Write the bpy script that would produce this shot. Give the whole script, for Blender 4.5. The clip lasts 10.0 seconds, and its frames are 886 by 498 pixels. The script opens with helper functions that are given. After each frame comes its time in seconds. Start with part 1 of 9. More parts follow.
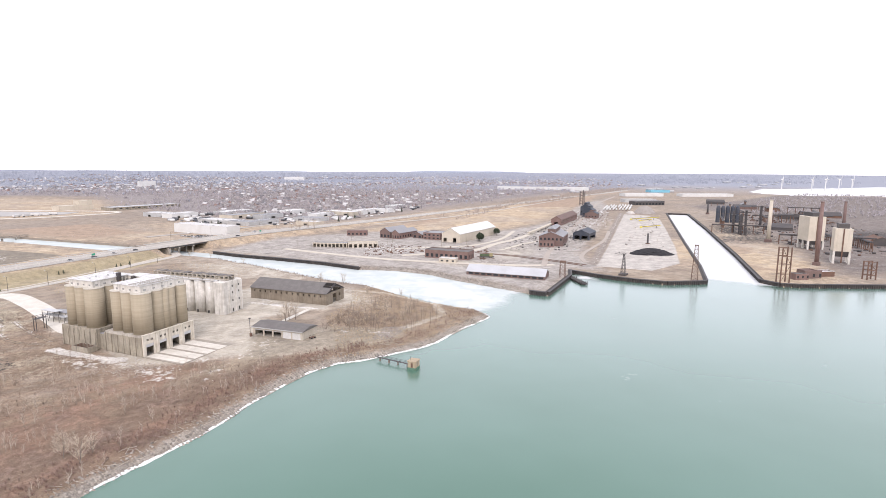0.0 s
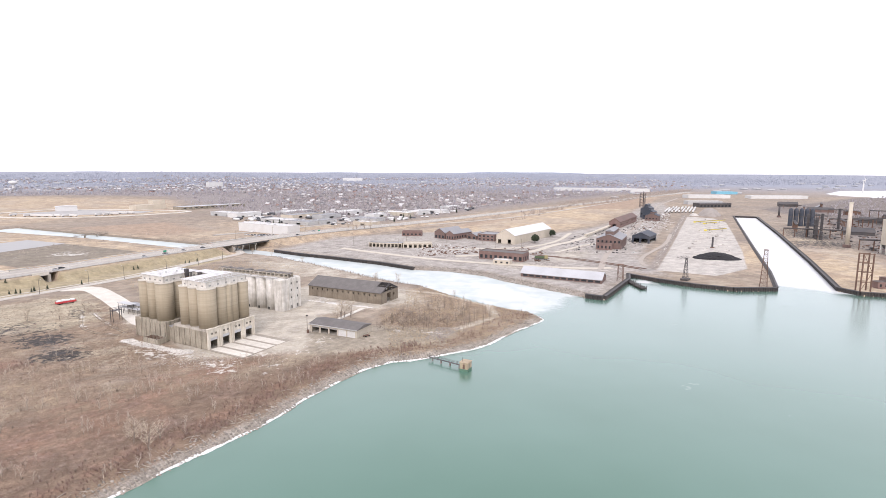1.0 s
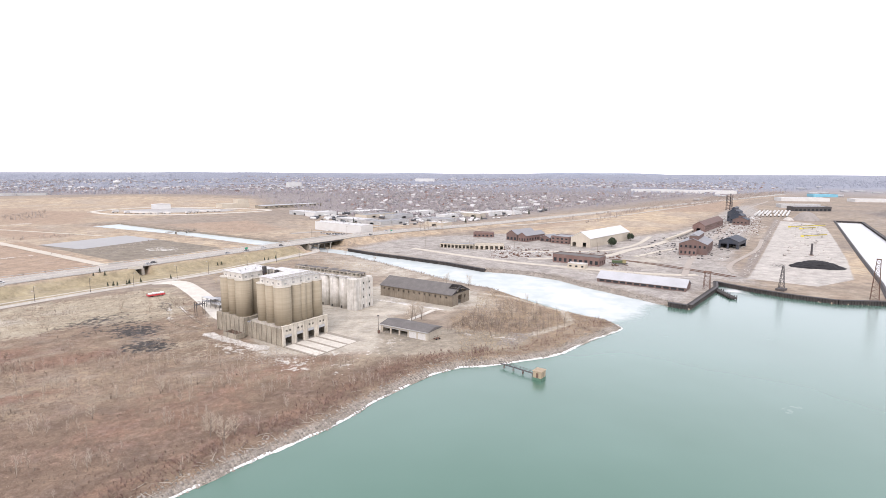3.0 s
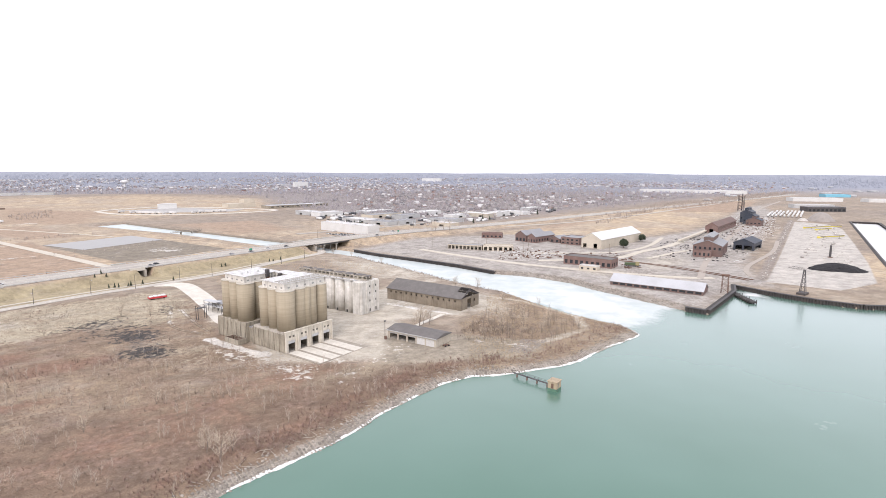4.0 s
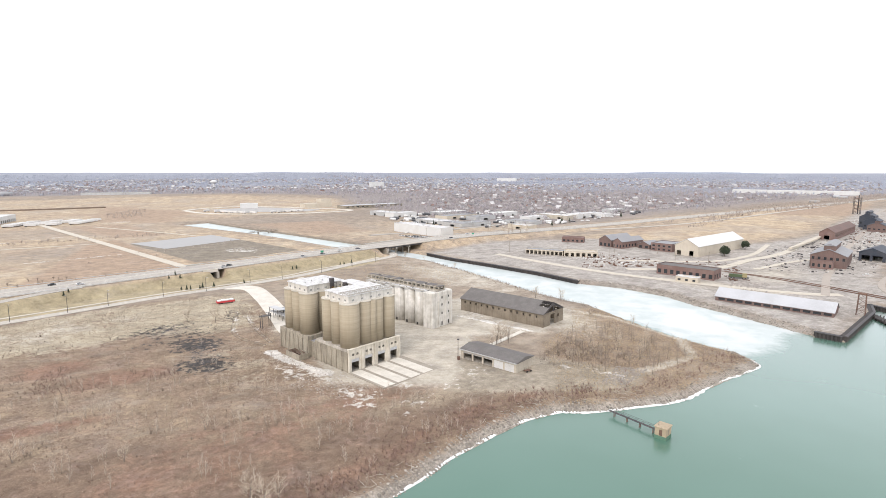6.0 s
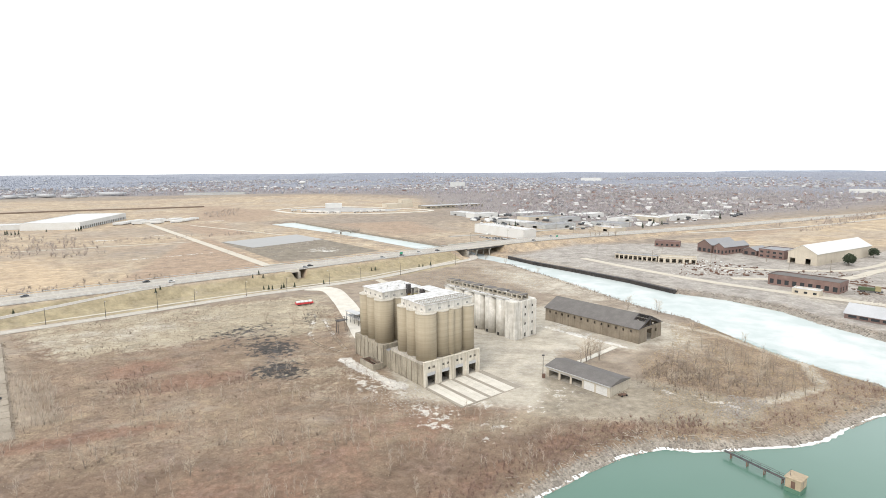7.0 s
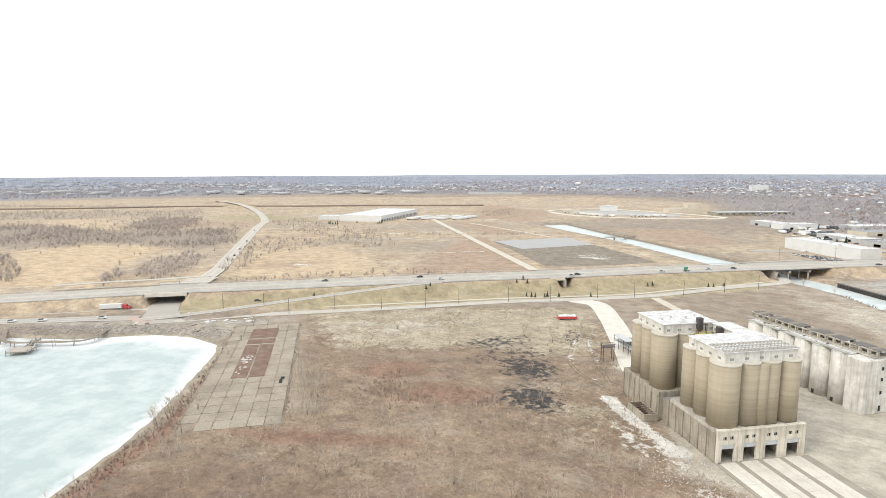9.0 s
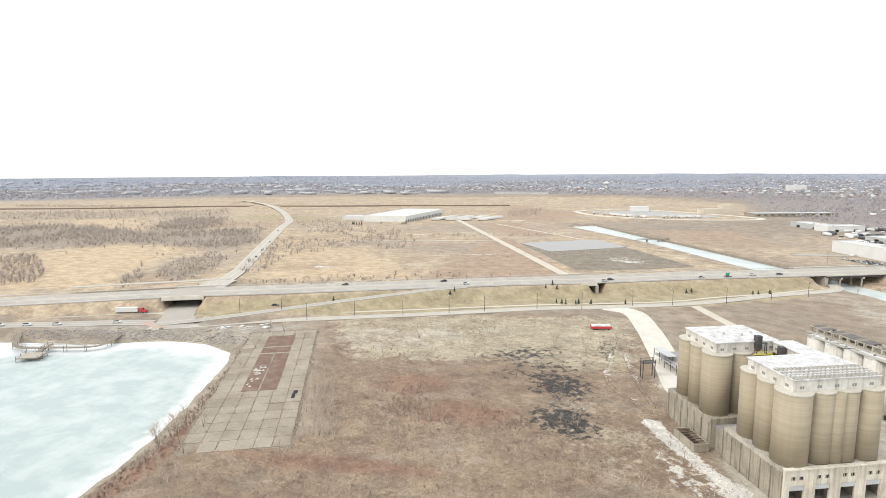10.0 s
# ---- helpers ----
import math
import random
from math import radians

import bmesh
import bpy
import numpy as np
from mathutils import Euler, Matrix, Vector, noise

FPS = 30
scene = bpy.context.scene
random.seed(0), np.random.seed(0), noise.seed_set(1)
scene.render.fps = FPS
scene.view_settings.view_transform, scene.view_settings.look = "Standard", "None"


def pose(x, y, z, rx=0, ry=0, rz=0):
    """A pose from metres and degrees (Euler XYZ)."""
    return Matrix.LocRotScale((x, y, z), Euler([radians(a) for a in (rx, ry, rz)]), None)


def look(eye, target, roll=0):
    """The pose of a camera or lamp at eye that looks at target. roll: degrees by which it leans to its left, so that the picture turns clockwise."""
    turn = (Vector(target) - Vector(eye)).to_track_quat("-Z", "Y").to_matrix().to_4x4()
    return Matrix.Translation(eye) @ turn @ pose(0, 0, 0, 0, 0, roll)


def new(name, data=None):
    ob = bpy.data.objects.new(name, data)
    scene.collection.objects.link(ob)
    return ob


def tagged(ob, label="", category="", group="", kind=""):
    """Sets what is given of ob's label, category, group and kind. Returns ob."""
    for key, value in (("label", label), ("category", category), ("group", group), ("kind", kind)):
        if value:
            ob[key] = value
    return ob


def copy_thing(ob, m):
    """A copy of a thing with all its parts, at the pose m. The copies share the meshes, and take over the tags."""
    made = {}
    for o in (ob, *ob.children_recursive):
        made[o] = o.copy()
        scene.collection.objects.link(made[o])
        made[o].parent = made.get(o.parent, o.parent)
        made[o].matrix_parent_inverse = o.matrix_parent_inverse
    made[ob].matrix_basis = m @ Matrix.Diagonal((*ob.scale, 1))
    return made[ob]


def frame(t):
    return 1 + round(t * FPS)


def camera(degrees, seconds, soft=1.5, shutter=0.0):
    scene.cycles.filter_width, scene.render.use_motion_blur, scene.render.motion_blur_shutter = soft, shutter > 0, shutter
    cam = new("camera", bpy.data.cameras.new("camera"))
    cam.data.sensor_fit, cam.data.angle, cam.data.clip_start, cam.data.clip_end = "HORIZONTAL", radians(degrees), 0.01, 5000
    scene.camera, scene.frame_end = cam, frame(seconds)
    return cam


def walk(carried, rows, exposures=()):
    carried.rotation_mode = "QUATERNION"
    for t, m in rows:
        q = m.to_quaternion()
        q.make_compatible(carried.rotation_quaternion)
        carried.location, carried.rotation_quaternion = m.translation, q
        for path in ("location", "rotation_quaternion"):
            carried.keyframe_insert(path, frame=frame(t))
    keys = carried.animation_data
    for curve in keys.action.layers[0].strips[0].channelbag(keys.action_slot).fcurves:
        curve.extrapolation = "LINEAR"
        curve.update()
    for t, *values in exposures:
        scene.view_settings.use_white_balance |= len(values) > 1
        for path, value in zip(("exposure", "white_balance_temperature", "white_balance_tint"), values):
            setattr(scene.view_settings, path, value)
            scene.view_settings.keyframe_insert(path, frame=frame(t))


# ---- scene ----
cam = camera(78.0, 10.0, soft=0.8)
PATH = [
    (0, (-11.162, -74.08, 83.727), (-10.091, -72.416, 83.434), 0.3),
    (0.5, (-10.798, -73.962, 83.699), (-9.773, -72.269, 83.408), 0.2),
    (1, (-10.462, -73.768, 83.651), (-9.564, -72.005, 83.361), 0.2),
    (1.5, (-10.188, -73.401, 83.584), (-9.359, -71.604, 83.296), 0.2),
    (2, (-9.973, -72.532, 83.492), (-9.169, -70.724, 83.204), 0.2),
    (2.5, (-9.63, -70.589, 83.387), (-8.932, -68.737, 83.099), 0.1),
    (3, (-8.923, -66.943, 83.29), (-8.26, -65.079, 83.002), 0.2),
    (4.5, (-5.283, -49.83, 83.102), (-4.654, -47.954, 82.812), 0.1),
    (5, (-3.767, -42.823, 83.083), (-3.147, -40.944, 82.792), 0.0),
    (5.5, (-2.046, -34.942, 83.051), (-1.437, -33.06, 82.761), 0.1),
    (6, (-0.449, -26.463, 82.988), (-0.066, -24.522, 82.698), 0.0),
    (6.2, (0.019, -22.954, 82.964), (0.257, -20.989, 82.675), -0.1),
    (7.5, (1.48, 0.503, 82.59), (1.475, 2.482, 82.301), -0.4),
    (8, (0.676, 9.459, 82.448), (0.338, 11.41, 82.163), -0.4),
    (8.5, (-1.215, 18.211, 82.302), (-1.887, 20.073, 82.021), -0.3),
    (9, (-3.948, 26.526, 82.163), (-4.798, 28.315, 81.883), -0.3),
    (9.5, (-7.312, 34.299, 82.062), (-8.204, 36.067, 81.782), -0.3),
    (10, (-11.028, 41.679, 81.997), (-11.96, 43.426, 81.717), -0.4),
]
walk(cam, [(t, look(eye, goal, roll)) for t, eye, goal, roll in PATH], exposures=[(0, 0.34, 6420, 18), (5.5, 0.33, 6480, 14), (7.5, 0.33, 6600, 7), (10, 0.35, 6600, 7)])

# ---- light: a bright, even overcast ----
SUN_AZ, SUN_EL = radians(215), radians(42)
world = bpy.data.worlds.new("overcast_sky")
scene.world = world
world.use_nodes = True
wt = world.node_tree
wt.nodes.clear()
w_out = wt.nodes.new("ShaderNodeOutputWorld")
w_sum = wt.nodes.new("ShaderNodeAddShader")
w_bg = wt.nodes.new("ShaderNodeBackground")
w_cloud = wt.nodes.new("ShaderNodeBackground")
w_sky = wt.nodes.new("ShaderNodeTexSky")
w_sky.sky_type, w_sky.sun_disc = "NISHITA", False
w_sky.sun_elevation, w_sky.sun_rotation = SUN_EL, SUN_AZ
w_sky.dust_density, w_sky.altitude = 4.0, 80.0
w_bg.inputs["Strength"].default_value = 0.05
w_cloud.inputs["Color"].default_value = (0.985, 0.992, 1.0, 1)
w_cloud.inputs["Strength"].default_value = 1.0
wt.links.new(w_sky.outputs[0], w_bg.inputs["Color"])
wt.links.new(w_bg.outputs[0], w_sum.inputs[0])
wt.links.new(w_cloud.outputs[0], w_sum.inputs[1])
wt.links.new(w_sum.outputs[0], w_out.inputs["Surface"])
sun_data = bpy.data.lights.new("sun", "SUN")
sun_data.energy, sun_data.angle, sun_data.color = 1.1, radians(22), (1.0, 0.965, 0.92)
sun = new("sun", sun_data)
sun.matrix_world = look((300 * math.sin(SUN_AZ) * math.cos(SUN_EL), 300 * math.cos(SUN_AZ) * math.cos(SUN_EL), 300 * math.sin(SUN_EL)), (0, 0, 0))

# ---- materials ----
class Nodes:
    """Short names for the shader nodes of one material."""

    def __init__(self, name, rough=0.8, metal=0.0, ior=1.45):
        self.m = bpy.data.materials.new(name)
        self.m.use_nodes = True
        self.t = self.m.node_tree
        self.b = self.t.nodes["Principled BSDF"]
        self.put("Roughness", rough), self.put("Metallic", metal), self.put("IOR", ior)

    def put(self, socket, value):
        if isinstance(value, bpy.types.NodeSocket):
            self.t.links.new(value, self.b.inputs[socket])
        else:
            self.b.inputs[socket].default_value = value

    def feed(self, socket, value):
        if isinstance(value, bpy.types.NodeSocket):
            self.t.links.new(value, socket)
        elif isinstance(value, (tuple, list)) and len(value) == 3 and socket.type == "RGBA":
            socket.default_value = (*value, 1)
        else:
            socket.default_value = value

    def place(self, local=False, scale=(1, 1, 1)):
        if local:
            n = self.t.nodes.new("ShaderNodeTexCoord").outputs["Object"]
        else:
            n = self.t.nodes.new("ShaderNodeNewGeometry").outputs["Position"]
        mp = self.t.nodes.new("ShaderNodeMapping")
        mp.inputs["Scale"].default_value = scale
        self.t.links.new(n, mp.inputs["Vector"])
        return mp.outputs[0]

    def noise(self, at, scale, detail=4.0, rough=0.55):
        n = self.t.nodes.new("ShaderNodeTexNoise")
        self.feed(n.inputs["Vector"], at)
        n.inputs["Scale"].default_value, n.inputs["Detail"].default_value, n.inputs["Roughness"].default_value = scale, detail, rough
        return n.outputs["Fac"]

    def cells(self, at, scale):
        n = self.t.nodes.new("ShaderNodeTexVoronoi")
        self.feed(n.inputs["Vector"], at)
        n.inputs["Scale"].default_value = scale
        return n.outputs["Distance"]

    def ramp(self, f, lo, hi, a=0.0, b=1.0):
        n = self.t.nodes.new("ShaderNodeMapRange")
        self.feed(n.inputs["Value"], f)
        for key, v in (("From Min", lo), ("From Max", hi), ("To Min", a), ("To Max", b)):
            n.inputs[key].default_value = v
        return n.outputs["Result"]

    def calc(self, op, a, b=0.0):
        n = self.t.nodes.new("ShaderNodeMath")
        n.operation = op
        self.feed(n.inputs[0], a), self.feed(n.inputs[1], b)
        return n.outputs[0]

    def mix(self, f, a, b, kind="MIX"):
        n = self.t.nodes.new("ShaderNodeMixRGB")
        n.blend_type = kind
        self.feed(n.inputs[0], f), self.feed(n.inputs[1], a), self.feed(n.inputs[2], b)
        return n.outputs[0]

    def attr(self, name):
        n = self.t.nodes.new("ShaderNodeAttribute")
        n.attribute_name = name
        return n.outputs["Fac"]

    def luck(self, island=False):
        if island:
            return self.t.nodes.new("ShaderNodeNewGeometry").outputs["Random Per Island"]
        return self.t.nodes.new("ShaderNodeObjectInfo").outputs["Random"]

    def bump(self, h, strength=0.3, dist=0.1):
        n = self.t.nodes.new("ShaderNodeBump")
        n.inputs["Strength"].default_value, n.inputs["Distance"].default_value = strength, dist
        self.feed(n.inputs["Height"], h)
        self.t.links.new(n.outputs[0], self.b.inputs["Normal"])


def surf(name, c, worn=None, rough=0.8, metal=0.0, coarse=0.15, fine=2.0, bump=0.2, streak=0.0, amount=0.5, vary=0.0, island=False, spread=0.12):
    """A weathered surface: colour c, worn towards a second colour in patches, with grain, and rain streaks where asked."""
    n = Nodes(name, rough, metal)
    at = n.place()
    big, small = n.noise(at, coarse, 5, 0.6), n.noise(at, fine, 4, 0.65)
    worn = worn or tuple(v * 0.62 for v in c)
    col = n.mix(n.calc("MULTIPLY", n.ramp(big, 0.42, 0.66), amount), c, worn)
    col = n.mix(n.ramp(small, 0.25, 0.8, 0.0, 1.0), n.mix(1.0, col, (1 - spread,) * 3, "MULTIPLY"), n.mix(1.0, col, (1 + spread,) * 3, "MULTIPLY"))
    if streak:
        run = n.noise(n.place(scale=(0.9, 0.9, 0.06)), 1.1, 5, 0.7)
        col = n.mix(n.calc("MULTIPLY", n.ramp(run, 0.5, 0.72), streak), col, tuple(v * 0.45 for v in worn))
    if vary:
        f = n.ramp(n.luck(island), 0, 1, 1 - vary, 1 + vary)
        g = n.t.nodes.new("ShaderNodeVectorMath")
        g.operation = "SCALE"
        n.feed(g.inputs[0], col), n.feed(g.inputs["Scale"], f)
        col = g.outputs[0]
    n.put("Base Color", col)
    if bump:
        n.bump(small, bump, 0.08)
    return n.m


# the ground: one sheet, whose kinds of cover come from plan masks broken up by noise; the last mask paints distance
# haze
g = Nodes("ground_cover", 0.95)
at = g.place()
n_big, n_mid, n_fine, n_grain = g.noise(at, 0.008, 5, 0.6), g.noise(at, 0.06, 6, 0.65), g.noise(at, 0.45, 5, 0.7), g.noise(at, 2.6, 4, 0.7)
edge = g.calc("ADD", g.calc("MULTIPLY", g.calc("SUBTRACT", n_mid, 0.5), 1.5), g.calc("MULTIPLY", g.calc("SUBTRACT", n_fine, 0.5), 1.3))
gcol = g.mix(g.ramp(n_mid, 0.38, 0.62), (0.245, 0.195, 0.15), (0.35, 0.295, 0.23))
gcol = g.mix(g.ramp(n_big, 0.4, 0.62), gcol, (0.24, 0.20, 0.165))


ragged = g.calc("MULTIPLY", g.calc("SUBTRACT", g.noise(at, 0.11, 10, 0.78), 0.5), 2.6)


speckle = g.calc("MULTIPLY", g.calc("SUBTRACT", g.noise(at, 0.33, 8, 0.8), 0.5), 2.6)


def cover(mask, colour_a, colour_b, tight=0.16, push=1.0, torn=0.0, rag=ragged):
    global gcol
    f = g.calc("ADD", g.attr(mask), g.calc("MULTIPLY", edge, 0.55 * push))
    if torn:
        f = g.calc("ADD", f, g.calc("MULTIPLY", g.calc("MULTIPLY", rag, torn), g.ramp(g.attr(mask), 0.05, 0.4)))
    f = g.ramp(f, 0.5 - tight, 0.5 + tight)
    gcol = g.mix(f, gcol, g.mix(g.ramp(n_fine, 0.35, 0.65), colour_a, colour_b))


cover("reed", (0.40, 0.312, 0.212), (0.50, 0.405, 0.285), 0.25, 1.5, 0.5)
for scale, lo, hi, amount, tint in ((0.014, 0.5, 0.6, 0.7, (0.31, 0.235, 0.175)), (0.021, 0.54, 0.64, 0.65, (0.50, 0.43, 0.325)), (0.05, 0.53, 0.62, 0.55, (0.265, 0.21, 0.16)), (0.009, 0.5, 0.58, 0.45, (0.335, 0.29, 0.245))):
    drift_n = g.noise(g.place(scale=(1.0 + 9 * scale, 1.0, 1.0)), scale, 7, 0.66)
    gcol = g.mix(g.calc("MULTIPLY", g.calc("MULTIPLY", g.ramp(drift_n, lo, hi), amount), g.ramp(g.attr("reed"), 0.25, 0.6)), gcol, tint)
cover("ochre", (0.415, 0.315, 0.21), (0.495, 0.395, 0.28), 0.3, 1.3, 0.7)
cover("mown", (0.285, 0.245, 0.16), (0.36, 0.305, 0.20), 0.15, 0.5)
cover("wood", (0.235, 0.195, 0.16), (0.31, 0.265, 0.22), 0.3, 1.3)
cover("works", (0.12, 0.102, 0.095), (0.19, 0.162, 0.148), 0.35, 1.0)
cover("town", (0.185, 0.168, 0.168), (0.27, 0.245, 0.243), 0.3, 1.0, 0.5)
cover("brown", (0.285, 0.21, 0.152), (0.36, 0.275, 0.205), 0.2, 1.0, 0.3)
cover("soil", (0.275, 0.255, 0.236), (0.40, 0.376, 0.348), 0.25, 1.0, 0.3)
cover("scrub", (0.182, 0.130, 0.097), (0.275, 0.208, 0.152), 0.3)
straw = g.calc("MULTIPLY", g.ramp(g.noise(g.place(scale=(1.3, 1, 1)), 0.085, 9, 0.74), 0.5, 0.6), g.attr("scrub"))
gcol = g.mix(g.calc("MULTIPLY", straw, 0.5), gcol, (0.335, 0.275, 0.19))
umber = g.calc("MULTIPLY", g.ramp(g.noise(g.place(scale=(1, 1.3, 1)), 0.052, 9, 0.76), 0.53, 0.62), g.attr("scrub"))
gcol = g.mix(g.calc("MULTIPLY", umber, 0.75), gcol, (0.145, 0.10, 0.075))
speck = g.calc("MULTIPLY", g.ramp(g.noise(at, 1.1, 6, 0.75), 0.52, 0.66), g.attr("scrub"))
gcol = g.mix(g.calc("MULTIPLY", speck, 0.6), gcol, (0.45, 0.38, 0.275))
ashen = g.calc("MULTIPLY", g.ramp(g.noise(g.place(scale=(1, 1.7, 1)), 0.045, 6, 0.7), 0.52, 0.64), g.attr("scrub"))
gcol = g.mix(g.calc("MULTIPLY", ashen, 0.6), gcol, (0.325, 0.29, 0.24))
cover("pave", (0.325, 0.285, 0.215), (0.425, 0.38, 0.295), 0.14, 1.2, 0.6)
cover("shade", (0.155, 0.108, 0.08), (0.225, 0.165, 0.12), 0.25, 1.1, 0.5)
cover("red", (0.207, 0.124, 0.089), (0.268, 0.176, 0.127), 0.2, 1.3, 0.7)
cover("bare", (0.395, 0.362, 0.305), (0.465, 0.43, 0.37), 0.16, 0.8, 0.2)
cover("yard", (0.405, 0.384, 0.355), (0.47, 0.447, 0.415), 0.1, 0.3)
cover("mud", (0.185, 0.16, 0.125), (0.235, 0.205, 0.165), 0.12, 0.25)
cover("lumps", (0.205, 0.175, 0.155), (0.29, 0.255, 0.225), 0.2, 1.0)
litter = g.calc("MULTIPLY", g.ramp(g.noise(at, 0.28, 8, 0.8), 0.54, 0.62), g.attr("soil"))
gcol = g.mix(g.calc("MULTIPLY", litter, 0.7), gcol, (0.46, 0.43, 0.395))
soot = g.calc("MULTIPLY", g.ramp(g.noise(at, 0.045, 9, 0.76), 0.51, 0.62), g.attr("soil"))
gcol = g.mix(g.calc("MULTIPLY", soot, 0.7), gcol, (0.165, 0.145, 0.13))
cover("dark", (0.024, 0.023, 0.026), (0.07, 0.062, 0.056), 0.09, 0.5, 1.25, speckle)
cover("gravel", (0.245, 0.215, 0.17), (0.345, 0.305, 0.245), 0.16, 0.8, 0.45)
cover("rock", (0.25, 0.23, 0.205), (0.36, 0.335, 0.30), 0.2, 0.8)
cover("snow", (0.66, 0.66, 0.655), (0.55, 0.53, 0.49), 0.06, 1.7)
coarse_grain = g.mix(g.ramp(n_grain, 0.3, 0.75), g.mix(1.0, gcol, (0.64, 0.62, 0.60), "MULTIPLY"), g.mix(1.0, gcol, (1.32, 1.30, 1.26), "MULTIPLY"))
gcol = g.mix(g.ramp(g.attr("scrub"), 0.1, 0.5, 0.35, 1.0), gcol, coarse_grain)
mottle = g.noise(g.place(scale=(1.0, 1.25, 1)), 0.11, 8, 0.72)
gcol = g.mix(g.ramp(mottle, 0.36, 0.64), g.mix(1.0, gcol, (0.74, 0.73, 0.72), "MULTIPLY"), g.mix(1.0, gcol, (1.2, 1.2, 1.19), "MULTIPLY"))
# blue-grey haze of distance, painted into the colour of the far ground
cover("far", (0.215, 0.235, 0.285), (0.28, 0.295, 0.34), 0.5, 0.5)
g.put("Base Color", gcol)
g.bump(g.calc("ADD", n_fine, g.calc("MULTIPLY", n_grain, 0.4)), 0.6, 0.6)
GROUND = g.m

w = Nodes("lake_water", 0.6, 0.0, 1.33)
at = w.place()
ripple = w.noise(w.place(scale=(1, 1.6, 1)), 0.55, 5, 0.6)
deep = w.mix(w.ramp(w.noise(at, 0.012, 3), 0.35, 0.65), (0.074, 0.157, 0.118), (0.09, 0.178, 0.14))
icy = w.calc("ADD", w.attr("ice"), w.calc("MULTIPLY", w.calc("SUBTRACT", w.noise(at, 0.035, 6, 0.65), 0.5), 0.9))
white = w.calc("ADD", w.attr("drift"), w.calc("MULTIPLY", w.calc("SUBTRACT", w.noise(at, 0.05, 6, 0.6), 0.5), 1.6))
ice_f, drift_f = w.ramp(icy, 0.36, 0.64), w.ramp(white, 0.3, 0.75)
ice_c = w.mix(w.ramp(w.noise(at, 0.06, 5, 0.6), 0.4, 0.65), (0.43, 0.48, 0.475), (0.51, 0.55, 0.545))
ice_c = w.mix(w.ramp(w.attr("ice"), 1.1, 1.28), ice_c, w.mix(w.ramp(w.noise(at, 0.09, 6, 0.65), 0.42, 0.64), (0.36, 0.42, 0.415), (0.455, 0.505, 0.50)))
col = w.mix(ice_f, deep, ice_c)
col = w.mix(drift_f, col, (0.59, 0.605, 0.61))
w.put("Base Color", col)
w.put("Specular IOR Level", 0.0)
w.bump(ripple, 0.06, 0.06)
# gloss of the open water, stronger at a grazing look; ice has little of it
lw = w.t.nodes.new("ShaderNodeLayerWeight")
gloss = w.t.nodes.new("ShaderNodeBsdfGlossy")
gloss.inputs["Roughness"].default_value = 0.24
gloss.inputs["Color"].default_value = (0.97, 0.98, 0.98, 1)
both = w.t.nodes.new("ShaderNodeMixShader")
open_water = w.calc("SUBTRACT", 1.0, w.calc("MULTIPLY", w.calc("MAXIMUM", ice_f, drift_f), 0.75))
w.feed(both.inputs[0], w.calc("MULTIPLY", w.calc("POWER", lw.outputs["Facing"], 3.3), open_water))
w.t.links.new(w.b.outputs[0], both.inputs[1])
w.t.links.new(gloss.outputs[0], both.inputs[2])
w.t.links.new(both.outputs[0], w.t.nodes["Material Output"].inputs["Surface"])
WATER = w.m

CONCRETE = surf("concrete", (0.44, 0.41, 0.36), (0.27, 0.245, 0.21), 0.85, streak=0.6, coarse=0.2, amount=0.85, spread=0.2)
SILO = Nodes("slipform_concrete", 0.82)
at = SILO.place()
band = SILO.noise(SILO.place(scale=(0.02, 0.02, 1.6)), 1.0, 4, 0.7)
run = SILO.noise(SILO.place(scale=(1.1, 1.1, 0.05)), 0.9, 5, 0.65)
col = SILO.mix(SILO.ramp(band, 0.32, 0.68), (0.285, 0.243, 0.172), (0.375, 0.327, 0.245))
col = SILO.mix(SILO.ramp(run, 0.42, 0.72, 0.0, 0.42), col, (0.26, 0.215, 0.15))
col = SILO.mix(SILO.ramp(SILO.noise(at, 0.16, 5, 0.6), 0.45, 0.75, 0.0, 0.35), col, (0.41, 0.355, 0.265))
SILO.put("Base Color", col)
SILO.bump(band, 0.25, 0.05)
SILO = SILO.m
BLOCK = surf("block_concrete", (0.33, 0.297, 0.238), (0.215, 0.19, 0.15), 0.88, streak=0.95, coarse=0.16, amount=0.85, spread=0.2)
PALE = surf("pale_paint", (0.62, 0.58, 0.50), (0.40, 0.355, 0.285), 0.8, streak=0.6, coarse=0.25, amount=0.7)
DARKBRUSH = surf("dark_brush", (0.215, 0.168, 0.135), (0.28, 0.22, 0.175), 0.95, vary=0.28, island=True, bump=0)
PUMPWALL = surf("tan_stucco", (0.38, 0.31, 0.22), (0.27, 0.215, 0.15), 0.9, streak=0.4)
WHITEWASH = surf("whitewashed_concrete", (0.62, 0.60, 0.56), (0.42, 0.395, 0.345), 0.85, streak=0.65, coarse=0.3, amount=0.75, fine=1.2, spread=0.2)
RIMC = surf("drum_rim_concrete", (0.52, 0.49, 0.43), (0.40, 0.37, 0.31), 0.85)
SNOWROOF = surf("snowy_roof", (0.60, 0.605, 0.615), (0.36, 0.345, 0.32), 0.8, coarse=0.45, fine=1.5, amount=0.85, spread=0.2)
TILED = surf("bare_tile_roof", (0.36, 0.345, 0.31), (0.22, 0.205, 0.18), 0.85)
PALEROOF = surf("pale_sheet_roof", (0.43, 0.44, 0.46), (0.33, 0.335, 0.345), 0.6, coarse=0.1)
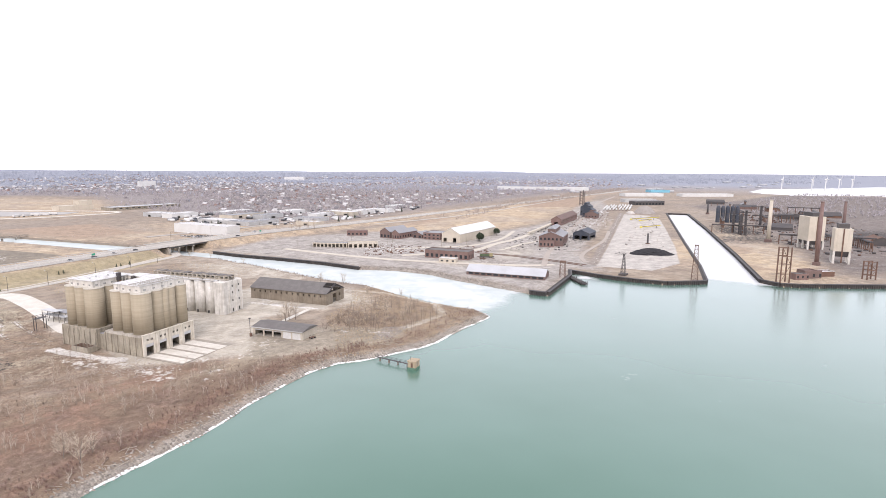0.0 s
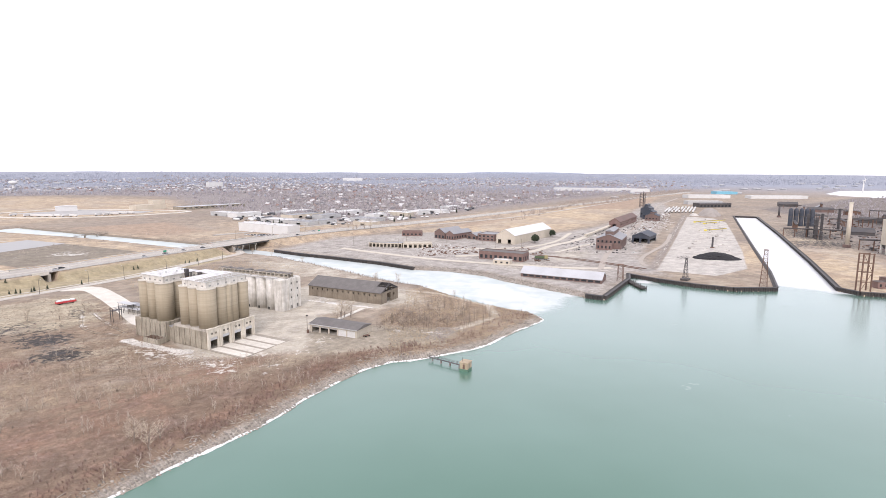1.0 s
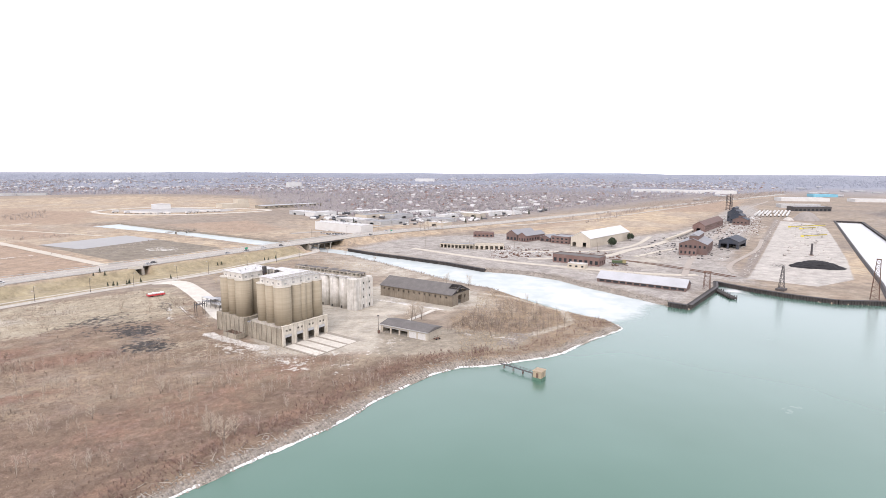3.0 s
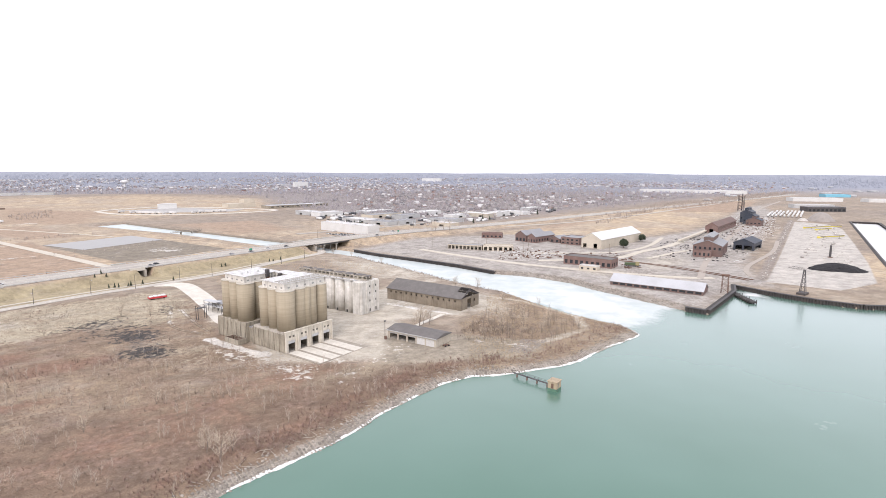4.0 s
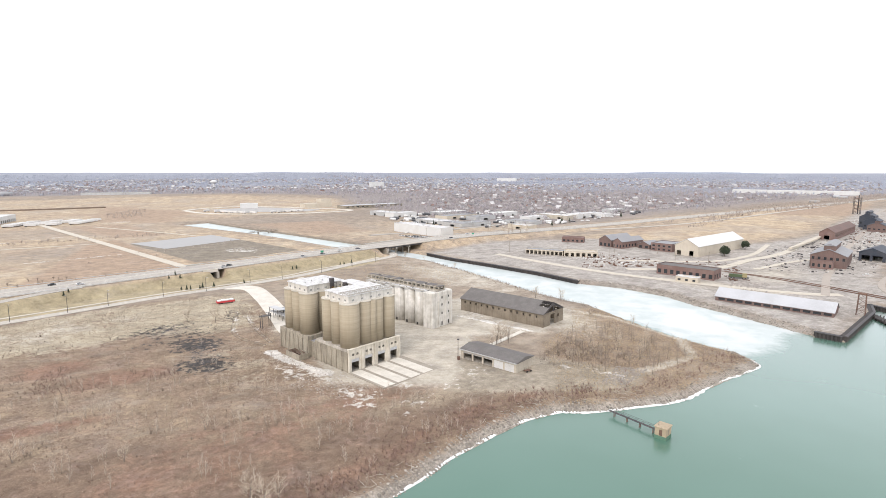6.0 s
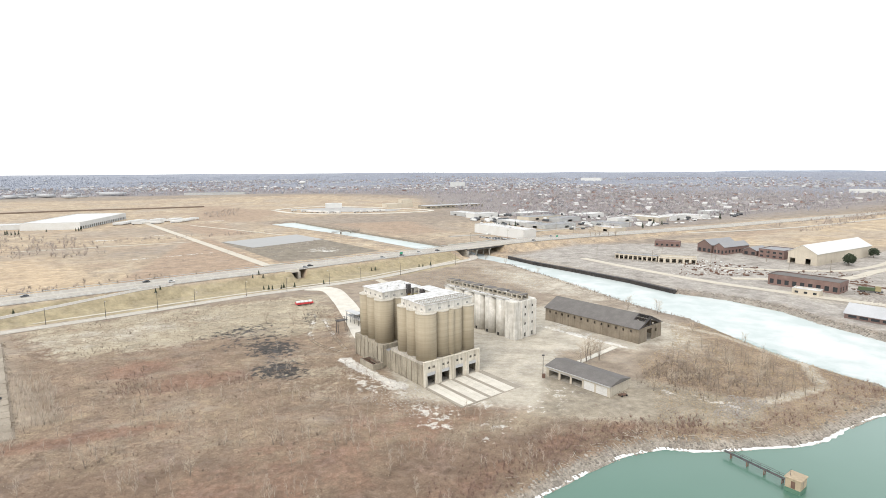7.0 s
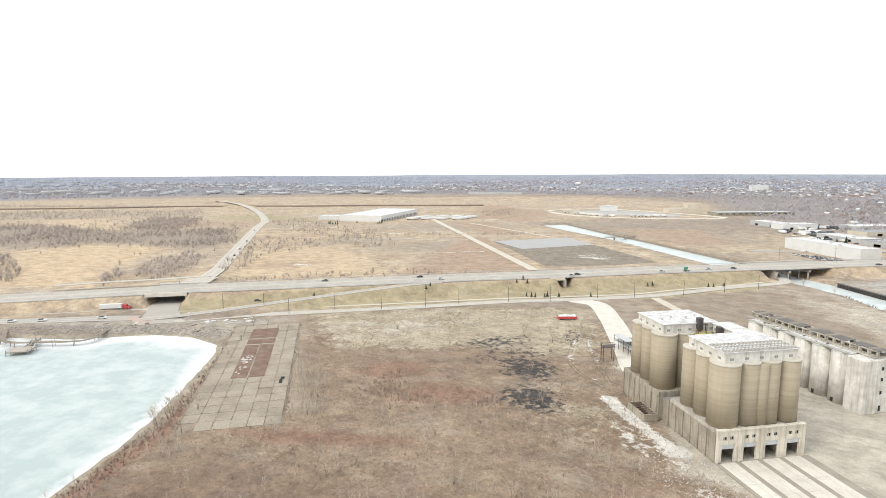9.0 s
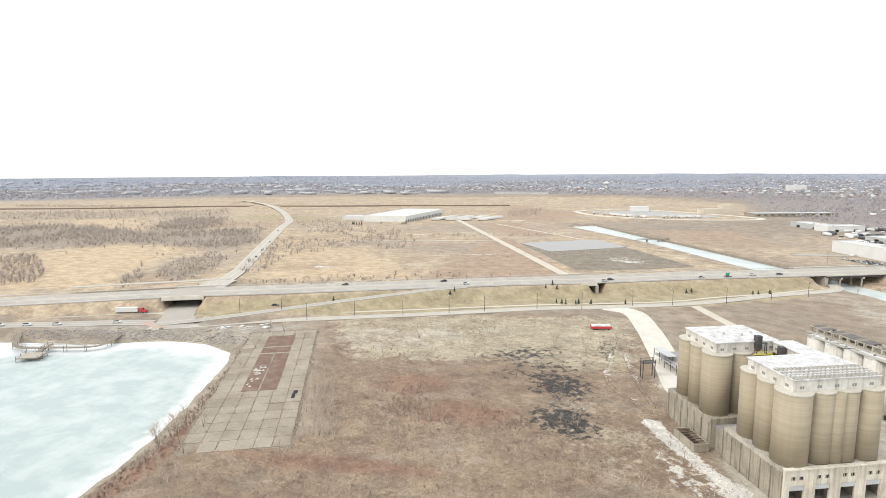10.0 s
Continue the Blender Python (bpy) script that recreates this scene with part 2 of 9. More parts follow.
DARKROOF = surf("dark_felt_roof", (0.125, 0.117, 0.112), (0.175, 0.165, 0.158), 0.85, coarse=0.3)
GREYROOF = surf("grey_metal_roof", (0.235, 0.24, 0.255), (0.29, 0.285, 0.28), 0.6)
OLDWALL = surf("stained_block_wall", (0.235, 0.20, 0.155), (0.15, 0.125, 0.095), 0.9, streak=0.6, coarse=0.2, amount=0.8)
TANWALL = surf("tan_block_wall", (0.47, 0.43, 0.36), (0.35, 0.31, 0.255), 0.85, streak=0.3)
BRICK = surf("red_brick", (0.175, 0.112, 0.10), (0.25, 0.185, 0.165), 0.9, coarse=0.2, streak=0.4)
BRICKDARK = surf("sooty_brick", (0.17, 0.115, 0.103), (0.115, 0.095, 0.09), 0.9, coarse=0.1, streak=0.3)
RUST = surf("rusted_steel", (0.16, 0.095, 0.07), (0.09, 0.062, 0.052), 0.85, 0.1)
STEEL = surf("dark_steel", (0.075, 0.072, 0.075), (0.12, 0.10, 0.09), 0.65, 0.3)
BLUESTEEL = surf("dark_blue_sheet", (0.045, 0.055, 0.075), (0.10, 0.10, 0.11), 0.6, 0.2, streak=0.3)
GALV = surf("galvanised_metal", (0.50, 0.51, 0.515), (0.38, 0.37, 0.36), 0.5, 0.4)
WHITE = surf("white_sheet", (0.60, 0.605, 0.60), (0.50, 0.49, 0.47), 0.6, coarse=0.08, bump=0.05)
CREAM = surf("cream_sheet", (0.53, 0.48, 0.40), (0.40, 0.355, 0.29), 0.7, coarse=0.08, streak=0.2)
BLUE = surf("blue_sheet", (0.16, 0.42, 0.55), (0.24, 0.48, 0.58), 0.6)
ASPHALT = surf("worn_asphalt", (0.365, 0.34, 0.305), (0.295, 0.275, 0.25), 0.9, coarse=0.05, bump=0.1)
OLDASPHALT = surf("pale_concrete_road", (0.43, 0.40, 0.355), (0.36, 0.33, 0.29), 0.9, coarse=0.05)
PATHM = surf("path_paving", (0.50, 0.46, 0.39), (0.42, 0.38, 0.32), 0.9)
PAINT = surf("road_paint", (0.74, 0.73, 0.69), rough=0.7, bump=0)
SLAB = surf("slab_concrete", (0.315, 0.275, 0.222), (0.215, 0.18, 0.14), 0.92, coarse=0.1, vary=0.05, amount=0.8, spread=0.25)
APRON = surf("apron_concrete", (0.60, 0.57, 0.51), (0.44, 0.41, 0.355), 0.9, coarse=0.2, vary=0.05)
RUSTFLOOR = surf("red_floor_tile", (0.15, 0.092, 0.07), (0.215, 0.15, 0.12), 0.9, coarse=0.3, amount=0.9)
COAL = surf("coal", (0.017, 0.017, 0.02), (0.04, 0.038, 0.04), 0.9, coarse=0.5, bump=0.8)
AGGREGATE = surf("grey_aggregate", (0.30, 0.275, 0.255), (0.24, 0.22, 0.20), 0.95)
ROCK = surf("riprap_stone", (0.29, 0.262, 0.23), (0.17, 0.148, 0.125), 0.9, coarse=0.6, vary=0.4, island=True)
SNOW = surf("shore_ice", (0.70, 0.71, 0.71), (0.58, 0.58, 0.57), 0.75, coarse=0.6)
TIMBER = surf("weathered_timber", (0.25, 0.215, 0.175), (0.16, 0.135, 0.11), 0.9)
DRIFT = surf("bleached_driftwood", (0.44, 0.39, 0.33), (0.32, 0.28, 0.23), 0.9)
ALGAE = surf("algae_concrete", (0.07, 0.15, 0.105), (0.10, 0.19, 0.135), 0.6)
PILE = surf("tarred_sheet_pile", (0.04, 0.037, 0.037), (0.085, 0.07, 0.062), 0.85, streak=0.4)
# near-black colour that stands for the shade inside bays, openings and pit
SHADEFILL = surf("interior_shade", (0.03, 0.028, 0.026), rough=0.9, bump=0)
REDPAINT = surf("red_paint", (0.50, 0.055, 0.06), (0.38, 0.05, 0.05), 0.5)
RUBBER = surf("tyre_rubber", (0.025, 0.025, 0.026), rough=0.85, bump=0)
DIRTWHITE = surf("rubble_white", (0.47, 0.45, 0.42), (0.31, 0.285, 0.26), 0.9, coarse=0.3, vary=0.3, island=True)
GREENSIGN = surf("sign_green", (0.03, 0.30, 0.18), rough=0.5, bump=0)
YELLOW = surf("yellow_paint", (0.62, 0.53, 0.10), rough=0.6)
TWIG = surf("bare_twigs", (0.25, 0.205, 0.165), (0.33, 0.28, 0.235), 0.9, coarse=0.1, vary=0.25, island=True, bump=0)
PALETWIG = surf("pale_dry_stalks", (0.47, 0.405, 0.325), (0.37, 0.31, 0.245), 0.9, coarse=0.1, vary=0.25, island=True, bump=0)
REDTWIG = surf("red_twigs", (0.215, 0.14, 0.115), (0.28, 0.20, 0.165), 0.9, coarse=0.1, vary=0.3, island=True, bump=0)
TAN_GRASS = surf("dry_grass", (0.40, 0.31, 0.195), (0.31, 0.235, 0.15), 0.95, coarse=0.1, vary=0.25, island=True, bump=0)
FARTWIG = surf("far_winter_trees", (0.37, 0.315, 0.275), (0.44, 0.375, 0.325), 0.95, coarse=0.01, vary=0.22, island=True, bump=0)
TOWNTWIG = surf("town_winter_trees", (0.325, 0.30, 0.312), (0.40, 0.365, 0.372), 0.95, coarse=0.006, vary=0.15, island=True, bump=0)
# tree colour with the blue of distance haze mixed in
HAZETWIG = surf("hazed_winter_woods", (0.325, 0.35, 0.415), (0.385, 0.405, 0.465), 0.95, coarse=0.004, vary=0.1, island=True, bump=0)
NEEDLE = surf("conifer_needles", (0.035, 0.05, 0.03), (0.06, 0.075, 0.045), 0.9, vary=0.2, island=True)
BARK = surf("grey_bark", (0.20, 0.17, 0.145), (0.13, 0.11, 0.095), 0.9)

gl = Nodes("window_glass", 0.08, 0.0, 1.5)
gl.put("Base Color", (0.035, 0.04, 0.045, 1))
GLASS = gl.m
DULLGLASS = surf("dusty_window_glass", (0.27, 0.27, 0.26), (0.17, 0.17, 0.165), 0.25, bump=0)
hw = Nodes("house_walls", 0.8)
lk = hw.luck(True)
hw.put("Base Color", hw.mix(hw.ramp(lk, 0.45, 0.55), hw.mix(hw.ramp(lk, 0, 0.45), (0.50, 0.49, 0.485), (0.34, 0.32, 0.31)), hw.mix(hw.ramp(lk, 0.55, 1), (0.30, 0.19, 0.16), (0.50, 0.50, 0.52))))
HOUSEWALL = hw.m
hr = Nodes("house_roofs", 0.85)
lk = hr.luck(True)
hr.put("Base Color", hr.mix(hr.ramp(lk, 0.66, 0.85), hr.mix(hr.ramp(lk, 0, 0.55), (0.13, 0.125, 0.135), (0.22, 0.195, 0.19)), (0.50, 0.49, 0.49)))
HOUSEROOF = hr.m
cp = Nodes("car_paint", 0.3)
lk = cp.luck()
cp.put("Base Color", cp.mix(cp.ramp(lk, 0.48, 0.52), cp.mix(cp.ramp(lk, 0, 0.48), (0.03, 0.032, 0.036), (0.12, 0.125, 0.14)), cp.mix(cp.ramp(lk, 0.52, 0.75), (0.62, 0.62, 0.62), (0.42, 0.43, 0.45))))
CARPAINT = cp.m
# backdrop hills: aerial haze is put into this blue-grey colour
fd = Nodes("hazed_distant_land", 1.0)
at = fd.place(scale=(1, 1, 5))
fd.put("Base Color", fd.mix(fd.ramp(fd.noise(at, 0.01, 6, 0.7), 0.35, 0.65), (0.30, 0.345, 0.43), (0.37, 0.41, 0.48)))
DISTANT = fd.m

# ---- building kit ----
LAND = 2.5


class Shape:
    """Collects corners and faces of one mesh."""

    def __init__(self):
        self.v, self.f = [], []

    def add(self, verts, faces):
        k = len(self.v)
        self.v += [tuple(p) for p in verts]
        self.f += [tuple(i + k for i in q) for q in faces]
        return self

    def box(self, x0, y0, z0, x1, y1, z1, cut=0.0):
        c = cut
        if not c:
            self.add([(x, y, z) for z in (z0, z1) for x, y in ((x0, y0), (x1, y0), (x1, y1), (x0, y1))],
                     [(3, 2, 1, 0), (4, 5, 6, 7), (0, 1, 5, 4), (1, 2, 6, 5), (2, 3, 7, 6), (3, 0, 4, 7)])
            return self
        ring = [(x0 + c, y0), (x1 - c, y0), (x1, y0 + c), (x1, y1 - c), (x1 - c, y1), (x0 + c, y1), (x0, y1 - c), (x0, y0 + c)]
        inner = [(min(max(x, x0 + c), x1 - c), min(max(y, y0 + c), y1 - c)) for x, y in ring]
        self.stack([[(x, y, z0) for x, y in ring], [(x, y, z1 - c) for x, y in ring], [(x, y, z1) for x, y in inner]])
        return self

    def stack(self, rings, closed=True):
        """Rings of equal count, joined one over the other."""
        n, k = len(rings[0]), len(self.v)
        for r in rings:
            self.v += [tuple(p) for p in r]
        for j in range(len(rings) - 1):
            for i in range(n):
                a, b = k + j * n + i, k + j * n + (i + 1) % n
                self.f.append((a, b, b + n, a + n))
        if closed:
            self.f.append(tuple(k + i for i in reversed(range(n))))
            self.f.append(tuple(k + (len(rings) - 1) * n + i for i in range(n)))
        return self

    def drum(self, x, y, z0, z1, r0, r1=None, n=24):
        r1 = r0 if r1 is None else r1
        return self.stack([[(x + r * math.cos(2 * math.pi * i / n), y + r * math.sin(2 * math.pi * i / n), z) for i in range(n)] for r, z in ((r0, z0), (r1, z1))])

    def bar(self, p, q, r, n=4, r1=None):
        p, q = Vector(p), Vector(q)
        d = (q - p).normalized()
        a = d.orthogonal().normalized()
        b = d.cross(a)
        r1 = r if r1 is None else r1
        ring = [math.cos(2 * math.pi * (i + 0.5) / n) * a + math.sin(2 * math.pi * (i + 0.5) / n) * b for i in range(n)]
        return self.stack([[p + r * e for e in ring], [q + r1 * e for e in ring]])

    def spike(self, p, q, r):
        """A thin three-sided twig that ends in a point."""
        p, q = Vector(p), Vector(q)
        a = (q - p).orthogonal().normalized() * r
        b = (q - p).normalized().cross(a)
        return self.add([p + a, p - 0.5 * a + 0.87 * b, p - 0.5 * a - 0.87 * b, q], [(0, 1, 3), (1, 2, 3), (2, 0, 3)])

    def prism(self, outline, y0, y1):
        """An outline in x and z, drawn out along y."""
        return self.stack([[(x, y0, z) for x, z in reversed(outline)], [(x, y1, z) for x, z in reversed(outline)]])

    def ribbed(self, x0, x1, y0, y1, z0, tops):
        """A strip along x whose top steps from rib to rib."""
        n, rings = len(tops), []
        for i, top in enumerate(tops):
            a, b = x0 + (x1 - x0) * i / n, x0 + (x1 - x0) * (i + 1) / n
            for x in (a, b - 0.02):
                rings.append([(x, y0, z0), (x, y0, top), (x, y1, top), (x, y1, z0)])
        return self.stack(rings)

    def slab(self, outline, z0, z1):
        return self.stack([[(x, y, z0) for x, y in outline], [(x, y, z1) for x, y in outline]])


def as_mesh(name, shape, material, smooth=False):
    me = bpy.data.meshes.new(name)
    me.from_pydata(shape.v, [], shape.f)
    me.materials.append(material)
    if smooth:
        me.polygons.foreach_set("use_smooth", [len(f) == 4 for f in shape.f])
    me.update()
    return me


def part(name, shape, material, parent, label="", smooth=False):
    """One mesh under a thing or a part."""
    ob = new(name, shape if isinstance(shape, bpy.types.Mesh) else as_mesh(name, shape, material, smooth))
    ob.parent = parent
    if label:
        tagged(ob, label)
    return ob


def thing(name, x, y, z, turn, label, category, group="", kind=""):
    ob = new(name)
    ob.empty_display_size = 0.5
    ob.matrix_world = pose(x, y, z, 0, 0, turn)
    return tagged(ob, label, category, group, kind)


def solid(name, shape, material, label, category, group="", kind="", m=None, smooth=False):
    ob = new(name, as_mesh(name, shape, material, smooth))
    if m is not None:
        ob.matrix_world = m
    return tagged(ob, label, category, group, kind)


def pierced(shape, length, z0, z1, thick, holes, put):
    """A wall along s from 0 to length with real holes (s0, s1, z0, z1); put(s, d, z) turns wall places into x, y, z."""
    ss = sorted({0.0, float(length), *[float(h[0]) for h in holes], *[float(h[1]) for h in holes]})
    zs = sorted({float(z0), float(z1), *[float(h[2]) for h in holes], *[float(h[3]) for h in holes]})
    ns, nz = len(ss), len(zs)

    def full(i, j):
        if not (0 <= i < ns - 1 and 0 <= j < nz - 1):
            return False
        c, d = (ss[i] + ss[i + 1]) / 2, (zs[j] + zs[j + 1]) / 2
        return not any(h[0] < c < h[1] and h[2] < d < h[3] for h in holes)

    def key(i, j, k):
        return (k * nz + j) * ns + i

    faces = []
    for i in range(ns - 1):
        for j in range(nz - 1):
            if not full(i, j):
                continue
            faces += [(key(i, j, 0), key(i + 1, j, 0), key(i + 1, j + 1, 0), key(i, j + 1, 0)), (key(i, j + 1, 1), key(i + 1, j + 1, 1), key(i + 1, j, 1), key(i, j, 1))]
            for (a, b), (c, d), (e, f) in (((i - 1, j), (i, j), (i, j + 1)), ((i + 1, j), (i + 1, j), (i + 1, j + 1)), ((i, j - 1), (i, j), (i + 1, j)), ((i, j + 1), (i, j + 1), (i + 1, j + 1))):
                if not full(a, b):
                    faces.append((key(c, d, 0), key(e, f, 0), key(e, f, 1), key(c, d, 1)))
    used = sorted({i for q in faces for i in q})
    slot = {k: n for n, k in enumerate(used)}
    shape.add([put(ss[k % ns], thick * (k // (ns * nz)), zs[k // ns % nz]) for k in used], [tuple(slot[i] for i in q) for q in faces])
    return shape


def wall_set(root, w, l, h, thick, material, holes=None, h_back=None):
    """Four walls of a box building: front (y=0), back, left (x=0), right; holes by side."""
    holes = holes or {}
    sides = (("front", w, lambda s, d, z: (s, d, z)), ("back", w, lambda s, d, z: (s, l - d, z)),
             ("left", l - 2 * thick, lambda s, d, z: (d, thick + s, z)), ("right", l - 2 * thick, lambda s, d, z: (w - d, thick + s, z)))
    for side, length, put in sides:
        part("wall", pierced(Shape(), length, 0, h, thick, holes.get(side, []), put), material, root)


def gabled(name, x, y, turn, w, l, eave, ridge, wall_m, roof_m, label, category, group="", z=LAND, over=0.5, holes=None, thick=0.35, monitor=None, glass=True, floor=True):
    """A gabled building, ridge along its length."""
    root = thing(name, x, y, z, turn, label, category, group)
    wall_set(root, w, l, eave, thick, wall_m, holes)
    for y0, y1 in ((0, thick), (l - thick, l)):
        part("gable", Shape().prism([(0, eave), (w, eave), (w / 2, ridge)], y0, y1), wall_m, root)
    rise = (ridge - eave) / (w / 2)
    e = eave - over * rise
    for s in (0, 1):
        o = [(-over, e + 0.05), (w / 2, ridge + 0.05), (w / 2, ridge + 0.35), (-over, e + 0.35)]
        if s:
            o = [(w - a, b) for a, b in reversed(o)]
        part("roof_slope", Shape().prism(o, -over, l + over), roof_m, root)
    if monitor:
        mw, mh = monitor
        part("roof_monitor", Shape().box(w / 2 - mw, l * 0.06, ridge - mw * rise - 0.1, w / 2 + mw, l * 0.94, ridge + mh), wall_m, root)
        part("monitor_roof", Shape().prism([(w / 2 - mw - 0.4, ridge + mh), (w / 2 + mw + 0.4, ridge + mh), (w / 2, ridge + mh + mw * 0.5)], l * 0.05, l * 0.95), roof_m, root)
    if glass:
        for side, hs in (holes or {}).items():
            for s0, s1, z0, z1 in hs:
                if z0 < 0.05:
                    continue
                b = Shape()
                if side in ("front", "back"):
                    q = 0.2 if side == "front" else l - 0.25
                    b.box(s0, q, z0, s1, q + 0.05, z1)
                else:
                    q = 0.2 if side == "left" else w - 0.25
                    b.box(q, thick + s0, z0, q + 0.05, thick + s1, z1)
                part("pane", b, GLASS, root)
    if floor:
        part("floor_slab", Shape().box(0.1, 0.1, -0.6, w - 0.1, l - 0.1, 0.08), CONCRETE, root)
    return root


def flat_building(name, x, y, turn, w, l, h, wall_m, roof_m, label, category, group="", z=LAND, holes=None, panes=True, plant=0):
    """A flat-roofed building with a low parapet, window panes and roof units."""
    root = thing(name, x, y, z, turn, label, category, group)
    wall_set(root, w, l, h, 0.4, wall_m, holes)
    part("roof", Shape().box(0.4, 0.4, h - 0.9, w - 0.4, l - 0.4, h - 0.45), roof_m, root)
    part("coping", Shape().box(-0.12, -0.12, h, w + 0.12, 0.5, h + 0.15).box(-0.12, l - 0.5, h, w + 0.12, l + 0.12, h + 0.15).box(-0.12, 0.5, h, 0.5, l - 0.5, h + 0.15).box(w - 0.5, 0.5, h, w + 0.12, l - 0.5, h + 0.15), roof_m, root)
    part("floor_slab", Shape().box(0.1, 0.1, -0.6, w - 0.1, l - 0.1, 0.06), CONCRETE, root)
    for side, hs in (holes or {}).items():
        for s0, s1, z0, z1 in hs:
            if panes and z0 > 0.05:
                b = Shape()
                if side in ("front", "back"):
                    q = 0.22 if side == "front" else l - 0.27
                    b.box(s0, q, z0, s1, q + 0.05, z1)
                else:
                    q = 0.22 if side == "left" else w - 0.27
                    b.box(q, 0.4 + s0, z0, q + 0.05, 0.4 + s1, z1)
                part("pane", b, GLASS, root)
    rng = random.Random(int(abs(x) * 7 + abs(y)))
    for _ in range(plant):
        a, b, s = rng.uniform(0.1, 0.8) * w, rng.uniform(0.1, 0.85) * l, rng.uniform(1.2, 2.6)
        part("roof_unit", Shape().box(a, b, h - 0.5, a + s, b + s * 1.4, h + rng.uniform(0.5, 1.4), 0.1), GALV, root)
    return root


def smooth_line(pts, step=4.0):
    """A curve through the points, at even steps."""
    p = [np.array(q, float) for q in pts]
    p = [2 * p[0] - p[1], *p, 2 * p[-1] - p[-2]]
    out = []
    for a, b, c, d in zip(p, p[1:], p[2:], p[3:]):
        n = max(2, int(np.linalg.norm(c - b) / step))
        for i in range(n):
            t = i / n
            out.append(0.5 * ((2 * b) + (c - a) * t + (2 * a - 5 * b + 4 * c - d) * t * t + (3 * b - a - 3 * c + d) * t ** 3))
    out.append(p[-2])
    return np.array(out)


def normals(line):
    d = np.gradient(line[:, :2], axis=0)
    d /= np.linalg.norm(d, axis=1)[:, None] + 1e-9
    return np.stack([-d[:, 1], d[:, 0]], 1)


def ribbon(line, left, right, z, thick=0.25):
    """A strip along a line, from left to right of it; z a number or a function of the line's step."""
    n = normals(line)
    s = Shape()
    rings = []
    for i, (p, q) in enumerate(zip(line, n)):
        h = z(p) if callable(z) else z
        a, b = p[:2] + q * left, p[:2] + q * right
        rings.append([(a[0], a[1], h - thick), (b[0], b[1], h - thick), (b[0], b[1], h), (a[0], a[1], h)])
    return s.stack([r[::-1] for r in rings])


def inside(poly, x, y):
    """Signed distance to a closed outline, positive inside, and the nearest edge's number."""
    x, y = np.asarray(x, float), np.asarray(y, float)
    best, which = np.full(x.shape, 1e18), np.zeros(x.shape, int)
    odd = np.zeros(x.shape, bool)
    m = len(poly)
    for i in range(m):
        (ax, ay), (bx, by) = poly[i], poly[(i + 1) % m]
        dx, dy = bx - ax, by - ay
        t = np.clip(((x - ax) * dx + (y - ay) * dy) / (dx * dx + dy * dy + 1e-12), 0, 1)
        d = (x - ax - t * dx) ** 2 + (y - ay - t * dy) ** 2
        near = d < best
        best, which = np.where(near, d, best), np.where(near, i, which)
        if ay != by:
            odd ^= ((ay > y) != (by > y)) & (x < (bx - ax) * (y - ay) / (by - ay) + ax)
    return np.sqrt(best) * np.where(odd, 1, -1), which


def away(line, x, y):
    """Distance to an open line."""
    best = np.full(np.shape(x), 1e18)
    for (ax, ay), (bx, by) in zip(line, line[1:]):
        dx, dy = bx - ax, by - ay
        t = np.clip(((x - ax) * dx + (y - ay) * dy) / (dx * dx + dy * dy + 1e-12), 0, 1)
        best = np.minimum(best, (x - ax - t * dx) ** 2 + (y - ay - t * dy) ** 2)
    return np.sqrt(best)


def sprinkle(poly, count, rng):
    """Places at random inside an outline."""
    p = np.array(poly, float)
    lo, hi = p.min(0), p.max(0)
    out = np.zeros((0, 2))
    while len(out) < count:
        q = rng.uniform(lo, hi, (count * 2, 2))
        out = np.vstack([out, q[inside(poly, q[:, 0], q[:, 1])[0] > 0]])
    return out[:count]


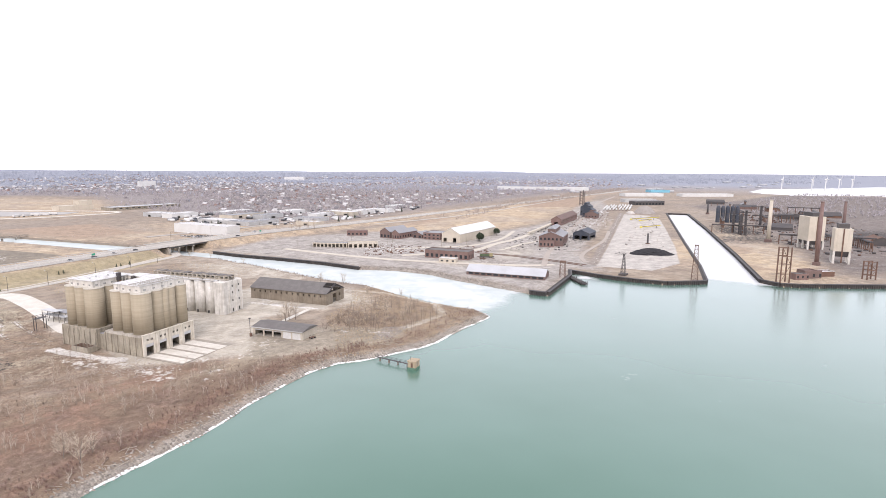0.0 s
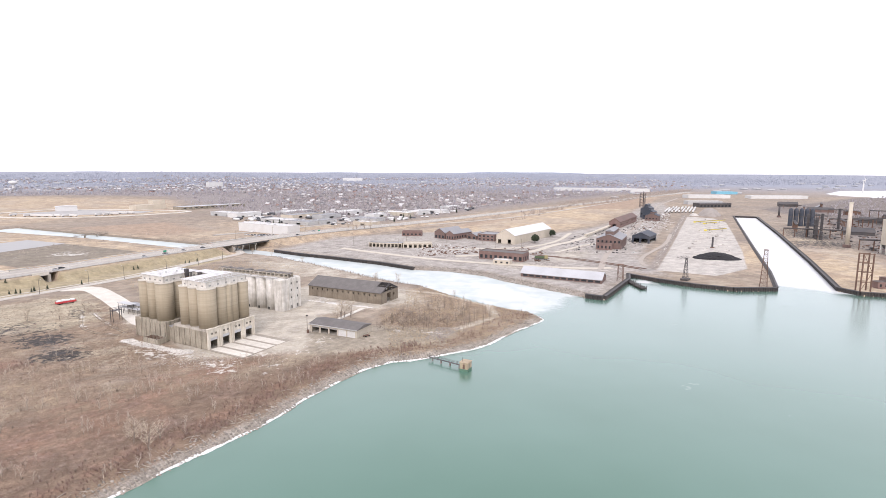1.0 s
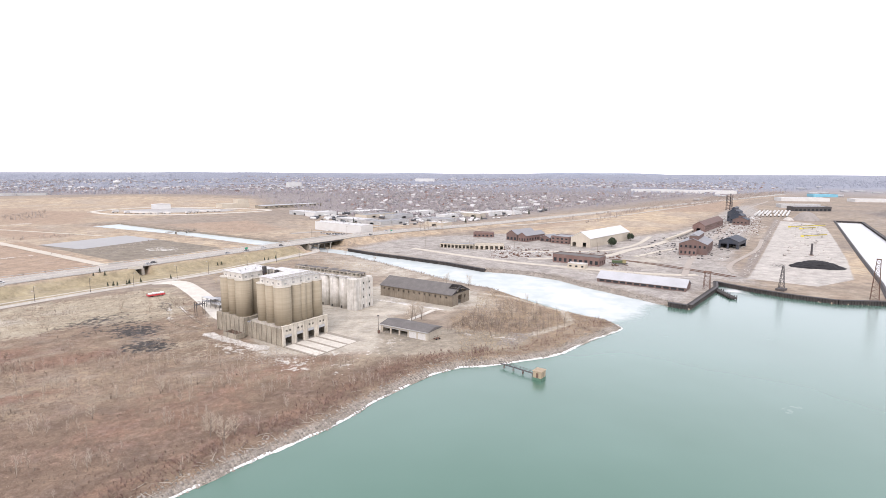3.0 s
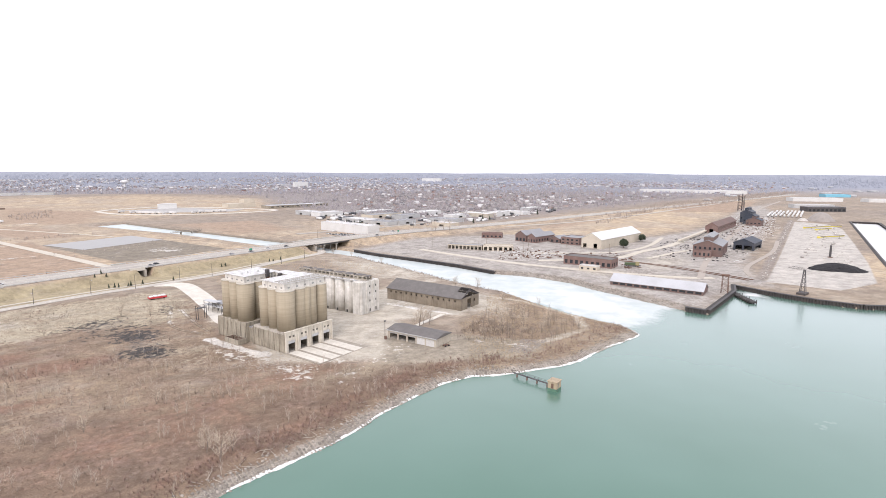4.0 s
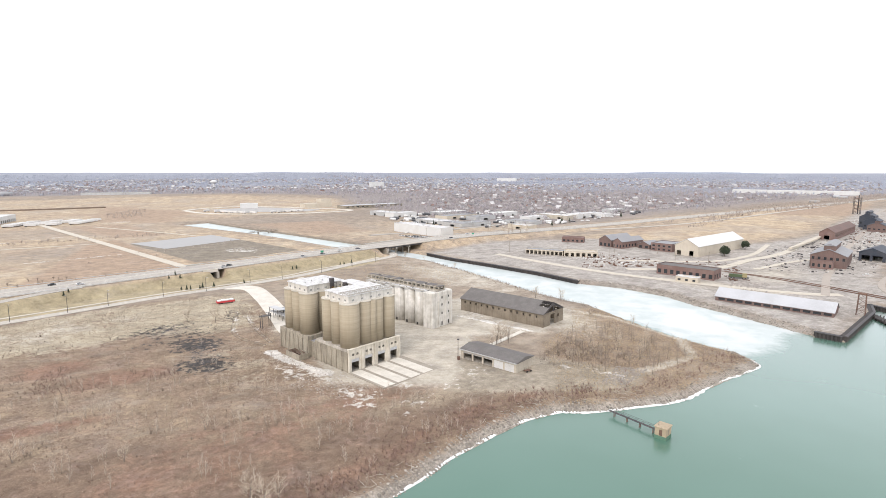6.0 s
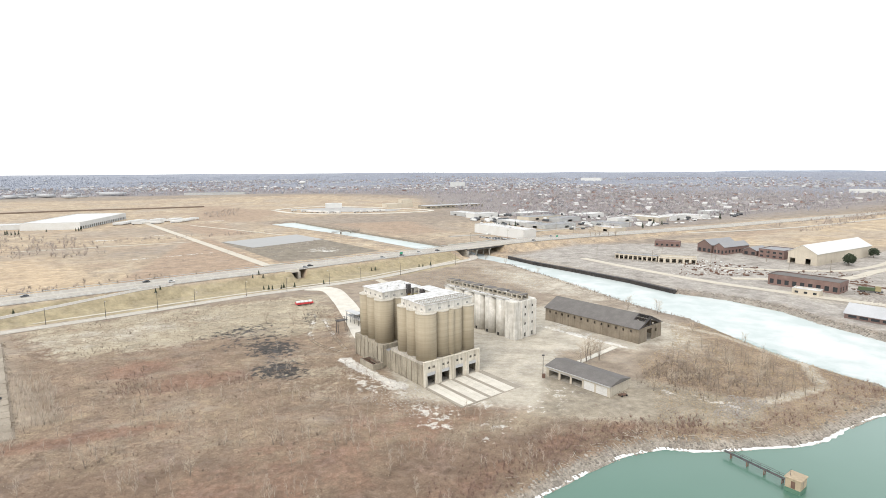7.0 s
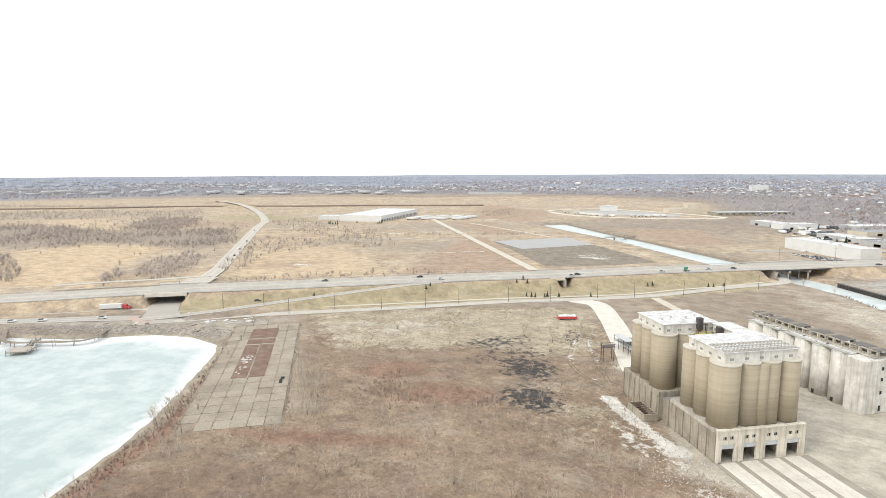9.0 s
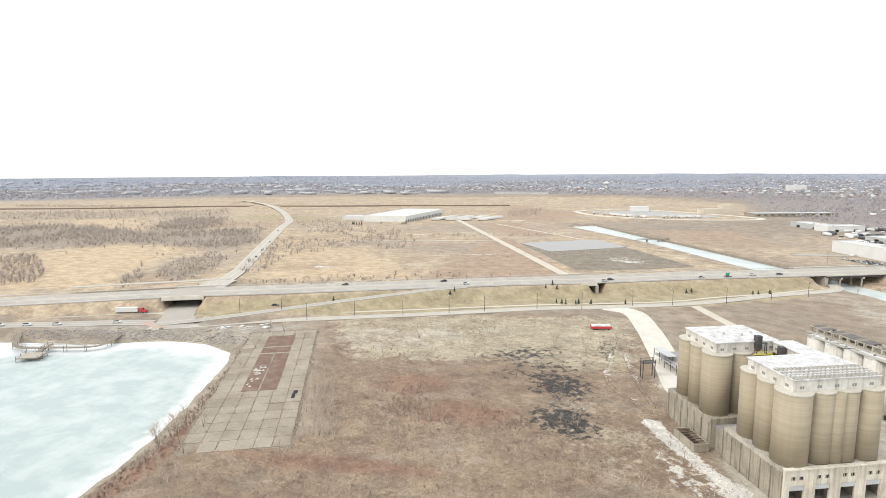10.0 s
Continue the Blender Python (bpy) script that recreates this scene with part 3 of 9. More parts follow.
def crowd(name, moulds, spots, z, sizes, material, label, category, rng, lean=0.0, materials=None, turn=None):
    """ONE mesh of countless small things: moulds are (corners, faces[, slots]) set at the spots with a turn and a size."""
    vs, loops, starts, slots, base, loop_at = [], [], [], [], 0, 0
    pick = rng.integers(0, len(moulds), len(spots))
    for k, mould in enumerate(moulds):
        idx = np.nonzero(pick == k)[0]
        if not len(idx):
            continue
        mv, mf = np.array(mould[0], float), mould[1]
        a = rng.uniform(0, 2 * np.pi, len(idx)) if turn is None else np.asarray(turn)[idx]
        s = np.asarray(sizes)[idx]
        c, sn = np.cos(a), np.sin(a)
        x = (mv[None, :, 0] * c[:, None] - mv[None, :, 1] * sn[:, None]) * s[:, None] + spots[idx, 0][:, None]
        y = (mv[None, :, 0] * sn[:, None] + mv[None, :, 1] * c[:, None]) * s[:, None] + spots[idx, 1][:, None]
        zz = mv[None, :, 2] * s[:, None] + (np.asarray(z)[idx][:, None] if np.ndim(z) else z)
        if lean:
            x = x + mv[None, :, 2] * s[:, None] * rng.uniform(-lean, lean, len(idx))[:, None]
        vs.append(np.stack([x, y, zz], 2).reshape(-1, 3))
        flat = np.concatenate([np.array(f) for f in mf])
        lens = np.array([len(f) for f in mf])
        off = base + np.arange(len(idx)) * len(mv)
        loops.append((flat[None, :] + off[:, None]).ravel())
        st = np.concatenate([[0], np.cumsum(lens)[:-1]])
        starts.append((st[None, :] + (loop_at + np.arange(len(idx)) * len(flat))[:, None]).ravel())
        slots.append(np.tile(np.array(mould[2] if len(mould) > 2 else [0] * len(mf)), len(idx)))
        base += len(mv) * len(idx)
        loop_at += len(flat) * len(idx)
    me = bpy.data.meshes.new(name)
    v = np.vstack(vs)
    me.vertices.add(len(v)), me.vertices.foreach_set("co", v.ravel())
    lp, st = np.concatenate(loops), np.concatenate(starts)
    me.loops.add(len(lp)), me.loops.foreach_set("vertex_index", lp.astype(np.int32))
    me.polygons.add(len(st)), me.polygons.foreach_set("loop_start", st.astype(np.int32))
    for mt in materials or [material]:
        me.materials.append(mt)
    if materials:
        me.polygons.foreach_set("material_index", np.concatenate(slots).astype(np.int32))
    me.update(calc_edges=True)
    me.validate()
    return tagged(new(name, me), label, category, "", "stuff")


def twig_mould(rng, stems, spread, thin, forks=2, up=1.0, sides=3):
    """A bare bush or small tree of height 1: stems that fork."""
    s = Shape()
    for _ in range(stems):
        a, r = rng.uniform(0, 6.283), spread * rng.uniform(0.2, 1)
        h = up * rng.uniform(0.55, 1.0)
        p0 = Vector((0.05 * math.cos(a), 0.05 * math.sin(a), 0))
        p1 = Vector((r * 0.55 * math.cos(a), r * 0.55 * math.sin(a), h * 0.55))
        p2 = Vector((r * math.cos(a + 0.3), r * math.sin(a + 0.3), h))
        s.bar(p0, p1, thin, sides, thin * 0.7), s.spike(p1, p2, thin * 0.7)
        for _ in range(forks):
            b, q = rng.uniform(0, 6.283), p0.lerp(p1, rng.uniform(0.5, 1.0))
            k = rng.uniform(0.2, 0.45)
            s.spike(q, q + Vector((spread * k * math.cos(b), spread * k * math.sin(b), k * 0.8)), thin * 0.6)
    return s.v, [f for f in s.f if len(f) in (3, 4) and max(f) < len(s.v)]


def tree_mould(rng, thin=0.012, limbs=9, twigs=4, width=0.35, low=0.2):
    """A bare tree of height 1: a trunk, limbs and twigs."""
    s = Shape()
    s.bar((0, 0, 0), (0.02, 0.01, 0.45), thin * 2.2, 4, thin * 1.6), s.bar((0.02, 0.01, 0.45), (0, 0.02, 0.9), thin * 1.6, 4, thin * 0.4)
    for i in range(limbs):
        a, z = rng.uniform(0, 6.283), low + (0.8 - low) * (i + rng.uniform(0, 1)) / limbs
        r = width * (1.15 - z * 0.7) * rng.uniform(0.7, 1.1)
        q = Vector((0.01, 0.01, z))
        e = q + Vector((r * math.cos(a), r * math.sin(a), 0.24 * rng.uniform(0.7, 1.2)))
        s.spike(q, e, thin * 1.1)
        for _ in range(twigs):
            b, m = rng.uniform(0, 6.283), q.lerp(e, rng.uniform(0.35, 0.95))
            k = rng.uniform(0.08, 0.17)
            s.spike(m, m + Vector((k * math.cos(b), k * math.sin(b), k * 1.1)), thin * 0.6)
    return s.v, s.f


def puff_mould(rng, count=9, width=0.6, thin=(0.035, 0.075)):
    """A far bare tree of height 1, told by a fan of coarse limbs alone."""
    s = Shape()
    for _ in range(count):
        a, r = rng.uniform(0, 6.283), width * rng.uniform(0.3, 1)
        s.spike((0, 0, rng.uniform(0.0, 0.4)), (r * math.cos(a), r * math.sin(a), rng.uniform(0.35, 1.0)), rng.uniform(*thin))
    return s.v, s.f


def stone_mould(rng, flat=0.65):
    bm = bmesh.new()
    bmesh.ops.create_icosphere(bm, subdivisions=1, radius=0.5)
    v = [(p.co.x * rng.uniform(0.7, 1.25), p.co.y * rng.uniform(0.6, 1.1), p.co.z * flat * rng.uniform(0.7, 1.2)) for p in bm.verts]
    f = [tuple(q.index for q in p.verts) for p in bm.faces]
    bm.free()
    return v, f

# ---- plan of land and water ----
# outline of the lake, the channel, the ship canal; edges from QUAY0 to QUAY1 are vertical walls
LAKE = [(-420, -60), (-240, -20), (-150, 12), (-90, 38), (-48, 65), (-34, 75), (-25, 81), (-9, 91), (-1, 95), (17, 106), (32, 119), (45, 128), (59, 136), (73, 140.5),
        (83, 138), (100, 138.5), (120, 140.5), (143, 152), (162, 160), (175, 166), (176, 180), (169, 193), (162, 211), (158, 228), (154, 250), (151, 274), (142, 288),
        (130, 316), (118, 354), (104, 396), (93, 422), (83, 450), (70, 470), (48, 500), (18, 532), (-97, 693), (-226, 839), (-194, 869), (-80, 716), (36, 561), (64, 520), (86, 488),
        (103, 455), (127, 420), (155, 375), (172, 338), (195, 318), (211, 288), (214, 264), (222, 238), (233, 197), (239, 187), (297, 223), (312, 238), (317, 212), (326, 187), (339, 167),
        (366, 154), (420, 193), (540, 287), (889, 557), (913, 528), (699, 358), (509, 211), (406, 134), (404, 120), (415, 109), (465, 76), (700, -60), (1600, -600), (1600, -4500), (-420, -4500)]
QUAY0, QUAY1 = 50, 68
PILED = (41, 45)
LAGOON = [(-338, 166), (-323, 171), (-306, 178), (-284, 187), (-268, 199), (-250, 209.5), (-233, 212.5), (-217, 210.5), (-208, 206), (-199.5, 195), (-191, 181), (-181.5, 166), (-171.5, 149), (-164, 134.5), (-158.8, 122),
          (-155.5, 112), (-152, 101), (-150, 88), (-154, 70), (-185, 42), (-260, 15), (-420, -30), (-560, 60), (-430, 140)]
LAGOON = [tuple(q) for q in smooth_line(LAGOON + LAGOON[:1], 9)[:-1]]
FARLAKE = [(1980, 997), (1900, 808), (2139, 600), (2700, 350), (4200, 300), (4200, 1100), (2968, 1060), (2686, 1120), (2428, 1180)]
HIGHWAY = [(-900, -150), (-640, 18), (-480, 138), (-390, 200), (-353, 227), (-316, 255), (-260, 294), (-203, 336), (-142, 380), (-99, 408), (-43, 449), (36, 502), (88, 538), (140, 570), (222, 614), (390, 702), (620, 810), (1000, 985), (1700, 1300)]
CROSS = [(-262, 214), (-278, 231), (-296.5, 248), (-306.5, 261.7), (-322, 284)]
UNDER = [(-78, 384), (-104, 424), (-122, 448)]
BRIDGE0, BRIDGE1 = (36, 502), (84, 536)


def road_height(x, y):
    """Height of the highway's crest along its length."""
    return np.interp(x, [-700, -480, -390, -300, 90, 170, 300, 420], [3.2, 4.6, 7.0, 8.6, 8.6, 7.5, 4.5, 3.2])


HWY = smooth_line(HIGHWAY, 6)
SLAB_O, SLAB_T = (-147.5, 134.5), 37.2


RAMP = [(-281, 216), (-266, 230), (-248, 250), (-227, 276), (-205, 302), (-183, 327), (-160, 351)]
BRANCH = [(-309, 279), (-320, 298), (-336, 318), (-362, 349), (-408, 405), (-470, 481), (-549, 578), (-612, 658), (-648, 706), (-742, 796), (-848, 884), (-951, 958), (-1050, 1020), (-1140, 1060)]


def ramp_height(x):
    return np.interp(x, [-281, -262, -175, -150], [2.8, 3.6, 8.9, 9.1])


def branch_height(y):
    return np.interp(y, [292, 318, 352, 640, 780, 960, 1040], [9.06, 6.6, 3.6, 3.3, 4.6, 9.5, 10.0])


def land_height(x, y):
    x, y = np.asarray(x, float), np.asarray(y, float)
    sd, e = inside(LAKE, x, y)
    wob = 0.75 * np.sin(0.31 * x + 1.9 * np.sin(0.17 * y)) + 0.55 * np.sin(0.63 * y + 1.3 * np.sin(0.41 * x))
    quay = (e >= QUAY0) & (e < QUAY1) | (e >= PILED[0]) & (e < PILED[1])
    swell = 0.22 * np.sin(x * 0.045 + 1.3) * np.cos(y * 0.052) + 0.13 * np.sin(x * 0.13 + y * 0.09) + 0.06 * np.sin(x * 0.6 + 1.7 * np.sin(y * 0.4))
    dry = np.clip((-sd - 8) / 40, 0, 1)
    z = LAND + swell * dry * 0.6
    z = np.where(quay, np.interp(-sd, [-2.0, -0.4], [-3.0, LAND - 0.1]), np.interp(-sd + 0.5 * wob, [-9, 0, 3.5, 9], [-3, -0.02, 1.9, LAND])) * (-sd < 9) + z * (-sd >= 9)
    sl, _ = inside(LAGOON, x, y)
    sl = sl + 0.5 * wob
    z = np.where(-sl < 10, np.minimum(z, np.interp(-sl, [-8, 0, 5, 10], [-2.5, -0.02, 1.3, LAND])), z)
    sf, _ = inside(FARLAKE, x, y)
    z = np.where(sf > 0, -2.0, z)
    dh = away(HWY[:, :2], x, y)
    crest = road_height(x, y)
    bank = np.interp(dh, [0, 15.2, 25.5], [1, 1, 0])
    gap = np.minimum(away(CROSS, x, y) / 9.0, away(UNDER, x, y) / 4.2)
    water_gap = np.clip((-sd - 14) / 3, 0, 1)
    bank = bank * np.clip((gap - 1) * 2.5, 0, 1) * np.where(x < 250, water_gap, 1)
    z = np.where(bank > 0, np.maximum(z, LAND + (crest - LAND) * bank), z)
    street = np.clip((away(CROSS, x, y) - 11) / 4, 0, 1)
    for line_, top, half, run in ((RAMP, ramp_height(x), 4.0, 9.0), (BRANCH, branch_height(y), 7.5, 12.0)):
        k = np.interp(away(line_, x, y), [half, half + run], [1, 0]) * street
        z = np.where(k > 0, np.maximum(z, LAND + (top - 0.35 - LAND) * k), z)
    far = np.hypot(x, y)
    # outer ground raised so that its horizon fits the camera's view
    ridge = np.interp(far, [3300, 4000, 4900], [0, 11, 48])
    berm = 7.0 * np.clip(1 - np.abs(np.hypot((x + 330) / 1.7, (y - 1680) / 0.6) - 40) / 330, 0, 1)
    return z + ridge * (1 - 0.17 * np.clip(x / 2000, 0, 1)) + berm


def steps(fine, lo, hi, far_lo, far_hi, grow, cap, mid=None):
    a = [lo]
    d = fine
    while a[0] > far_lo:
        d = min(d * grow, cap)
        a.insert(0, a[0] - d)
    b = list(np.arange(lo + fine, hi, fine))
    d = fine
    if mid:
        b += list(np.arange(hi, mid[0], mid[1]))
        d = mid[1]
    while b[-1] < far_hi:
        d = min(d * grow, cap)
        b.append(b[-1] + d)
    return np.array(a + b)


def sheet(name, xs, ys, zz, material, masks):
    nx, ny = len(xs), len(ys)
    gx, gy = np.meshgrid(xs, ys)
    co = np.stack([gx, gy, zz], 2).reshape(-1, 3)
    i = (np.arange(ny - 1)[:, None] * nx + np.arange(nx - 1)[None, :]).ravel()
    quads = np.stack([i, i + 1, i + nx + 1, i + nx], 1)
    me = bpy.data.meshes.new(name)
    me.vertices.add(len(co)), me.vertices.foreach_set("co", co.ravel())
    me.loops.add(quads.size), me.loops.foreach_set("vertex_index", quads.ravel().astype(np.int32))
    me.polygons.add(len(quads)), me.polygons.foreach_set("loop_start", np.arange(0, quads.size, 4, dtype=np.int32))
    me.materials.append(material)
    for key, val in masks.items():
        me.attributes.new(key, "FLOAT", "POINT").data.foreach_set("value", np.ascontiguousarray(val, np.float32).ravel())
    me.polygons.foreach_set("use_smooth", np.ones(len(quads), bool))
    me.update(calc_edges=True)
    return new(name, me)


def soft(x, y, areas):
    """A mask from outlines (outline, soft edge, weight)."""
    m = np.zeros(np.shape(x))
    for poly, s, k in areas:
        m = np.maximum(m, k * np.clip(0.5 + inside(poly, x, y)[0] / (2 * s), 0, 1))
    return m


def blob(x, y, cx, cy, rx, ry=None, turn=0.0):
    ry = ry or rx
    c, s = math.cos(radians(turn)), math.sin(radians(turn))
    u, v = (x - cx) * c + (y - cy) * s, -(x - cx) * s + (y - cy) * c
    return np.clip(1.25 - np.hypot(u / rx, v / ry) * 0.75, 0, 1)


xs = steps(1.7, -330, 330, -5000, 5000, 1.05, 90, (930, 3.6))
ys = steps(1.7, 62, 520, -2600, 5000, 1.05, 90, (650, 3.6))
GX, GY = np.meshgrid(xs, ys)
shore_d = -inside(LAKE, GX, GY)[0]
lag_d = -inside(LAGOON, GX, GY)[0]
hwy_d = away(HWY[:, :2], GX, GY)
far_r = np.hypot(GX, GY)
FIELD = [(-150, 140), (-120, 165), (-150, 195), (-205, 265), (-130, 318), (-62, 352), (-40, 300), (-24, 235), (-6, 190), (30, 160), (75, 158), (88, 142), (60, 134), (30, 116), (-34, 72), (-150, 10), (-220, 10), (-165, 110)]
POINT = [(72, 140), (100, 139), (143, 152), (176, 166), (172, 190), (160, 222), (148, 262), (132, 262), (120, 232), (92, 205), (86, 180), (80, 160)]
YARD = [(344, 239), (366, 200), (416, 209), (499, 270), (630, 373), (764, 480), (813, 540), (803, 583), (570, 407), (437, 307)]
WESTWOOD = [(-1028, 448), (-971, 512), (-857, 523), (-746, 520), (-839, 601), (-886, 688), (-830, 738), (-715, 645), (-664, 557), (-621, 619), (-503, 510), (-468, 456), (-464, 404), (-502, 426), (-582, 424), (-638, 414), (-631, 391), (-658, 354), (-726, 323)]
NORTH = [(-2000, -300), (-640, 40), (-390, 222), (-316, 272), (-99, 425), (20, 508), (-60, 640), (-230, 860), (-120, 1000), (20, 1010), (20, 1500), (-300, 1650), (-1200, 1500), (-2200, 700)]
LOT = [(-221, 616), (-150, 684), (-98, 617), (-36, 533), (-90, 489), (-120, 474)]
EAST = [(90, 492), (130, 420), (175, 340), (214, 290), (225, 240), (240, 190), (300, 226), (320, 240), (330, 215), (380, 290), (900, 700), (1100, 900), (1300, 1010), (1000, 860), (640, 585), (530, 515), (405, 470), (290, 560), (170, 560)]
SOUTHPLANT = [(404, 118), (510, 214), (700, 360), (915, 530), (1100, 700), (2000, 900), (2100, 500), (1600, -500), (700, -50), (470, 70)]
ORANGE = [(276, 572), (405, 480), (529, 528), (640, 600), (1045, 900), (1279, 1079), (1000, 1035), (700, 840), (450, 680)]
TOWN = [(150, 860), (230, 700), (320, 720), (700, 930), (1300, 1230), (2600, 1700), (4600, 1500), (4000, 2600), (3000, 4000), (0, 4900), (-3500, 3600), (-4800, 1500), (-4800, 500), (-2300, 500), (-1800, 1150), (-1300, 1750), (-500, 1850), (0, 1600), (60, 1150)]
STRIP = [(-278, 232), (-80, 356), (-28, 388), (30, 440), (48, 470), (30, 482), (-90, 396), (-200, 320), (-290, 250)]
YARD2 = [(-8, 176), (28, 166), (62, 162), (76, 168), (56, 200), (64, 222), (100, 222), (120, 236), (128, 268), (96, 300), (60, 300), (30, 300), (-8, 300), (-30, 270), (-34, 250), (-12, 236)]
